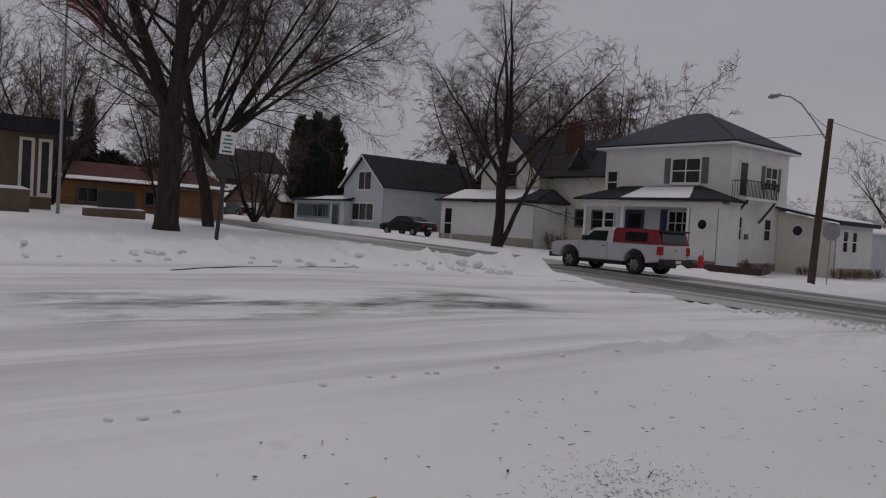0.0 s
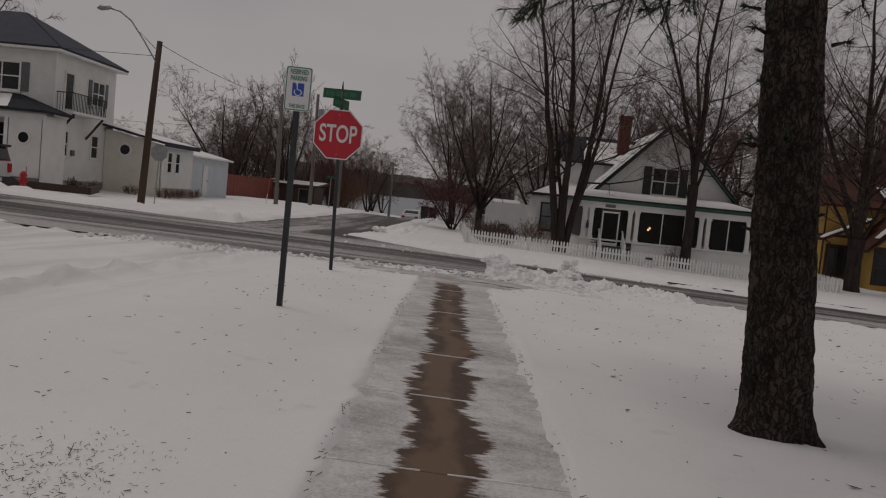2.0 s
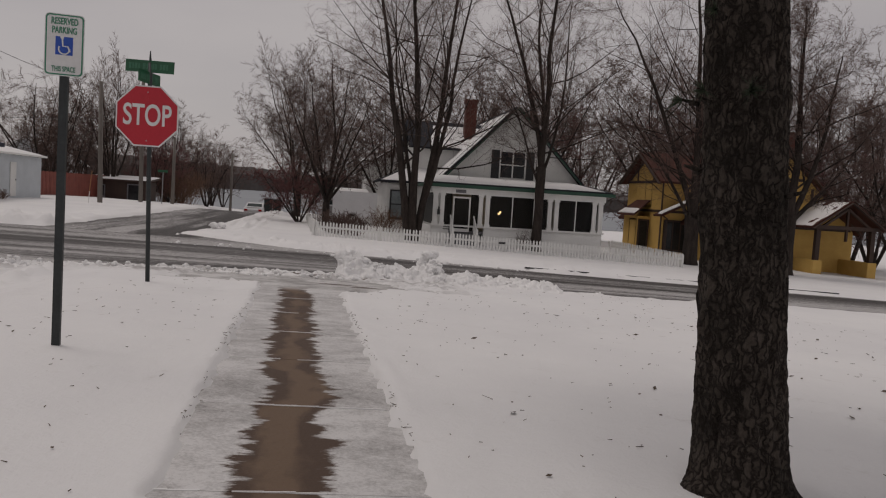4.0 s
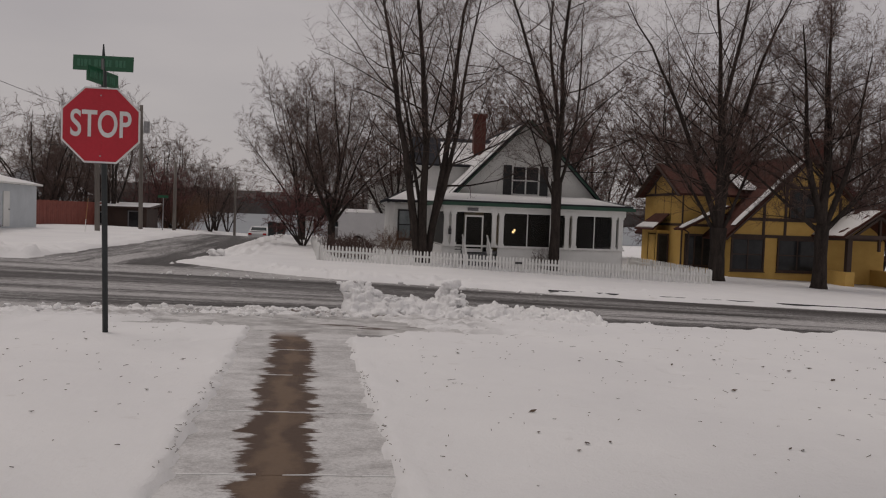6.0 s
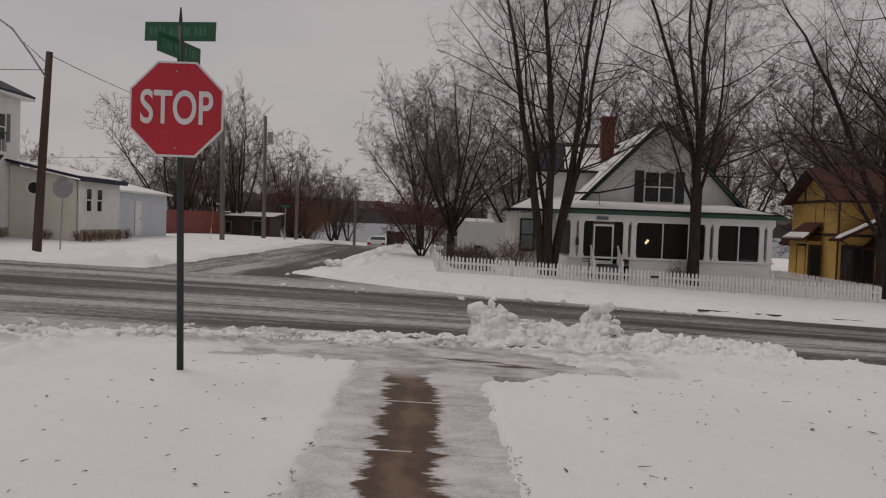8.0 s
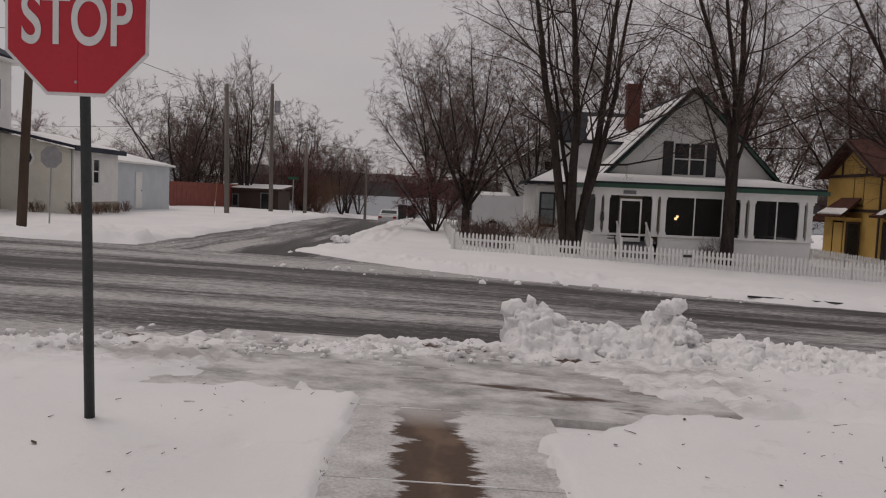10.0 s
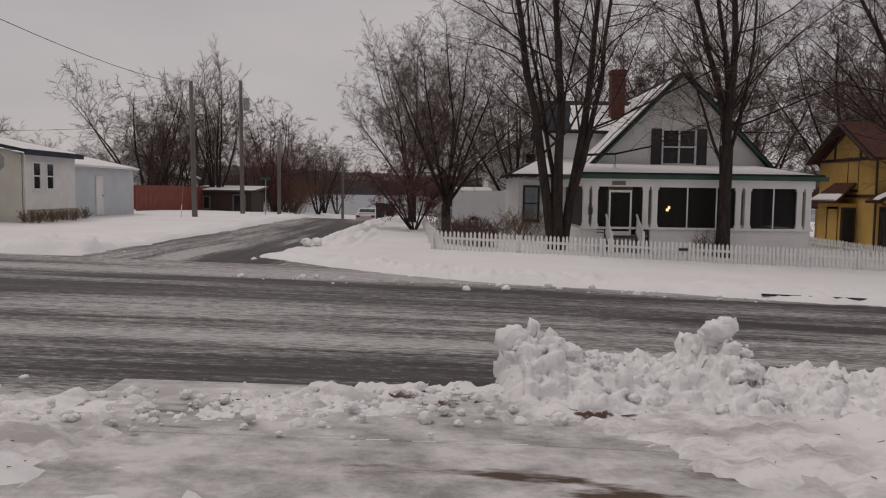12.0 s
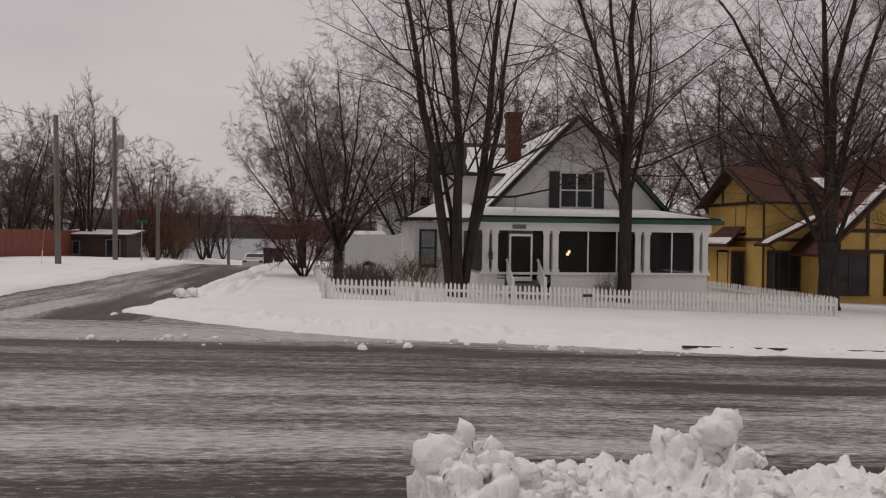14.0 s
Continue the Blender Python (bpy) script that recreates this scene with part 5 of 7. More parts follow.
# background trees: four forms, repeated
G2 = "bare trees behind the houses"
FORMS = []
for k, (lead, spec, tw) in enumerate(((upright(7, 21, 10, 0.12, 0.36), FARW, TWIG), (upright(7, 22, 9.5, 0.12, 0.5), FARW, TWIG), (upright(6, 23, 11, 0.13, 0.16), dict(FARW, angle=[(14, 38), (18, 45), (20, 50)], rise=[0.03, 0.06, 0.05, 0.03]), TWIG), (upright(7, 24, 8.5, 0.11, 0.55), dict(FARW, wobble=[0.1, 0.14, 0.16, 0.16]), REDTWIG))):
    FORMS.append((lead, spec, tw))
PLACES = [
    (0, 4, 58, 1.1), (1, 9, 60, 1.15), (3, 13, 56, 1.0), (0, 17, 60, 1.1), (1, 21, 64, 1.2), (3, 26, 58, 1.0), (0, 30, 62, 1.2), (1, 37, 50, 1.1), (3, 14, 70, 1.2), 
    (1, 2.5, 70, 1.0), (3, 7, 75, 1.1), (1, 33, 42, 1.0), (3, 31, 48, 0.9), (0, 12, 52, 1.15), (0, 24.5, 55, 1.3), (3, 28, 54, 1.25), (1, 34, 57, 1.3), (0, 41, 52, 1.3), (1, 22.5, 52, 1.2), (0, 33, 47, 1.2),
    (0, -22, 76, 0.95), (1, -26, 80, 0.9), (2, -19, 72, 1.0), (1, -21.5, 69, 0.65), (3, -17, 77, 0.65), (0, -25, 75, 0.8), (1, -13.6, 90, 0.7), (3, -15.4, 79, 0.5), (0, -17, 84, 0.95), (1, -17.5, 92, 0.9), (3, -19, 104, 0.85), (1, -40, 96, 0.65), (3, -20, 110, 0.9), (0, -30, 92, 0.85), (1, -24, 98, 0.8), (3, -35, 86, 0.6), (0, -14.5, 100, 0.8), (1, -15, 114, 0.8), (3, -46, 84, 0.9), (0, -54, 80, 0.9),
    (1, -45, 50, 1.35), (0, -40, 51, 1.4), (1, -50, 49, 1.3), (1, -33, 64, 0.55), (0, -41, 60, 1.25), (1, -47, 56, 1.35), (2, -53, 58, 1.2), (1, -37, 58, 0.8), (3, -28, 62, 0.5), (1, -23, 68, 1.0),
    (1, -70, 58, 0.8), (3, -78, 60, 0.8), (0, -48, 17, 0.9), (1, -56, 27, 0.9), (0, -70, 25, 1.0), (2, -58, 9, 1.0), (2, -62, 14, 1.0), (1, -50, 11, 1.0), (3, -66, 12, 0.9), (0, -72, 36, 0.85), (1, -92, 34, 1.0), 
]
FIRST = {}
for i, (k, x, y, sc) in enumerate(PLACES):
    m = pose(x, y, land(x, y) - 0.15, 0, 0, (i * 67) % 360) @ Matrix.Diagonal((sc, sc, sc * (0.94 + 0.12 * ((i * 37) % 10) / 10), 1))
    if k not in FIRST:
        lead, spec, tw = FORMS[k]
        FIRST[k] = tree(("spreading", "wide forked", "slender upright", "tangled reddish")[k] + " bare tree standing behind the houses", 0, 0, 30 + k, lead, spec, G2, BARK, tw)
        FIRST[k].matrix_basis = m
    else:
        o = copy_thing(FIRST[k], Matrix.Identity(4))
        o.matrix_basis = m

# evergreens
NEEDLE = surface("needles", (0.008, 0.014, 0.008), (0.022, 0.034, 0.018), 0.9, 4, 20, 0)


def evergreen(label, x, y, height, r, seed, column=True):
    e = thing("evergreen", label, "tree", x, y, land(x, y) - 0.1, group="dark evergreens")
    rng = random.Random(seed)
    s = Solid()
    n = 900
    for i in range(n):
        u = rng.random() ** 0.8
        rr = r * (min(1, (1 - u) * 3.2 + 0.12) if column else (1 - u)) * rng.uniform(0.55, 1.08)
        a = rng.uniform(0, 6.283)
        p = Vector((math.cos(a) * rr, math.sin(a) * rr, 0.3 + u * (height - 0.3)))
        d = Vector((math.cos(a) * 0.5, math.sin(a) * 0.5, 0.9 if column else -0.25)).normalized()
        ln, w = rng.uniform(0.4, 0.9), rng.uniform(0.1, 0.22)
        sd = d.cross(Vector((0, 0, 1))).normalized() * w
        up = sd.cross(d) * 0.7
        q = p + d * ln
        s.add([p - d * 0.2, p + sd + up, q, p - sd + up, p - up], [(0, 1, 2), (0, 2, 3), (0, 4, 2), (1, 3, 2)])
    core = Solid().tube([(0, 0, 0), (0, 0, height * 0.5), (0, 0, height)], [r * 0.75, r * (0.7 if column else 0.35), 0.05], 10)
    core.make("trunk", NEEDLE, e)
    s.make("crown", NEEDLE, e)


for i, (x, hh) in enumerate(((-78, 11.5), (-76.2, 10.8), (-74.2, 11.6), (-72.2, 10.6), (-70.6, 10.9))):
    evergreen("tall dark columnar evergreen beside the porch", x, 42.5, hh, 1.25, 50 + i)
evergreen("distant dark spruce behind the grey house", -72, 60, 9.5, 2.2, 60, False)
# added in place of a distant dark steeple, hence so thin
evergreen("thin dark spruce standing in for a far steeple beyond the low building", -74, 19, 9.5, 1.1, 61, False)
for i, (x, y, hh) in enumerate(((-70, 15, 4.5), (-72, 17, 5), (-70, 20, 4.5), (-68, 23, 4))):
    evergreen("dark evergreen shrub beyond the low building", x, y, hh, 2.0, 62 + i)

# the near conifer
pine = thing("conifer", "old conifer with rough grey-brown bark beside the walk", "tree", 1.60, 5.14, land(1.6, 5.14) - 0.02)
def conifer_bark():
    m, n, l, bsdf = nodes_of("conifer_bark")
    co = n.new("ShaderNodeTexCoord").outputs["Object"]
    mp = n.new("ShaderNodeMapping")
    mp.inputs["Scale"].default_value = (1, 1, 0.33)
    warp = n.new("ShaderNodeTexNoise")
    warp.inputs["Scale"].default_value, warp.inputs["Detail"].default_value = 14, 4
    add = n.new("ShaderNodeMixRGB")
    add.blend_type, add.inputs[0].default_value = "ADD", 0.12
    l.new(co, warp.inputs["Vector"])
    l.new(co, add.inputs[1])
    l.new(warp.outputs["Color"], add.inputs[2])
    l.new(add.outputs[0], mp.inputs["Vector"])
    vor = n.new("ShaderNodeTexVoronoi")
    vor.feature = "DISTANCE_TO_EDGE"
    vor.inputs["Scale"].default_value = 30
    l.new(mp.outputs[0], vor.inputs["Vector"])
    fine = noise_node(n, l, co, 70, 5, 0.7)
    big = noise_node(n, l, co, 4, 4, 0.6)
    rough = noise_node(n, l, co, 1.0, 6, 0.7, (26, 26, 9))
    plate = ramp_node(n, l, math_node(n, l, "ADD", vor.outputs["Distance"], math_node(n, l, "MULTIPLY", rough, 0.30)), 0.10, 0.34)
    tone = mix_rgb(n, l, fine, (0.042, 0.034, 0.028), (0.11, 0.09, 0.077))
    tone = mix_rgb(n, l, ramp_node(n, l, rough, 0.48, 0.62), tone, (0.105, 0.088, 0.076))
    tone = mix_rgb(n, l, ramp_node(n, l, big, 0.45, 0.7), tone, (0.036, 0.030, 0.025))
    l.new(mix_rgb(n, l, plate, (0.016, 0.012, 0.010), tone), bsdf.inputs["Base Color"])
    bsdf.inputs["Roughness"].default_value = 0.95
    bsdf.inputs["Specular IOR Level"].default_value = 0.15
    bump(n, l, bsdf, math_node(n, l, "ADD", plate, math_node(n, l, "MULTIPLY", fine, 0.6)), 1.0, 0.03)
    return m


PINEBARK = conifer_bark()
v, q = [], []
rings, sides = 300, 110
for j in range(rings + 1):
    z = -0.15 + 13.5 * (j / rings) ** 1.9
    for i in range(sides):
        a = 2 * math.pi * i / sides
        r = 0.186 - 0.0125 * z + 0.16 * math.exp(-max(z, 0) / 0.06) * max(0, math.cos(a - 3.5)) ** 6 + 0.06 * math.exp(-max(z, 0) / 0.05) * max(0, math.cos(a + 0.2)) ** 8 + 0.03 * math.exp(-max(z, 0) / 0.3)
        c = (math.cos(a), math.sin(a))
        d0 = noise.voronoi((c[0] * 2.6, c[1] * 2.6, z * 5.0))[0]
        r += 0.010 * noise.fractal((c[0] * 5.5, c[1] * 5.5, z * 2.4), 0.6, 2, 4) + 0.022 * min(0.45, d0[1] - d0[0]) + 0.006 * noise.fractal((c[0] * 18, c[1] * 18, z * 12), 0.5, 2, 3)
        v.append((c[0] * r - 0.075 * z, c[1] * r, z))
for j in range(rings):
    for i in range(sides):
        a, b = j * sides + i, j * sides + (i + 1) % sides
        q.append((a, b, b + sides, a + sides))
Solid().add(v, q).make("trunk", PINEBARK, pine, smooth=True)
rng = random.Random(71)
limbs, needles = Solid(), Solid()
ENDS = [(-1.65, 1.95, 2.75), (-0.55, 1.95, 2.82), (-0.85, 1.8, 2.95), (-1.2, 2.4, 3.1), (0.9, 1.6, 3.0), (-0.2, 2.6, 3.2)]
for k in range(96):
    a = rng.uniform(0, 6.283)
    z0 = rng.uniform(4.2, 6.8) if k < 30 else rng.uniform(6.0, 12.5)
    e = Vector(ENDS[k]) if k < len(ENDS) else Vector((math.cos(a), math.sin(a), 0)) * rng.uniform(2.0, 3.4) * min(1.0, (14.5 - z0) / 7) + Vector((0, 0, z0 - rng.uniform(0.4, 1.2)))
    a = math.atan2(e.y, e.x)
    p = Vector((-0.075 * z0, 0, z0 if k >= len(ENDS) else 4.3))
    pts = [p.lerp(e, i / 7) + Vector((0, 0, 0.35 * math.sin(math.pi * i / 7))) for i in range(8)]
    limbs.tube(pts, [0.045 * (1 - 0.8 * i / 7) for i in range(8)], 6)
    for m in range(70 if k < len(ENDS) else 40):
        u = rng.uniform(2.0, 7.0)
        i = min(int(u), 6)
        o = pts[i].lerp(pts[i + 1], u - i)
        sa = a + rng.uniform(-1.3, 1.3)
        d = Vector((math.cos(sa), math.sin(sa), rng.uniform(-1.1, 0.0))).normalized()
        tw = rng.uniform(0.15, 0.4)
        limbs.tube([o, o + d * tw], [0.006, 0.003], 3)
        for nn in range(24 if k < 30 else 9):
            c = o + d * (tw * rng.uniform(0.2, 1))
            e = (d + Vector((rng.gauss(0, 0.7), rng.gauss(0, 0.7), rng.gauss(-0.1, 0.6)))).normalized()
            sd = e.orthogonal().normalized() * (0.006 if k < 30 else 0.02)
            needles.add([c - sd, c + sd, c + e * (rng.uniform(0.06, 0.13) if k < 30 else rng.uniform(0.12, 0.22))], [(0, 1, 2)])
for k in range(34):
    a, z0 = rng.uniform(0, 6.283), rng.uniform(1.0, 3.6)
    c = Vector((math.cos(a), math.sin(a), 0)) * 0.19
    limbs.tube([(c.x - 0.075 * z0, c.y, z0), (c.x * 1.4 - 0.075 * z0, c.y * 1.4, z0 + 0.02)], [0.014, 0.006], 5)
    if z0 > 1.7:
        for nn in range(40):
            o = Vector((c.x * 1.4 - 0.075 * z0, c.y * 1.4, z0 + 0.02))
            e = Vector((c.x * 5 + rng.gauss(0, 0.6), c.y * 5 + rng.gauss(0, 0.6), rng.gauss(0, 0.6))).normalized()
            sd = e.orthogonal().normalized() * 0.004
            needles.add([o - sd, o + sd, o + e * rng.uniform(0.04, 0.09)], [(0, 1, 2)])
limbs.make("limb", PINEBARK, pine, smooth=True)
needles.make("crown", surface("green_needles", (0.012, 0.022, 0.010), (0.035, 0.05, 0.022), 0.8, 4, 20, 0), pine)


def bush(label, x, y, height, r, seed, stems=14, mat=None, n=""):
    rng = random.Random(seed)
    lead = []
    for i in range(stems):
        a, d = rng.uniform(0, 6.283), rng.uniform(0, r * 0.7)
        lead.append(((math.cos(a) * d, math.sin(a) * d, 0), (math.cos(a) * 0.35, math.sin(a) * 0.35, 1), height * rng.uniform(0.7, 1.1), 0.014))
    b = thing("shrub", label, "shrub", x, y, land(x, y) - 0.05, group="bare shrubs")
    out = []
    for p, d, ln, rad in lead:
        grow(rng, Vector(p), Vector(d).normalized(), ln, rad, 0, BUSH, out)
    tubes(out, [4, 3, 3]).make("crown", mat or TWIG, b)


RUST = surface("rust_twig", (0.10, 0.05, 0.03), (0.18, 0.10, 0.06), 0.9, 3, 20, 0)
bush("rusty bare shrub beside the bay", 2.7, 41.5, 1.2, 0.9, 81, 34, RUST)
bush("thin bare shrub before the porch", 9.0, 36.9, 0.9, 0.5, 82, 14)
bush("clipped bare hedge inside the fence", 0.9, 36.2, 0.9, 0.8, 83, 60)
bush("clipped bare hedge inside the fence", 0.0, 37.0, 0.9, 0.8, 84, 60)
bush("rusty bare shrub beside the cream house", -33.2, 36.8, 1.1, 0.8, 85, 30, RUST)
for i, (x, y) in enumerate(((-16.85, 40.1), (-16.8, 41.3), (-16.85, 43.2), (-17.2, 45.1), (-18.6, 39.8), (-19.8, 38.5))):
    bush("dry brown stalks at the foot of the annex", x, y, 0.5, 0.5, 90 + i, 16, RUST)
bush("dark low shrub by the corner house", -19.6, 36.3, 0.6, 0.4, 97, 24)
bush("tangled brush at the lake end of the street", -1.6, 74, 3.0, 1.5, 98, 40, RUST)
bush("tangled brush at the lake end of the street", -14.0, 79, 3.0, 1.5, 100, 70, RUST)
bush("tangled brush at the lake end of the street", -16.3, 80, 2.6, 1.6, 101, 60, RUST)
bush("tangled brush at the lake end of the street", -15.0, 84, 3.5, 2.0, 99, 40, RUST)


# ---- signs and poles ----
def text_part(name, body, height, parent, m, material, squeeze=1.0):
    c = bpy.data.curves.new(name, "FONT")
    c.body, c.size, c.align_x, c.align_y, c.extrude = body, height / 0.7, "CENTER", "CENTER", 0.0015
    c.offset = height * 0.022
    o = new(name, c)
    bpy.context.view_layer.update()
    me = bpy.data.meshes.new_from_object(o.evaluated_get(bpy.context.evaluated_depsgraph_get()))
    bpy.data.objects.remove(o)
    me.materials.append(material)
    ob = new(name, me)
    ob.parent = parent
    ob.matrix_basis = m @ Matrix.Diagonal((squeeze, 1, 1, 1))
    return ob


SIGNRED = surface("sign_red", (0.42, 0.008, 0.022), (0.50, 0.012, 0.03), 0.35, 2, 30, 0.03)
SIGNWHITE = surface("sign_white", (0.62, 0.62, 0.62), (0.72, 0.72, 0.72), 0.35, 2, 30, 0.03)
SIGNGREEN = surface("sign_green", (0.005, 0.07, 0.03), (0.01, 0.10, 0.045), 0.4, 2, 30, 0.03)
SIGNMINT = surface("sign_letter_green", (0.02, 0.17, 0.10), (0.03, 0.22, 0.13), 0.4, 2, 30, 0)
BLADEBAR = surface("blade_mark", (0.02, 0.12, 0.07), (0.05, 0.17, 0.10), 0.5, 4, 60, 0)
SIGNBLUE = surface("sign_blue", (0.01, 0.06, 0.35), (0.015, 0.08, 0.42), 0.4, 2, 30, 0)
POST = surface("dark_post", (0.012, 0.016, 0.017), (0.03, 0.036, 0.038), 0.55, 4, 40, 0.2)


def octagon(r):
    return [(r * math.cos(math.pi / 8 + i * math.pi / 4), r * math.sin(math.pi / 8 + i * math.pi / 4)) for i in range(8)]


def upright_part(poly, y0, y1):
    return Solid().prism(poly, y0, y1)


def stop_sign():
    z = land(-2.36, 11.55)
    s = thing("stop_sign", "red octagonal stop sign with green street name blades", "street sign", -2.36, 11.55, z)
    p = Solid().tube([(0, 0.03, -0.3), (-0.07, 0.03, 2.78)], 0.028, 10).make("post", POST, s, smooth=True)
    Solid().tube([(-0.068, 0.03, 2.76), (-0.072, 0.03, 2.86), (-0.072, 0.03, 2.93)], [0.02, 0.012, 0.006], 8).make("finial", POST, p)
    c = (-0.075, 2.11)
    R = 0.381 / math.cos(math.pi / 8)
    plate = upright_part([(c[0] + a, c[1] + b) for a, b in octagon(R)], -0.008, 0.0).make("plate", SIGNWHITE, s)
    upright_part([(c[0] + a, c[1] + b) for a, b in octagon(R * 0.955)], -0.011, -0.0085).make("face", SIGNRED, plate)
    text_part("lettering", "STOP", 0.262, plate, pose(c[0], -0.014, c[1], 90, 0, 0), SIGNWHITE, 0.66)
    Solid().box(c[0] - 0.008, c[0] + 0.008, -0.013, -0.0112, c[1] - 0.36, c[1] + 0.36).make("crease", SIGNRED, plate)
    for dz in (-0.31, 0.30):
        Solid().tube([(c[0], -0.011, c[1] + dz), (c[0], -0.016, c[1] + dz)], 0.008, 8).make("bolt", STEEL, plate)
    for name, zz, turn in (("name_blade", 2.735, -12), ("cross_blade", 2.59, 79)):
        b = Solid().box(-0.315, 0.315, -0.006, 0.006, -0.075, 0.075).make(name, SIGNGREEN, s)
        b.matrix_basis = pose(-0.07, 0.02, zz, 0, 1.5 if turn < 0 else 0, turn)
        x = -0.27
        for wd in (0.04, 0.035, 0.045, 0.03, 0, 0.05, 0.035, 0.04, 0.03, 0.035, 0, 0.04, 0.045, 0.03):
            if wd:
                Solid().box(x, x + wd * 0.75, -0.0085, -0.0062, -0.035, 0.035).make("bar", BLADEBAR, b)
            x += wd if wd else 0.03
    s.scale = (0.925, 0.925, 0.928)
    return s


def parking_sign():
    z = land(-1.99, 7.30) - 0.03
    s = thing("parking_sign", "white reserved parking sign with green border and blue symbol", "street sign", -1.99, 7.30, z)
    s.scale = (0.92, 0.92, 0.915)
    m = pose(0, 0, 0, 1.5, 0.6, 0)
    post = Solid().box(-0.018, 0.018, 0.002, 0.012, -0.3, 2.3).box(-0.027, -0.018, 0.002, 0.035, -0.3, 2.3).box(0.018, 0.027, 0.002, 0.035, -0.3, 2.3).make("post", POST, s)
    post.matrix_basis = m
    zc = 2.15

    def rounded(w, h, r):
        return [(sx * (w - r) + r * math.cos(a), zc + sz * (h - r) + r * math.sin(a)) for sx, sz, a0 in ((1, 1, 0), (-1, 1, 90), (-1, -1, 180), (1, -1, 270)) for a in (radians(a0), radians(a0 + 45), radians(a0 + 90))]

    plate = upright_part(rounded(0.125, 0.21, 0.025), -0.004, 0.0).make("plate", SIGNWHITE, s)
    plate.matrix_basis = m @ pose(0, 0, 0, 0, 0, 6)
    upright_part(rounded(0.119, 0.204, 0.022), -0.0055, -0.0042).make("border", SIGNMINT, plate)
    upright_part(rounded(0.110, 0.195, 0.018), -0.007, -0.0057).make("face", SIGNWHITE, plate)
    text_part("lettering", "RESERVED", 0.044, plate, pose(0, -0.009, zc + 0.157, 90, 0, 0), SIGNMINT, 0.60)
    text_part("lettering", "PARKING", 0.044, plate, pose(0, -0.009, zc + 0.097, 90, 0, 0), SIGNMINT, 0.60)
    text_part("lettering", "THIS SPACE", 0.034, plate, pose(0, -0.009, zc - 0.165, 90, 0, 0), SIGNMINT, 0.60)
    sq = upright_part([(-0.055, zc - 0.068), (0.055, zc - 0.068), (0.055, zc + 0.055), (-0.055, zc + 0.055)], -0.0085, -0.0072).make("symbol_field", SIGNBLUE, plate)
    ring = [(0.034 * math.cos(a), zc - 0.028 + 0.034 * math.sin(a)) for a in np.linspace(radians(150), radians(370), 12)]
    sy = Solid().tube([(a, -0.0095, b) for a, b in ring], 0.005, 5).tube([(-0.012, -0.0095, zc + 0.045), (-0.008, -0.0095, zc - 0.008), (0.024, -0.0095, zc - 0.01), (0.038, -0.0095, zc - 0.045)], 0.006, 5)
    sy.tube([(-0.013, -0.009, zc + 0.05), (-0.013, -0.011, zc + 0.05)], 0.012, 10)
    sy.make("symbol", SIGNWHITE, plate)


def lawn_sign():
    x, y = -14.9, 6.75
    s = thing("parking_notice", "white notice with unreadable lines on a dark post", "street sign", x, y, land(x, y) + 0.1, 55)
    p = Solid().box(-0.04, 0.04, 0, 0.03, -0.3, 2.3).make("post", POST, s)
    p.matrix_basis = pose(0, 0, 0, 0, 4, 0)
    f = Solid().box(-0.15, 0.15, -0.006, -0.001, 1.9, 2.36).make("plate", SIGNWHITE, s)
    f.matrix_basis = pose(0, 0, 0, 0, 4, 0)
    for z, w in ((2.28, 0.05), (2.2, 0.09), (2.12, 0.1), (2.04, 0.07)):
        Solid().box(-w, w, -0.009, -0.0065, z - 0.018, z + 0.018).make("bar", SIGNMINT, f)
    Solid().box(-0.1, 0.1, -0.009, -0.0065, 1.94, 1.975).make("bar", BLACK, f)


def back_sign():
    x, y = -14.5, 33.5
    s = thing("road_sign", "grey back of an octagonal sign on a thin post", "street sign", x, y, land(x, y) + 0.1)
    Solid().tube([(-0.06, 0, -0.3), (0.04, 0, 2.7)], 0.03, 8).make("post", STEEL, s)
    c = (0.03, 2.3)
    upright_part([(c[0] + a, c[1] + b) for a, b in octagon(0.42)], -0.05, -0.035).make("plate", STEEL, s)
    s.scale = (0.93, 0.93, 0.93)


def street_light():
    x, y = -13.95, 30.8
    z = land(x, y)
    s = thing("street_lamp", "leaning wooden utility pole with street lamp on a curved arm", "street lamp", x, y, z)
    Solid().tube([(0, 0, -0.4), (0.17, 0, 3.5), (0.36, 0, 7.35)], [0.17, 0.15, 0.12], 12).make("pole", POLE, s, smooth=True)
    arm = [(0.3, -0.1, 6.4), (-0.3, -0.15, 7.3), (-0.9, -0.2, 8.1), (-1.4, -0.25, 8.45), (-1.85, -0.3, 8.55)]
    a = Solid().tube(arm, 0.035, 8).tube([(0.34, -0.1, 6.9), (-0.5, -0.16, 7.65)], 0.018, 6).make("arm", STEEL, s, smooth=True)
    Solid().tube([(-1.8, -0.3, 8.56), (-1.95, -0.31, 8.56), (-2.25, -0.33, 8.53), (-2.4, -0.34, 8.5)], [0.05, 0.11, 0.13, 0.04], 10).make("lamp_head", STEEL, a, smooth=True)
    s.scale = (0.89, 0.89, 0.89)


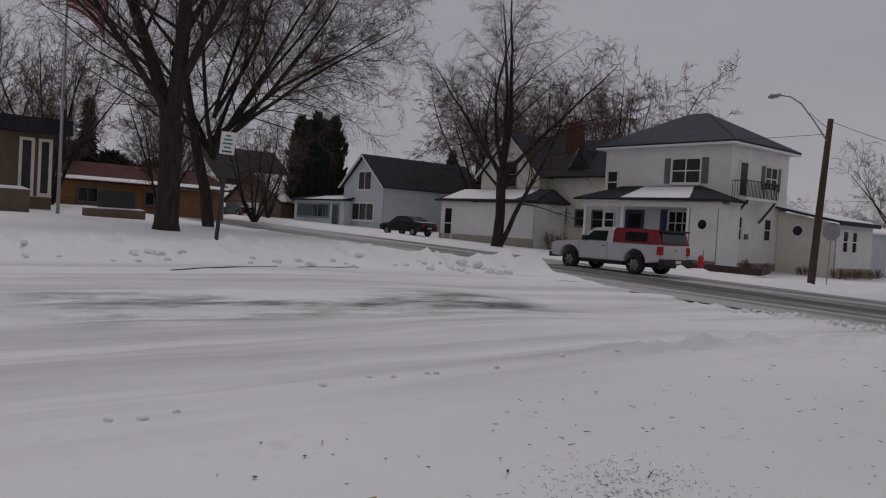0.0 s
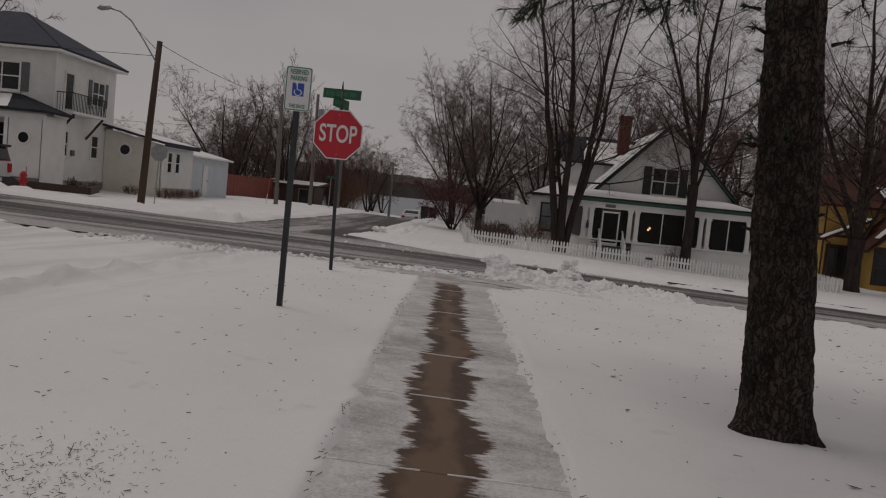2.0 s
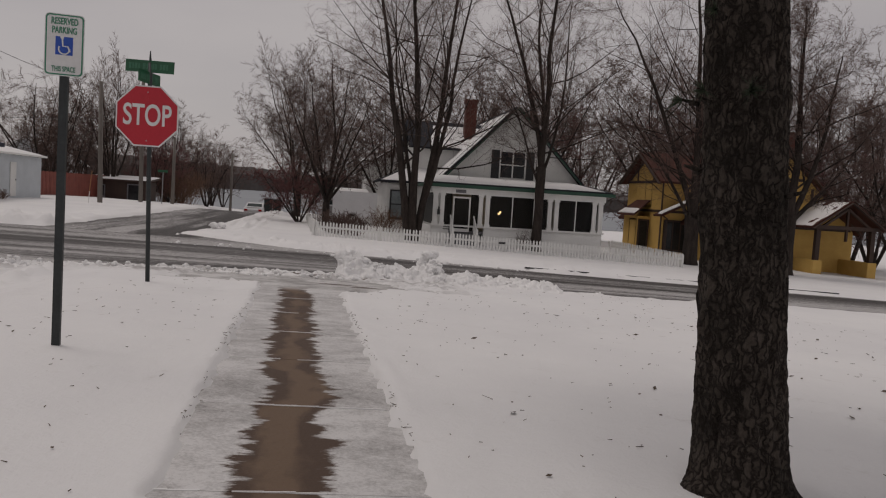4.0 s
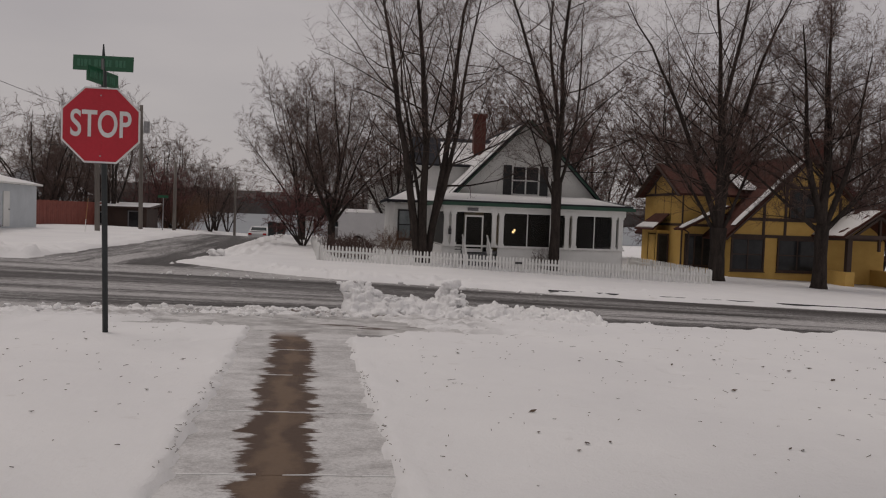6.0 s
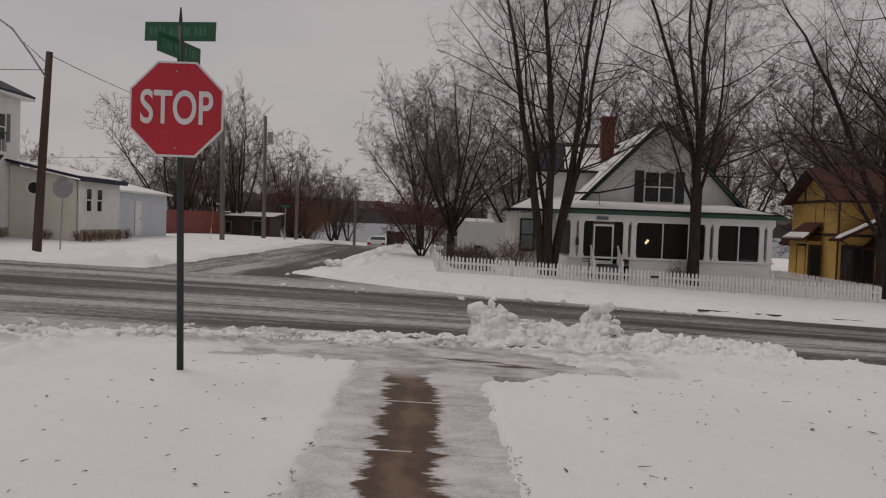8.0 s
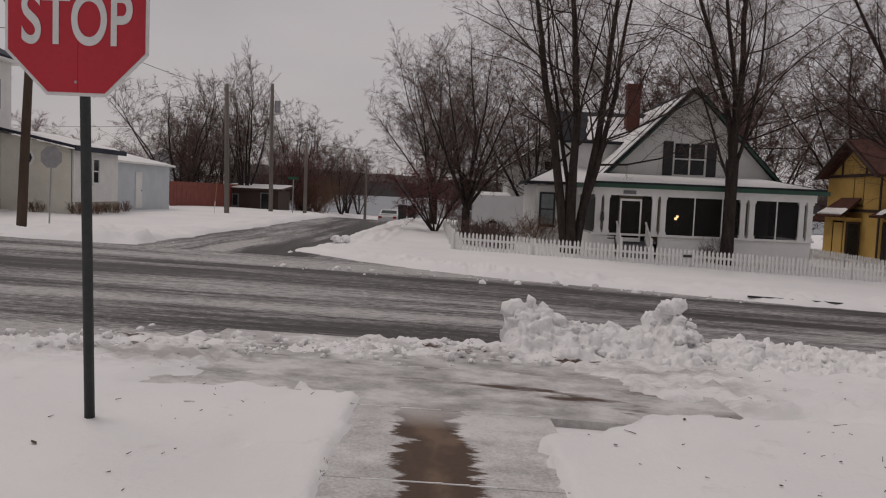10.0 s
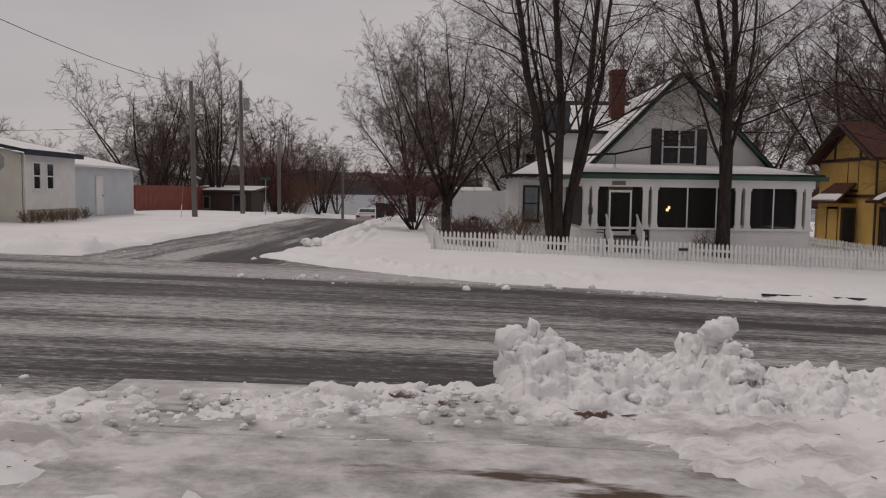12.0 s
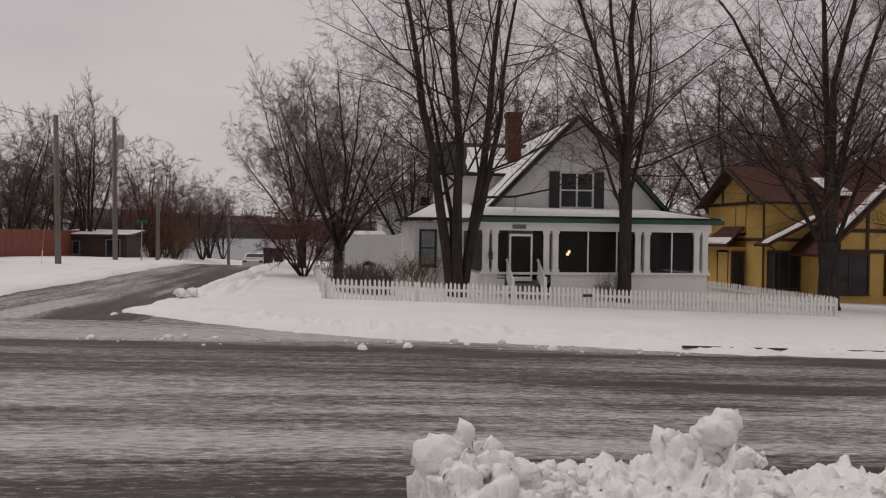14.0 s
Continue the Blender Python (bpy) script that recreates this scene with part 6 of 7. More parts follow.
def utility_pole(x, y, h, lean=0.0, can=False):
    s = thing("utility_pole", "grey weathered wooden utility pole standing in snow", "utility pole", x, y, land(x, y), group="utility poles")
    Solid().tube([(0, 0, -0.4), (lean, 0, h)], [0.15, 0.11], 12).make("pole", GREYPOLE, s, smooth=True)
    if can:
        Solid().tube([(0.28, 0, h - 1.9), (0.28, 0, h - 1.1)], 0.2, 12).make("transformer", STEEL, s)
        Solid().box(0.05, 0.3, -0.04, 0.04, h - 1.5, h - 1.4).make("bracket", STEEL, s)


def wire(pts, r=0.012):
    s = Solid()
    for p, q in zip(pts, pts[1:]):
        p, q = Vector(p), Vector(q)
        sag = (q - p).length * 0.015
        s.tube([p.lerp(q, i / 10) - Vector((0, 0, sag * 4 * (i / 10) * (1 - i / 10))) for i in range(11)], r, 4)
    tagged(s.make("overhead_wire", BLACK), "thin black overhead wire slung between poles", "wire")


stop_sign()
parking_sign()
lawn_sign()
back_sign()
street_light()
utility_pole(-14.0, 51.3, 7.3, -0.15)
utility_pole(-13.5, 59.3, 8.5, -0.1, True)
utility_pole(-13.0, 68, 5.5)
utility_pole(-10.8, 88, 6.5)
utility_pole(-3.8, 96, 5.5)
wire([(-13.65, 30.8, 6.2), (-14.15, 51.3, 6.7), (-13.6, 59.3, 7.9), (-13, 68, 5.2), (-10.8, 88, 5.2)])
wire([(-13.65, 30.8, 5.7), (-45, 40, 8.5)])
wire([(-13.6, 59.3, 4.6), (-3, 68, 4.3), (8, 75, 4.2)])
wire([(-14.1, 51.3, 4.8), (-40, 62, 5.2)])


# ---- vehicles ----
PAINTW = surface("white_car_paint", (0.62, 0.62, 0.63), (0.70, 0.70, 0.71), 0.25, 1, 12, 0.02)
PAINTD = surface("dark_green_paint", (0.006, 0.012, 0.012), (0.012, 0.02, 0.02), 0.25, 1, 12, 0.02)
PAINTG = surface("silver_paint", (0.22, 0.21, 0.21), (0.32, 0.31, 0.31), 0.3, 1, 12, 0.02)
RUBBER = surface("tyre_rubber", (0.012, 0.012, 0.012), (0.025, 0.025, 0.025), 0.85, 8, 40, 0.3)
CAPRED = surface("red_cap_paint", (0.22, 0.008, 0.02), (0.28, 0.012, 0.03), 0.35, 1, 12, 0.02)
CARGLASS = surface("car_glass", (0.012, 0.022, 0.022), (0.02, 0.035, 0.034), 0.06, 1, 5, 0)
TAIL = surface("tail_lens", (0.4, 0.01, 0.01), (0.5, 0.015, 0.015), 0.2, 5, 30, 0)


def wheel(parent, x, y, r, w, side):
    t = Solid()
    n = 24
    prof = [(0.62 * r, -w / 2), (0.94 * r, -w / 2), (r, -w * 0.36), (r, w * 0.36), (0.94 * r, w / 2), (0.62 * r, w / 2)]
    v, f = [], []
    for i in range(n):
        a = 2 * math.pi * i / n
        v += [(x + p * math.cos(a), y + q, r + p * math.sin(a)) for p, q in prof]
    k = len(prof)
    for i in range(n):
        for j in range(k):
            f.append((i * k + j, i * k + (j + 1) % k, ((i + 1) % n) * k + (j + 1) % k, ((i + 1) % n) * k + j))
    tyre = t.add(v, f).make("wheel", RUBBER, parent, smooth=True)
    d = Solid()
    for i in range(6):
        a = i * math.pi / 3
        ca, sa = math.cos(a), math.sin(a)
        d.beam((x + 0.1 * r * ca, y + side * w * 0.40, r + 0.1 * r * sa), (x + 0.6 * r * ca, y + side * w * 0.36, r + 0.6 * r * sa), 0.05, 0.11 * r / 0.3, (0, 1, 0))
    d.tube([(x, y + side * w * 0.2, r), (x, y + side * w * 0.44, r)], 0.16 * r / 0.4 * 1.2, 14)
    d.tube([(x, y - side * w * 0.2, r), (x, y + side * w * 0.22, r)], 0.60 * r, 20)
    d.make("rim", STEEL, tyre)


def body_with_arches(poly_top, x_wheels, r_arch, z_sill, y0, y1):
    """A side outline with wheel arches cut from its lower edge; poly_top runs from the front foot over the top to the rear foot."""
    low = []
    for xw in sorted(x_wheels, reverse=True):
        low.append([(xw + r_arch * math.cos(a), z_sill + max(0.0, r_arch * math.sin(a) * 1.05)) for a in np.linspace(0, math.pi, 11)])
    poly = list(poly_top)
    for arc in low:
        poly += arc
    return poly


def extrude_shaped(poly, half, tumble, z_belt, material, name, parent):
    """The outline pushed to both sides, leaning in above the belt line."""
    k = len(poly)
    bm = bmesh.new()
    rows = []
    for s in (-1, 1):
        rows.append([bm.verts.new((x, s * (half - max(0, z - z_belt) * tumble), z)) for x, z in poly])
    bm.faces.new(rows[0])
    bm.faces.new(list(reversed(rows[1])))
    for i in range(k):
        bm.faces.new((rows[0][i], rows[0][(i + 1) % k], rows[1][(i + 1) % k], rows[1][i]))
    bmesh.ops.recalc_face_normals(bm, faces=bm.faces)
    side = [e for e in bm.edges if len(e.link_faces) == 2 and any(len(f.verts) > 6 for f in e.link_faces)]
    bmesh.ops.bevel(bm, geom=side, offset=0.035, segments=2, affect="EDGES", clamp_overlap=True)
    bmesh.ops.triangulate(bm, faces=[f for f in bm.faces if len(f.verts) > 4])
    me = bpy.data.meshes.new(name)
    bm.to_mesh(me)
    bm.free()
    me.materials.append(material)
    ob = new(name, me)
    ob.parent = parent
    return ob


def pickup():
    x, y = -18.85, 24.85
    t = thing("pickup_truck", "white pickup truck with red and black bed cap", "pickup truck", x, y, land(x, y) - 0.06)
    W = 0.98
    top = [(-2.72, 0.55), (-2.78, 0.7), (-2.76, 1.05), (-2.6, 1.16), (-1.35, 1.24), (-0.95, 1.26), (2.78, 1.26), (2.8, 0.6)]
    extrude_shaped(body_with_arches(top, (-1.72, 1.62), 0.52, 0.5, 0, 0), W, 0.0, 1.3, PAINTW, "body", t)
    cab = extrude_shaped([(-1.3, 1.2), (-0.62, 1.78), (-0.45, 1.86), (0.35, 1.88), (0.48, 1.8), (0.5, 1.2)], W - 0.03, 0.22, 1.25, PAINTW, "cab", t)
    for s in (-1, 1):
        yy = s * (W - 0.03 - 0.22 * 0.30) + s * 0.006
        gl = Solid().add([(-1.02, s * (W - 0.02), 1.3), (0.2, s * (W - 0.02), 1.3), (0.2, s * (W - 0.14), 1.74), (-0.55, s * (W - 0.14), 1.74)], [(0, 1, 2, 3)])
        gl.add([(-1.02, s * (W - 0.09), 1.3), (0.2, s * (W - 0.09), 1.3), (0.2, s * (W - 0.2), 1.74), (-0.55, s * (W - 0.2), 1.74)], [(3, 2, 1, 0)])
        gl.make("side_window", CARGLASS, cab)
        Solid().box(0.02, 0.2, s * W - 0.02, s * W + 0.03, 1.08, 1.12).make("door_handle", BLACK, cab)
        m = Solid().box(-0.98, -0.78, s * (W + 0.05) - 0.07, s * (W + 0.05) + 0.07, 1.28, 1.5).make("mirror", BLACK, cab)
        Solid().box(0.27, 0.285, s * W - 0.004, s * W + 0.003, 0.55, 1.25).box(-1.2, -1.185, s * W - 0.004, s * W + 0.003, 0.6, 1.22).make("door_gap", BLACK, cab)
        Solid().box(2.66, 2.815, s * 0.88 - 0.11, s * 0.88 + 0.11, 0.86, 1.2).make("tail_light", TAIL, t)
        Solid().box(-2.8, -2.6, s * 0.78 - 0.15, s * 0.78 + 0.15, 0.88, 1.1).make("headlight", SIGNWHITE, t)
        Solid().box(-1.15, 1.05, s * (W - 0.07) - 0.05, s * (W - 0.07) + 0.05, 0.42, 0.5).make("sill", BLACK, t)
        for xw in (-1.72, 1.62):
            wheel(t, xw, s * (W - 0.14), 0.4, 0.26, s)
    Solid().add([(-1.27, -W + 0.12, 1.28), (-1.27, W - 0.12, 1.28), (-0.63, W - 0.22, 1.8), (-0.63, -W + 0.22, 1.8)], [(0, 1, 2, 3)]).make("windscreen", CARGLASS, cab)
    cap = extrude_shaped([(0.53, 1.27), (0.56, 1.84), (0.7, 1.9), (2.6, 1.88), (2.78, 1.27)], W - 0.01, 0.12, 1.27, CAPRED, "bed_cap", t)
    for s in (-1, 1):
        Solid().box(1.15, 2.15, s * (W - 0.025) - 0.03, s * (W - 0.025) + 0.025, 1.36, 1.74).make("cap_window", GLASSD, cap)
    Solid().add([(2.80, -0.82, 1.34), (2.80, 0.82, 1.34), (2.66, 0.76, 1.82), (2.66, -0.76, 1.82)], [(0, 1, 2, 3)]).make("rear_window", CARGLASS, cap)
    Solid().box(2.62, 2.80, -0.9, 0.9, 1.8, 1.88).make("rear_frame", BLACK, cap)
    b = Solid().box(2.78, 2.98, -0.97, 0.97, 0.5, 0.7).make("rear_bumper", BLACK, t)
    Solid().box(2.982, 2.99, -0.18, 0.18, 0.53, 0.67).make("bar", SIGNWHITE, b)
    Solid().box(2.81, 2.825, -0.05, 0.05, 1.05, 1.1).make("badge", BLACK, t)
    Solid().box(-2.88, -2.7, -0.96, 0.96, 0.45, 0.68).make("front_bumper", BLACK, t)
    Solid().box(-2.79, -2.74, -0.6, 0.6, 0.7, 1.08).make("grille", BLACK, t)
    Solid().box(-2.4, 2.5, -0.6, 0.6, 0.32, 0.52).make("chassis", BLACK, t)
    Solid().tube([(2.2, 0, 1.9), (2.2, 0, 1.97)], 0.03, 8).make("roof_knob", BLACK, cap)
    t.scale = (0.95, 0.95, 0.9)


def car(name, label, x, y, turn, paint, van=False, snowy=False):
    t = thing(name, label, "car", x, y, land(x, y) - 0.04, turn)
    W = 0.88
    if van:
        W = 0.98
        top = [(-2.6, 0.4), (-2.65, 0.9), (-2.3, 1.15), (-1.6, 1.9), (-1.3, 2.1), (2.5, 2.1), (2.62, 1.9), (2.62, 0.4)]
    else:
        top = [(-2.2, 0.38), (-2.28, 0.6), (-2.15, 0.78), (-1.2, 0.92), (-0.55, 1.38), (0.0, 1.44), (0.75, 1.4), (1.45, 1.0), (2.1, 0.96), (2.22, 0.8), (2.25, 0.4)]
    extrude_shaped(body_with_arches(top, (-1.4, 1.35), 0.38, 0.3, 0, 0), W, 0.25, 0.95, paint, "body", t)
    for s in (-1, 1):
        if van:
            p = [(-2.0, 1.25), (-1.0, 1.25), (-1.0, 1.9), (-1.45, 1.9)]
        else:
            p = [(-1.0, 0.97), (1.2, 1.02), (0.7, 1.33), (-0.5, 1.33)]
        Solid().add([(a, s * (W + 0.012 - 0.25 * max(0, z - 0.95)), z) for a, z in p] + [(a, s * (W - 0.05 - 0.25 * max(0, z - 0.95)), z) for a, z in p], [(0, 1, 2, 3), (7, 6, 5, 4)]).make("side_window", CARGLASS, t)
        Solid().box(2.1, 2.27, s * 0.66 - 0.15, s * 0.66 + 0.15, 0.66, 0.84).make("tail_light", TAIL, t)
        Solid().box(-2.26, -2.05, s * 0.62 - 0.15, s * 0.62 + 0.15, 0.58, 0.72).make("headlight", SIGNWHITE, t)
        for xw in (-1.4, 1.35):
            wheel(t, xw, s * (W - 0.12), 0.31, 0.2, s)
    if not van:
        Solid().add([(0.86, -0.66, 1.36), (0.86, 0.66, 1.36), (1.43, 0.74, 1.03), (1.43, -0.74, 1.03)], [(0, 1, 2, 3)]).make("rear_window", CARGLASS, t)
        Solid().add([(-0.62, -0.66, 1.36), (-0.62, 0.66, 1.36), (-1.18, 0.74, 0.96), (-1.18, -0.74, 0.96)], [(0, 1, 2, 3)]).make("windscreen", CARGLASS, t)
        Solid().box(2.24, 2.262, -0.2, 0.2, 0.55, 0.66).make("bar", SIGNWHITE, t)
    if snowy:
        for c in ([(-2.0, -0.7, 0.86), (-1.2, -0.7, 0.96), (-1.2, 0.7, 0.96), (-2.0, 0.7, 0.86)], [(1.4, -0.7, 1.03), (2.1, -0.7, 1.0), (2.1, 0.7, 1.0), (1.4, 0.7, 1.03)]):
            s = Solid().add([(a, b, z + 0.03) for a, b, z in c] + [(a, b, z) for a, b, z in c], [(0, 1, 2, 3), (7, 6, 5, 4), (0, 4, 5, 1), (1, 5, 6, 2), (2, 6, 7, 3), (3, 7, 4, 0)])
            s.make("snow_cover", SNOW, t, "thin crust of snow")


pickup()
car("sedan", "dark green sedan with crusts of snow beside a house", -46.2, 34.8, 8, PAINTD, False, True)
car("sedan", "white sedan parked at the end of the side street", -7.3, 79.5, -92, PAINTW, False, True)
car("van", "white work van parked behind the fence", 2.6, 53.0, 180, PAINTW, True)
car("sedan", "dusty silver car parked behind the fence", 0.2, 56.0, -90, PAINTG, False, True)
car("sedan", "dark car parked before the brown garage", -80.5, 36.5, 10, PAINTD, False, True)


# ---- yard things ----
def fence_run(name, label, start, end, z_of, step=0.132, height=0.86):
    s = fixed(name, label, "fence", start[0], start[1], z_of(*start))
    a, b = Vector(start), Vector(end)
    length = (b - a).length
    d = (b - a).normalized()
    n = Vector((d.y, -d.x))
    for zz in (0.2, 0.62):
        p, q = a + n * -0.03, b + n * -0.03
        k = max(1, int(length / 2.4))
        for i in range(k):
            u, v2 = p.lerp(q, i / k), p.lerp(q, (i + 1) / k)
            Solid().beam((u.x, u.y, z_of(u.x, u.y) + zz), (v2.x, v2.y, z_of(v2.x, v2.y) + zz), 0.04, 0.08).make("rail", WHITE, s)
    k = max(1, int(length / 2.4))
    for i in range(k + 1):
        p = a.lerp(b, i / k) - n * 0.08
        z = z_of(p.x, p.y)
        Solid().box(p.x - 0.045, p.x + 0.045, p.y - 0.045, p.y + 0.045, z - 0.3, z + 0.82).make("post", WHITE, s)
    w, t = 0.036, 0.01
    prof = [(-w, -0.25), (w, -0.25), (w, height - 0.06), (0, height), (-w, height - 0.06)]
    me = Solid().prism(prof, -t, t)
    first = me.make("picket", WHITE)
    count = int(length / step)
    ang = math.degrees(math.atan2(d.y, d.x))
    o = Vector(ORIGIN[s.name])
    rng = random.Random(int(length * 10))
    for i in range(count):
        p = a + d * (i * step + 0.04)
        ob = first if i == 0 else new("picket", first.data)
        ob.parent = s
        ob.matrix_basis = pose(p.x - o.x, p.y - o.y, z_of(p.x, p.y) - o.z + rng.uniform(-0.012, 0.012), rng.uniform(-1, 1), rng.uniform(-1, 1), ang + rng.uniform(-2, 2))
    return s


def fence_level(x, y):
    return 0.016 - 0.0325 * (x + 0.7) - 0.86 if y < 36 else 0.016 - 0.86 - (y - 34) * 0.012


front = fence_run("picket_fence", "white wooden picket fence half buried in snow", (-0.72, 33.95), (15.1, 33.45), fence_level)
for x in (7.05, 9.1):
    for zz in (0.12, 0.58):
        Solid().box(x - 0.14, x + 0.14, 33.66, 33.70, fence_level(x, 34) + zz, fence_level(x, 34) + zz + 0.08).make("hinge", BLACK, front)
fence_run("picket_fence", "white picket fence running back from the corner", (-0.78, 34.05), (-1.5, 50.5), fence_level)
fence_run("picket_fence", "white picket fence between two front yards", (15.15, 33.6), (15.4, 43.0), lambda x, y: -1.35 - 0.0 * y)
fence_run("picket_fence", "white picket fence across the back of the yard", (-1.3, 47.0), (2.4, 47.0), lambda x, y: -0.95)

BIN = surface("black_bin", (0.008, 0.014, 0.014), (0.018, 0.026, 0.026), 0.5, 3, 30, 0.1)
for i, (x, y) in enumerate(((-4.75, 61.3), (-4.15, 61.8))):
    b = thing("wheelie_bin", "black plastic wheeled bin with closed lid in the snow", "bin", x, y, land(x, y) + 0.05, 10 * i, "wheeled bins")
    Solid().prism([(-0.26, 0.05), (0.26, 0.05), (0.31, 0.98), (-0.31, 0.98)], -0.28, 0.3).make("body", BIN, b)
    lid = Solid().prism([(-0.33, 0.985), (0.33, 0.985), (0.30, 1.06), (-0.30, 1.06)], -0.32, 0.36).make("lid", BIN, b)
    Solid().tube([(-0.25, 0.4, 0.95), (0.25, 0.4, 0.95)], 0.02, 8).make("handle", BIN, b)
    for sx in (-0.24, 0.24):
        Solid().tube([(sx - 0.03, 0.28, 0.1), (sx + 0.03, 0.28, 0.1)], 0.11, 12).make("wheel", RUBBER, b)

h = thing("fire_hydrant", "red fire hydrant half sunk in roadside snow", "hydrant", -18.1, 29.6, land(-18.1, 29.6) - 0.05)
Solid().tube([(0, 0, 0), (0, 0, 0.1), (0, 0, 0.12), (0, 0, 0.62), (0, 0, 0.7), (0, 0, 0.82), (0, 0, 0.86)], [0.17, 0.17, 0.11, 0.11, 0.14, 0.09, 0.03], 14).make("barrel", RED, h, smooth=True)
for s in (-1, 1):
    Solid().tube([(0, 0, 0.5), (s * 0.19, 0, 0.5)], 0.06, 10).make("nozzle", RED, h)
Solid().tube([(0.1, 0, 0.6), (0.1, 0, 1.05)], 0.015, 6).make("marker", RED, h)

pl = fixed("timber_planter", "low dark timber planter edged with snow", "planter", -21, 36.0, 0)
Solid().beam((-23.6, 34.7, -0.02), (-18.9, 36.2, -0.12), 0.15, 0.34).make("timber", BROWN, pl)
Solid().beam((-18.9, 36.2, -0.12), (-19.6, 38.4, -0.05), 0.15, 0.34).make("timber", BROWN, pl)
nearer(pl)

rf = fixed("red_fence", "long red painted board fence behind the shed", "fence", -19.4, 65, -0.3)
for i in range(70):
    y = 56.8 + i * 0.26
    Solid().box(-19.42 + 0.008 * (i % 3), -19.39 + 0.008 * (i % 3), y, y + 0.25, -0.5, 1.38 + 0.02 * ((i * 7) % 3)).make("board", REDFENCE, rf)
for i in range(60):
    x = -19.4 - i * 0.26
    Solid().box(x - 0.25, x, 59.4, 59.43, -0.5, 1.4).make("board", REDFENCE, rf) if i < 12 else None


# ---- far distance ----
def marker_stick():
    x, y = -14.15, 49.5
    m = thing("marker_stick", "thin orange roadside marker stick leaning in the snow", "marker", x, y, land(x, y))
    Solid().tube([(0, 0, -0.2), (0.05, 0, 0.7)], 0.022, 6).make("lower_rod", WHITE, m)
    Solid().tube([(0.05, 0, 0.7), (0.16, 0, 1.9)], 0.022, 6).make("upper_rod", ORANGEB, m)


def corner_post(x, y):
    p = thing("street_name_post", "small green street name blades on a grey post", "street sign", x, y, land(x, y))
    Solid().tube([(0, 0, -0.3), (0.02, 0, 2.3)], 0.035, 8).make("post", STEEL, p)
    Solid().box(-0.35, 0.35, -0.01, 0.01, 2.3, 2.48).make("name_blade", SIGNGREEN, p)


def back_houses():
    h = fixed("pale_back_house", "pale house with snowy roof behind the red fence", "house", -30, 86, -1.2)
    siding(h, Face("south", 84), [(-34, -1.6), (-26.5, -1.6), (-26.5, 2.3), (-30.25, 4.6), (-34, 2.3)], GREYBLUE, 0.25)
    Solid().box(-34, -26.5, 84.2, 91, -1.6, 2.3).make("wall", GREYBLUE, h)
    gable_roof(h, -34, -26.5, 84, 91, 2.3, 4.6, DARKROOF, 0.4, 0.14, WHITE, (-1, 1))
    for x in (-32.6, -29.2):
        window(h, Face("south", 84), x, x + 1.2, 0.4, 1.8, WHITE, 1, 2, 0.1)
    b = fixed("brown_shed", "low brown shed with a flat snow covered roof", "shed", -17.8, 70, -0.9)
    Solid().box(-20.4, -15.6, 70, 74, -1.3, 1.0).make("wall", BROWN, b)
    top = [(-20.8, 69.6, 1.0), (-15.2, 69.6, 1.0), (-15.2, 74.4, 1.35), (-20.8, 74.4, 1.35)]
    slab(b, top, 0.14, BROWN)
    snow_on(b, top, 6, 0.0, 0.14)
    window(b, Face("south", 70), -19.8, -18.9, -0.3, 0.6, GREYSH, 2, 1, 0.07)
    window(b, Face("south", 70), -17.0, -16.1, -1.1, 0.75, GREYSH, 1, 1, 0.07, name="door")


marker_stick()
corner_post(-12.3, 60.5)
back_houses()
far = fixed("far_white_house_lake", "white house with snowy roofs beside the drive", "house", 6, 62, -0.7)
Solid().prism([(2.5, -1), (9, -1), (9, 3.4), (5.75, 5.6), (2.5, 3.4)], 62, 70).make("wall", WHITE, far)
gable_roof(far, 2.5, 9, 62, 70, 3.4, 5.6, DARKROOF, 0.4, 0.14, WHITE, (-1,))
siding(far, Face("south", 58), [(0.3, -1.3), (2.3, -1.3), (2.3, 1.15), (0.3, 1.15)], WHITE, 0.16, name="porch_wall")
Solid().box(0.3, 2.3, 58.15, 62, -1.3, 1.15).make("porch", WHITE, far)
slab(far, [(-0.05, 57.6, 1.15), (2.6, 57.6, 1.15), (2.6, 62, 1.45), (-0.05, 62, 1.45)], 0.14, SNOW)
siding(far, Face("south", 56), [(2.45, -1.3), (5.2, -1.3), (5.2, 1.9), (2.45, 0.75)], WHITE, 0.16, name="shed_wall")
Solid().prism([(2.45, -1.3), (5.2, -1.3), (5.2, 1.9), (2.45, 0.75)], 56.15, 61.9).make("shed", WHITE, far)
slab(far, [(2.05, 55.6, 0.6), (5.4, 55.6, 2.0), (5.4, 61.9, 2.0), (2.05, 61.9, 0.6)], 0.14, SNOW)
window(far, Face("south", 56), 3.9, 4.7, -1.2, 0.7, GREYSH, 1, 1, 0.08, name="shed_door")
window(far, Face("south", 62), 5.0, 5.7, 2.6, 3.9, WHITE, 1, 2, 0.08)
window(far, Face("south", 58), 0.55, 2.05, -0.2, 0.85, WHITE, 4, 2, 0.06)
ICE = surface("lake_ice", (0.17, 0.19, 0.21), (0.23, 0.25, 0.27), 0.5, 0.01, 0.1, 0)
v = [(-600, 165, -3.6), (600, 165, -3.6), (600, 1060, -3.6), (-600, 1060, -3.6)]
tagged(mesh_ob("lake_water", v, [(0, 1, 2, 3)], ICE), "flat grey frozen lake at the end of the street", "water", kind="structure")
WOOD = surface("far_wood", (0.055, 0.048, 0.046), (0.10, 0.088, 0.085), 0.95, 0.05, 0.3, 0, stretch=(1, 1, 0.4))
v, f = [], []
N = 260
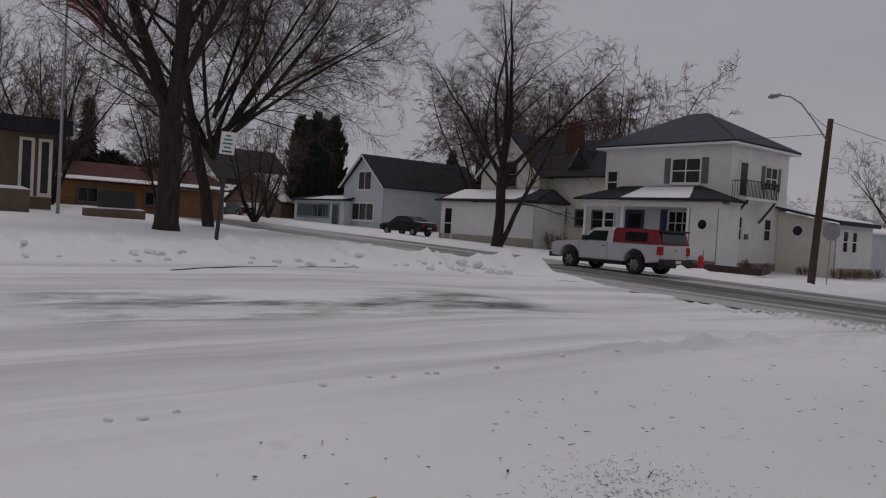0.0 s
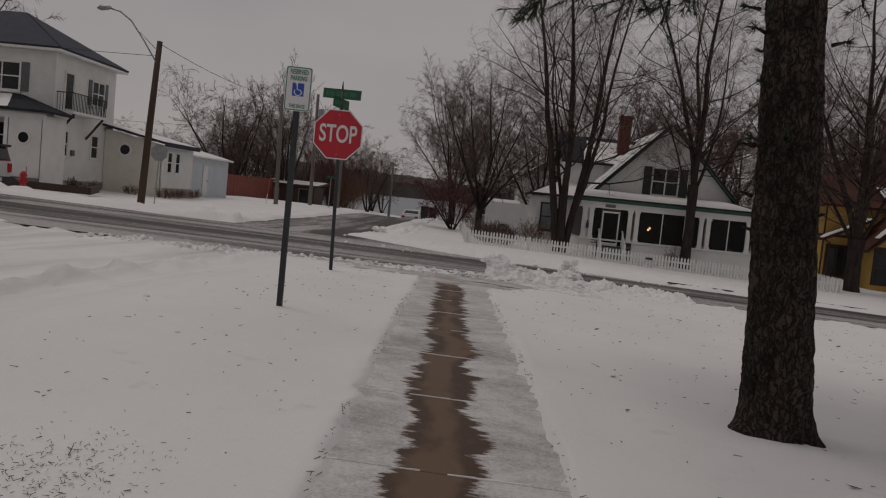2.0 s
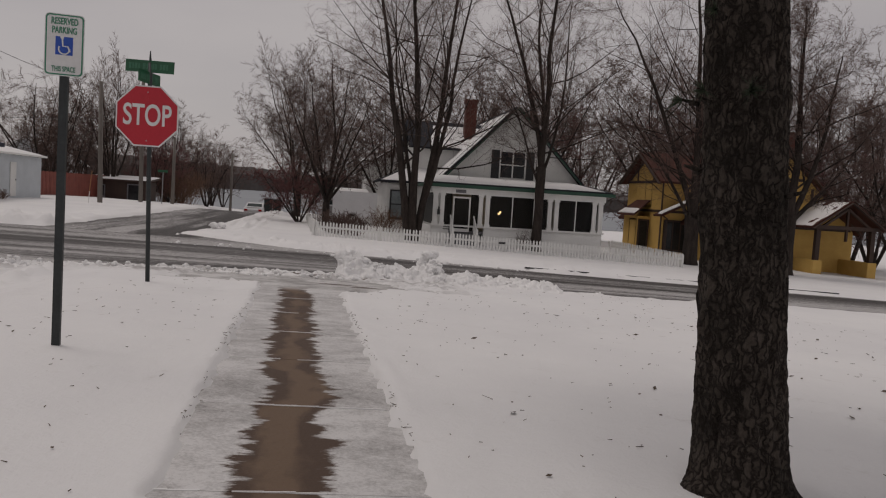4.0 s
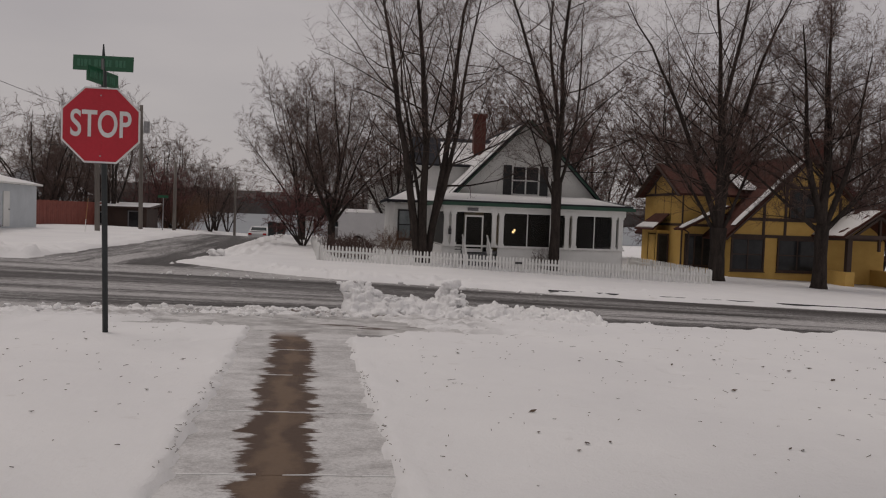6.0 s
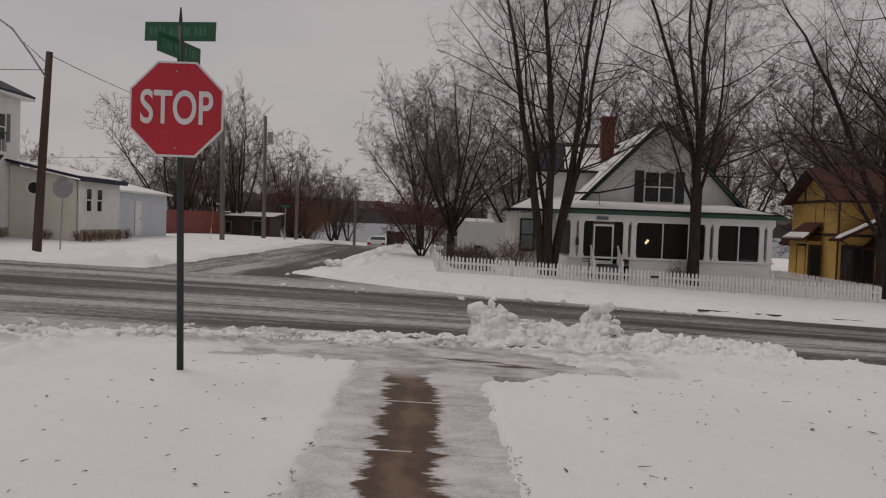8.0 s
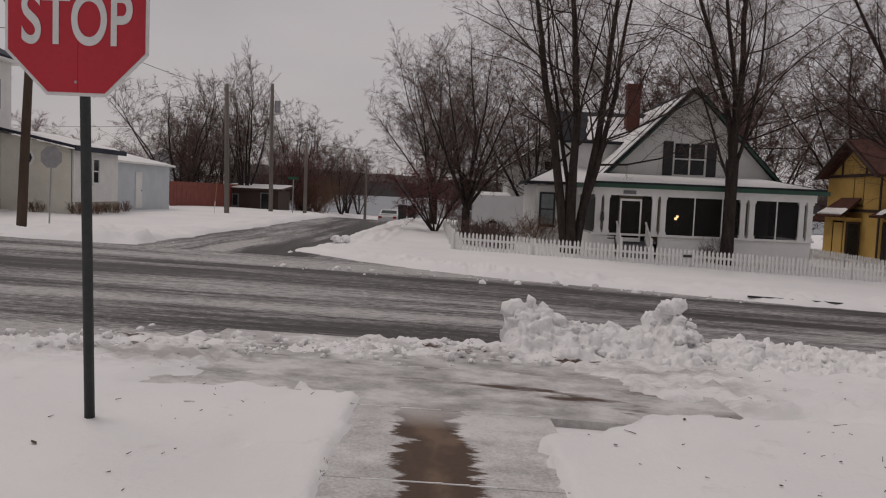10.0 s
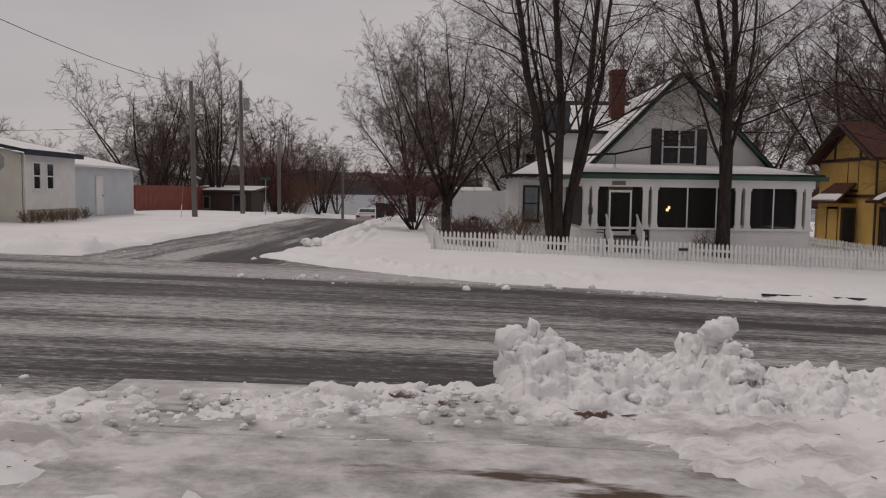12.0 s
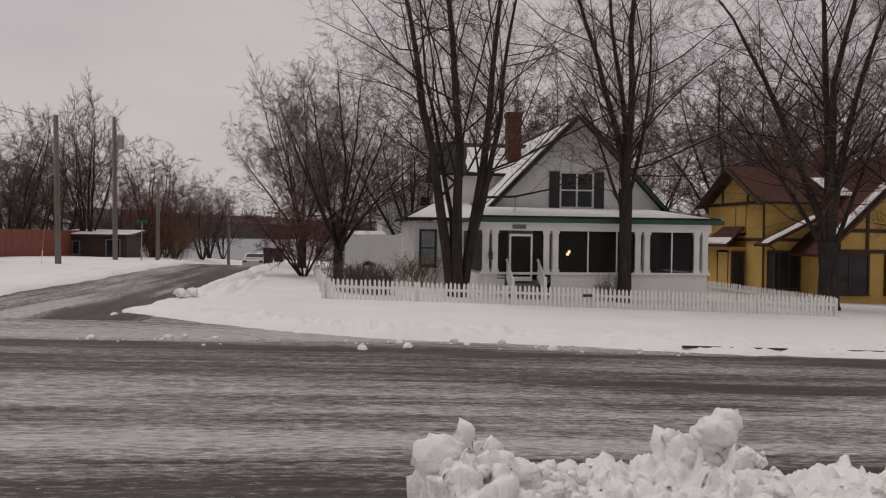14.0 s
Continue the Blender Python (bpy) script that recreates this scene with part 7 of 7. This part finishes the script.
for i in range(N + 1):
    x = -800 + 1600 * i / N
    hgt = 24 + 8 * noise.fractal((x * 0.006, 3.3, 0), 0.8, 2, 5) + 3 * noise.noise((x * 0.2, 1, 0))
    for yy, zz in ((1000, -4), (1004, hgt * 0.6), (1030, hgt), (1100, -4)):
        v.append((x, yy + 30 * math.sin(x * 0.006), zz))
for i in range(N):
    for k in range(3):
        a = i * 4 + k
        f.append((a, a + 1, a + 5, a + 4))
tagged(mesh_ob("backdrop_shore", v, f, WOOD), "distant wooded far shore of the lake", "far shore", kind="structure")


# ---- snow heaps by the corner ----
def heap(name, label, x0, x1, yc, half, profile, seed, cells=0.035, crumb=1.0):
    """A lumpy ridge of thrown snow; profile: height along x."""
    nx, ny = int((x1 - x0) / cells), int(2 * half / cells)
    v, f, amp = [], [], []
    for j in range(ny + 1):
        for i in range(nx + 1):
            x, y = x0 + (x1 - x0) * i / nx, yc - half + 2 * half * j / ny
            u = (y - yc) / half
            top = float(np.interp(x, [p[0] for p in profile], [p[1] for p in profile]))
            wob = 0.22 * noise.fractal((x * 1.7, seed, 2.0), 0.8, 2, 3)
            r = max(0.0, 1 - abs(u + wob) ** 1.7)
            edge = max(0.0, min(1.0, (x - x0) / 0.12, (x1 - x) / 0.3))
            rim = max(0.0, min(1.0, (1 - abs(u)) / 0.14))
            r *= rim
            l1 = noise.fractal((x * 3.2, y * 3.2, seed), 0.7, 2, 4)
            z = land(x, y) - 0.10 + edge * top * r ** 0.85 * (0.92 + 0.25 * l1) - 0.22 * (1 - min(1.0, r * 4, edge * 3))
            v.append(Vector((x, y, z)))
            amp.append((min(1.0, r * 1.6) * edge, top))
    w = nx + 1
    out = []
    for j in range(ny + 1):
        for i in range(w):
            p = v[j * w + i]
            dx = v[j * w + min(i + 1, nx)] - v[j * w + max(i - 1, 0)]
            dy = v[min(j + 1, ny) * w + i] - v[max(j - 1, 0) * w + i]
            nrm = dx.cross(dy).normalized()
            k, top = amp[j * w + i]
            q = p + Vector((seed, 0, 0)) + noise.noise_vector(p * 5) * 0.04
            d1 = noise.voronoi(q * 5.2 * crumb)[0]
            d2 = noise.voronoi(q * 12 * crumb)[0]
            big = 0.5 - d1[0] - 0.35 * max(0.0, 0.18 - (d1[1] - d1[0]))
            small = 0.5 - d2[0]
            lift = k * ((0.05 + 0.26 * top) * big / crumb + (0.03 + 0.09 * top) * small / crumb ** 0.5 + 0.026 * noise.fractal(q * 24, 0.5, 2, 4))
            out.append(tuple(p + nrm * lift))
    v = out
    for j in range(ny):
        for i in range(nx):
            a = j * (nx + 1) + i
            f.append((a, a + 1, a + nx + 2, a + nx + 1))
    return mesh_ob(name, v, f, HEAPSNOW, True), v


def clod_mesh(seed, r):
    bm = bmesh.new()
    bmesh.ops.create_icosphere(bm, subdivisions=3, radius=r)
    for p in bm.verts:
        n = p.co.normalized()
        p.co *= 1 + 0.34 * noise.fractal(tuple(n * 2.4 + Vector((seed, 0, 0))), 0.6, 2, 5)
        p.co.z *= 0.82
    me = bpy.data.meshes.new("snow_clod")
    bm.to_mesh(me)
    bm.free()
    me.materials.append(HEAPSNOW)
    me.polygons.foreach_set("use_smooth", [True] * len(me.polygons))
    return me


CLODS = [clod_mesh(3.1 * k, 1.0) for k in range(5)]


def clods(parent, spots, seed):
    rng = random.Random(seed)
    for x, y, z, r in spots:
        o = new("clod", CLODS[rng.randrange(5)])
        o.parent = parent
        o.matrix_basis = pose(x, y, z, rng.uniform(-30, 30), rng.uniform(-30, 30), rng.uniform(0, 360)) @ Matrix.Diagonal((r, r * rng.uniform(0.8, 1.1), r * rng.uniform(0.75, 1.05), 1))


PROFILE = [(-0.02, 0.0), (0.06, 0.4), (0.16, 0.56), (0.36, 0.52), (0.6, 0.46), (0.8, 0.42), (1.0, 0.38), (1.3, 0.36), (1.44, 0.4), (1.5, 0.56), (1.72, 0.6), (1.82, 0.42), (1.9, 0.34), (2.05, 0.32), (2.3, 0.37), (2.6, 0.33), (3.0, 0.35), (3.4, 0.30), (3.8, 0.30), (4.05, 0.12), (4.45, 0.05), (4.7, 0.2), (4.95, 0.06), (5.6, 0.05), (7.5, 0.1), (9, 0.02)]
pile, _v = heap("snow_mound", "x", -0.04, 9.0, 15.4, 1.0, PROFILE, 2.7, 0.021, 1.5)
pile.location = (-0.12, -0.32, -0.07)
tagged(pile, "tall lumpy heap of shovelled snow at the kerb", "snow pile")
rng = random.Random(5)
spots = []
for k in range(290):
    x = rng.uniform(0.05, 4.6) if k > 150 else rng.uniform(0.06, 2.2)
    y = 15.2 + rng.gauss(0, 0.34)
    top = float(np.interp(x, [p[0] for p in PROFILE], [p[1] for p in PROFILE])) * max(0.0, 1 - abs((y - 15.4) / 1.0) ** 1.7) ** 0.85
    r = (0.012 + 0.05 * rng.random() ** 3) * (0.6 + top)
    spots.append((x, y, land(x, y) - 0.1 + top * rng.uniform(0.75, 0.98), r))
spots += [(1.6, 15.45, 0.28, 0.12), (1.56, 15.35, 0.33, 0.09), (1.7, 15.5, 0.34, 0.08), (0.12, 15.3, 0.25, 0.13), (0.2, 15.2, 0.15, 0.14), (0.45, 15.25, 0.18, 0.12)]
clods(pile, spots, 6)
ridge, _v = heap("snow_ridge", "x", -7.5, 0.15, 15.05, 0.62, [(-7.5, 0.02), (-6.8, 0.1), (-5, 0.12), (-3.4, 0.14), (-2.4, 0.09), (-1.6, 0.14), (-0.9, 0.11), (-0.3, 0.08), (0.15, 0.12)], 8.1, 0.024, 2.4)
ridge.matrix_basis = pose(0.1, 14.6, 0.0, 0, 0, 13) @ pose(-0.1, -15.15, 0)
tagged(ridge, "low ragged ridge of ploughed snow along the kerb", "snow ridge")
spots = [(rng.uniform(-7, 0.2), 15.0 + rng.gauss(0, 0.33), 0, 0.010 + 0.045 * rng.random() ** 2) for k in range(300)]
clods(ridge, [(x, y, land(x, y) - 0.02 + rng.uniform(0, 0.07), r) for x, y, z, r in spots], 9)
loose = thing("loose_snow", "scattered lumps of loose snow lying on road and lot", "snow lumps", 0, 0, 0, kind="stuff")
sp = []
for k in range(46):
    x, y = rng.uniform(-4.6, 6), 24.1 + rng.gauss(0, 0.35)
    sp.append((x, y, land(x, y) - 0.05, 0.02 + 0.07 * rng.random() ** 3))
for x, y in ((-3.86, 2.88), (-3.91, 3.27), (-3.88, 3.44), (-3.88, 3.73), (-3.86, 3.8), (-3.88, 4.4), (-4.0, 5.26), (-3.94, 5.91), (-3.68, 1.56), (-3.65, 1.71), (-3.71, 1.91), (-3.53, 4.99), (-3.02, 6.88)):
    sp.append((x, y, ground_z(x, y) - 0.002, rng.uniform(0.015, 0.034)))
sp += [(-4.6, 32.6, -0.32, 0.17), (-4.35, 32.9, -0.32, 0.14), (-4.5, 32.4, -0.34, 0.11), (-4.25, 32.6, -0.34, 0.12)]
for k in range(60):
    x, y = -12.75 + rng.gauss(0, 0.3), rng.uniform(2.5, 13.0) if k < 34 else 12.2 + rng.gauss(0, 0.6)
    sp.append((x, y, ground_z(x, y) + 0.01, 0.03 + 0.10 * rng.random() ** 2))
clods(loose, sp, 10)
chunks, _v = heap("snow_bank", "x", -1.4, 7.0, 26.1, 0.7, [(-1.4, 0.03), (-0.3, 0.16), (1.5, 0.16), (3.5, 0.12), (7, 0.02)], 4.4, 0.045)
tagged(chunks, "ragged ploughed snow bank before the picket fence", "snow bank")
kerb = fixed("kerb", "yellow painted kerb edge showing through snow", "kerb", -2.1, 1.4, land(-2.1, 1.4))
tagged(kerb, kind="structure")
KERBY = surface("worn_yellow", (0.28, 0.17, 0.03), (0.42, 0.28, 0.06), 0.8, 4, 50, 0.4)
k = Solid()
for i in range(6):
    y = 1.2 + i * 0.15
    k.beam((-2.1, y, ground_z(-2.1, y) - 0.02), (-2.1, y + 0.151, ground_z(-2.1, y + 0.151) - 0.02), 0.014, 0.046 + 0.004 * math.sin(i * 2.1))
k.make("edge", KERBY, kerb)
far_kerb = fixed("kerb", "dark bare kerb edge across the snowy lot", "kerb", -12.4, 7, land(-12.4, 7))
tagged(far_kerb, kind="structure")
k = Solid()
for i in range(24):
    y = 4.6 + i * 0.17
    x = -11.45 - 0.26 * (y - 4.8)
    if noise.noise((y * 1.1, 0, 7)) > -0.2:
        k.beam((x, y, ground_z(x, y) - 0.02), (x - 0.045, y + 0.172, ground_z(x - 0.045, y + 0.172) - 0.02), 0.05, 0.055)
k.make("edge", BLACK, far_kerb)
street_kerb = fixed("kerb", "dark kerb edge showing through snow before the fence", "kerb", 7, 24.8, land(7, 24.8))
tagged(street_kerb, kind="structure")
k = Solid()
for i in range(86):
    x = 5.6 + i * 0.12
    if noise.noise((x * 0.8, 0, 2)) > -0.25:
        k.beam((x, 24.2, land(x, 24.2) + 0.03), (x + 0.122, 24.2, land(x + 0.122, 24.2) + 0.03), 0.04, 0.035)
k.make("edge", BLACK, street_kerb)


# ---- the walk ----
def walk_material():
    """Damp concrete: a wet brown middle with ragged rims, grey ice and thin snow to the sides."""
    m, n, l, bsdf = nodes_of("wet_walk")
    geo = n.new("ShaderNodeNewGeometry").outputs["Position"]
    sep = n.new("ShaderNodeSeparateXYZ")
    l.new(geo, sep.inputs[0])
    centre = math_node(n, l, "ADD", math_node(n, l, "MULTIPLY", sep.outputs["Y"], -0.036), -0.20)
    off = math_node(n, l, "SUBTRACT", sep.outputs["X"], centre)
    ragged = noise_node(n, l, geo, 1.0, 6, 0.72, (2.6, 7.5, 1))
    broad = noise_node(n, l, geo, 1.0, 3, 0.6, (0.6, 1.3, 1))
    fine = noise_node(n, l, geo, 55, 5, 0.7)
    side = math_node(n, l, "ABSOLUTE", math_node(n, l, "ADD", off, math_node(n, l, "MULTIPLY", math_node(n, l, "SUBTRACT", broad, 0.5), 0.35)))
    edge = math_node(n, l, "SUBTRACT", side, math_node(n, l, "MULTIPLY", math_node(n, l, "SUBTRACT", ragged, 0.5), 0.48))
    end = ramp_node(n, l, sep.outputs["Y"], 11.9, 12.5)
    icy = ramp_node(n, l, edge, 0.165, 0.205)
    blot = ramp_node(n, l, noise_node(n, l, geo, 1.0, 5, 0.6, (0.7, 1.9, 1)), 0.655, 0.60)
    icy = math_node(n, l, "ADD", math_node(n, l, "MULTIPLY", icy, math_node(n, l, "SUBTRACT", 1.0, end)), math_node(n, l, "MULTIPLY", blot, end))
    dry = ramp_node(n, l, math_node(n, l, "ADD", math_node(n, l, "MULTIPLY", side, 1.0), math_node(n, l, "MULTIPLY", noise_node(n, l, geo, 1.0, 4, 0.6, (2.5, 1.2, 1)), 0.6)), 0.42, 0.34)
    wet = mix_rgb(n, l, fine, (0.045, 0.024, 0.014), (0.095, 0.053, 0.031))
    damp = mix_rgb(n, l, fine, (0.105, 0.064, 0.038), (0.175, 0.112, 0.07))
    streak = noise_node(n, l, geo, 1.0, 8, 0.75, (4.5, 5.5, 1))
    film = math_node(n, l, "ADD", math_node(n, l, "ADD", math_node(n, l, "MULTIPLY", streak, 0.6), math_node(n, l, "MULTIPLY", math_node(n, l, "SUBTRACT", fine, 0.5), 0.5)), math_node(n, l, "MULTIPLY", broad, 0.5))
    ice = mix_rgb(n, l, ramp_node(n, l, film, 0.34, 0.64), (0.24, 0.228, 0.222), (0.66, 0.65, 0.645))
    mottle = noise_node(n, l, geo, 1.0, 9, 0.74, (1.9, 2.6, 1))
    ice = mix_rgb(n, l, math_node(n, l, "MULTIPLY", end, 0.9), ice, mix_rgb(n, l, ramp_node(n, l, mottle, 0.38, 0.60), (0.22, 0.208, 0.2), (0.64, 0.63, 0.62)))
    col = mix_rgb(n, l, icy, mix_rgb(n, l, dry, wet, damp), ice)
    l.new(col, bsdf.inputs["Base Color"])
    l.new(ramp_like(n, l, icy, 0.72, 0.5), bsdf.inputs["Roughness"])
    bump(n, l, bsdf, math_node(n, l, "ADD", fine, math_node(n, l, "MULTIPLY", icy, 0.6)), 0.35, 0.01)
    return m


def build_walk():
    walkway = fixed("pavement", "wet brown concrete walk with ice along both sides", "pavement", -0.4, 6, 0)
    tagged(walkway, kind="structure")
    mat = walk_material()
    y, rng = -6.0, random.Random(3)
    while y < 14.6:
        y1 = y + 1.22
        z0 = lambda a, b: land(a, b) - 0.026
        for k in range(1 if y < 11.9 else 3):
            c0, c1 = walk_line(y) + (k if k < 2 else -1) * 1.3, walk_line(y1) + (k if k < 2 else -1) * 1.3
            g = 0.003
            q = [(c0 - 0.65, y + g), (c0 + 0.65, y + g), (c1 + 0.65, y1 - g), (c1 - 0.65, y1 - g)]
            s = Solid().add([(a, b, z0(a, b)) for a, b in q] + [(a, b, z0(a, b) - 0.1) for a, b in q], [(0, 1, 2, 3), (7, 6, 5, 4), (0, 4, 5, 1), (1, 5, 6, 2), (2, 6, 7, 3), (3, 7, 4, 0)])
            s.make("slab", mat, walkway)
            if k == 0:
                j = Solid()
                for i in range(10):
                    a = c0 - 0.6 + 0.12 * i
                    if rng.random() < 0.55:
                        j.box(a, a + 0.121, y - rng.uniform(0.002, 0.007), y + rng.uniform(0.002, 0.007), z0(a, y) - 0.05, z0(a, y) + 0.002)
                j.make("joint_snow", SNOW, walkway)
        y = y1


build_walk()

# leaves and twigs lying on the snow
LEAF = surface("dead_leaf", (0.045, 0.028, 0.018), (0.10, 0.065, 0.04), 0.85, 20, 60, 0.1)
rng = random.Random(12)
lit = Solid()
for k in range(1100):
    x, y = rng.uniform(-3.0, 7.5), rng.uniform(1.5, 14.2)
    if abs(x - walk_line(y)) < 0.75:
        continue
    z = ground_z(x, y) + 0.006
    a = rng.uniform(0, 6.283)
    d = Vector((math.cos(a), math.sin(a), rng.uniform(-0.05, 0.25)))
    if rng.random() < 0.86:
        ln = rng.uniform(0.008, 0.028) + 0.06 * rng.random() ** 8
        lit.tube([Vector((x, y, z)), Vector((x, y, z)) + d * ln], [0.0026, 0.0014], 4)
    else:
        s = Vector((-d.y, d.x, 0.1)) * rng.uniform(0.005, 0.013)
        p, e = Vector((x, y, z + 0.004)), d * rng.uniform(0.01, 0.026)
        lit.add([p - e, p + s, p + e, p - s, p + Vector((0, 0, -0.006))], [(0, 1, 2), (0, 2, 3), (0, 4, 1), (2, 4, 3)])
for k in range(46):
    x, y = rng.uniform(0.6, 6.5), rng.uniform(3.0, 12.0)
    a = rng.uniform(0, 6.283)
    d, z = Vector((math.cos(a), math.sin(a), 0.12)), ground_z(x, y) + 0.012
    e, w = d * rng.uniform(0.02, 0.045), Vector((-d.y, d.x, 0.25)) * rng.uniform(0.008, 0.02)
    p = Vector((x, y, z))
    lit.add([p - e, p + w, p + e, p - w, p + Vector((0, 0, -0.008))], [(0, 1, 2), (0, 2, 3), (0, 4, 1), (2, 4, 3)])
for k in range(520):
    y = rng.uniform(1.5, 12.2)
    if noise.noise((y * 0.9, 4.0, 0)) < -0.1:
        continue
    x = walk_line(y) + (rng.choice((-1, 1)) * 0.53 + rng.gauss(0, 0.014))
    z = ground_z(x, y)
    lit.tube([Vector((x, y, z + 0.003)), Vector((x + rng.gauss(0, 0.012), y + rng.gauss(0, 0.02), z + 0.006))], [0.0022, 0.0012], 3)
tagged(lit.make("fallen_leaves", LEAF), "dead brown leaves and twigs lying on the snow", "leaves", kind="stuff")
lit = Solid()
for k in range(420):
    x, y = -1.7 + rng.gauss(0, 0.17), 3.12 + rng.gauss(0, 0.22)
    z = ground_z(x, y) + 0.004
    lit.tube([Vector((x, y, z)), Vector((x + rng.uniform(-0.018, 0.018), y + rng.uniform(-0.018, 0.018), z + 0.005))], [0.0014, 0.0009], 3)
tagged(lit.make("grit_patch", LEAF), "patch of dark grit and needles scattered on snow", "grit", kind="stuff")
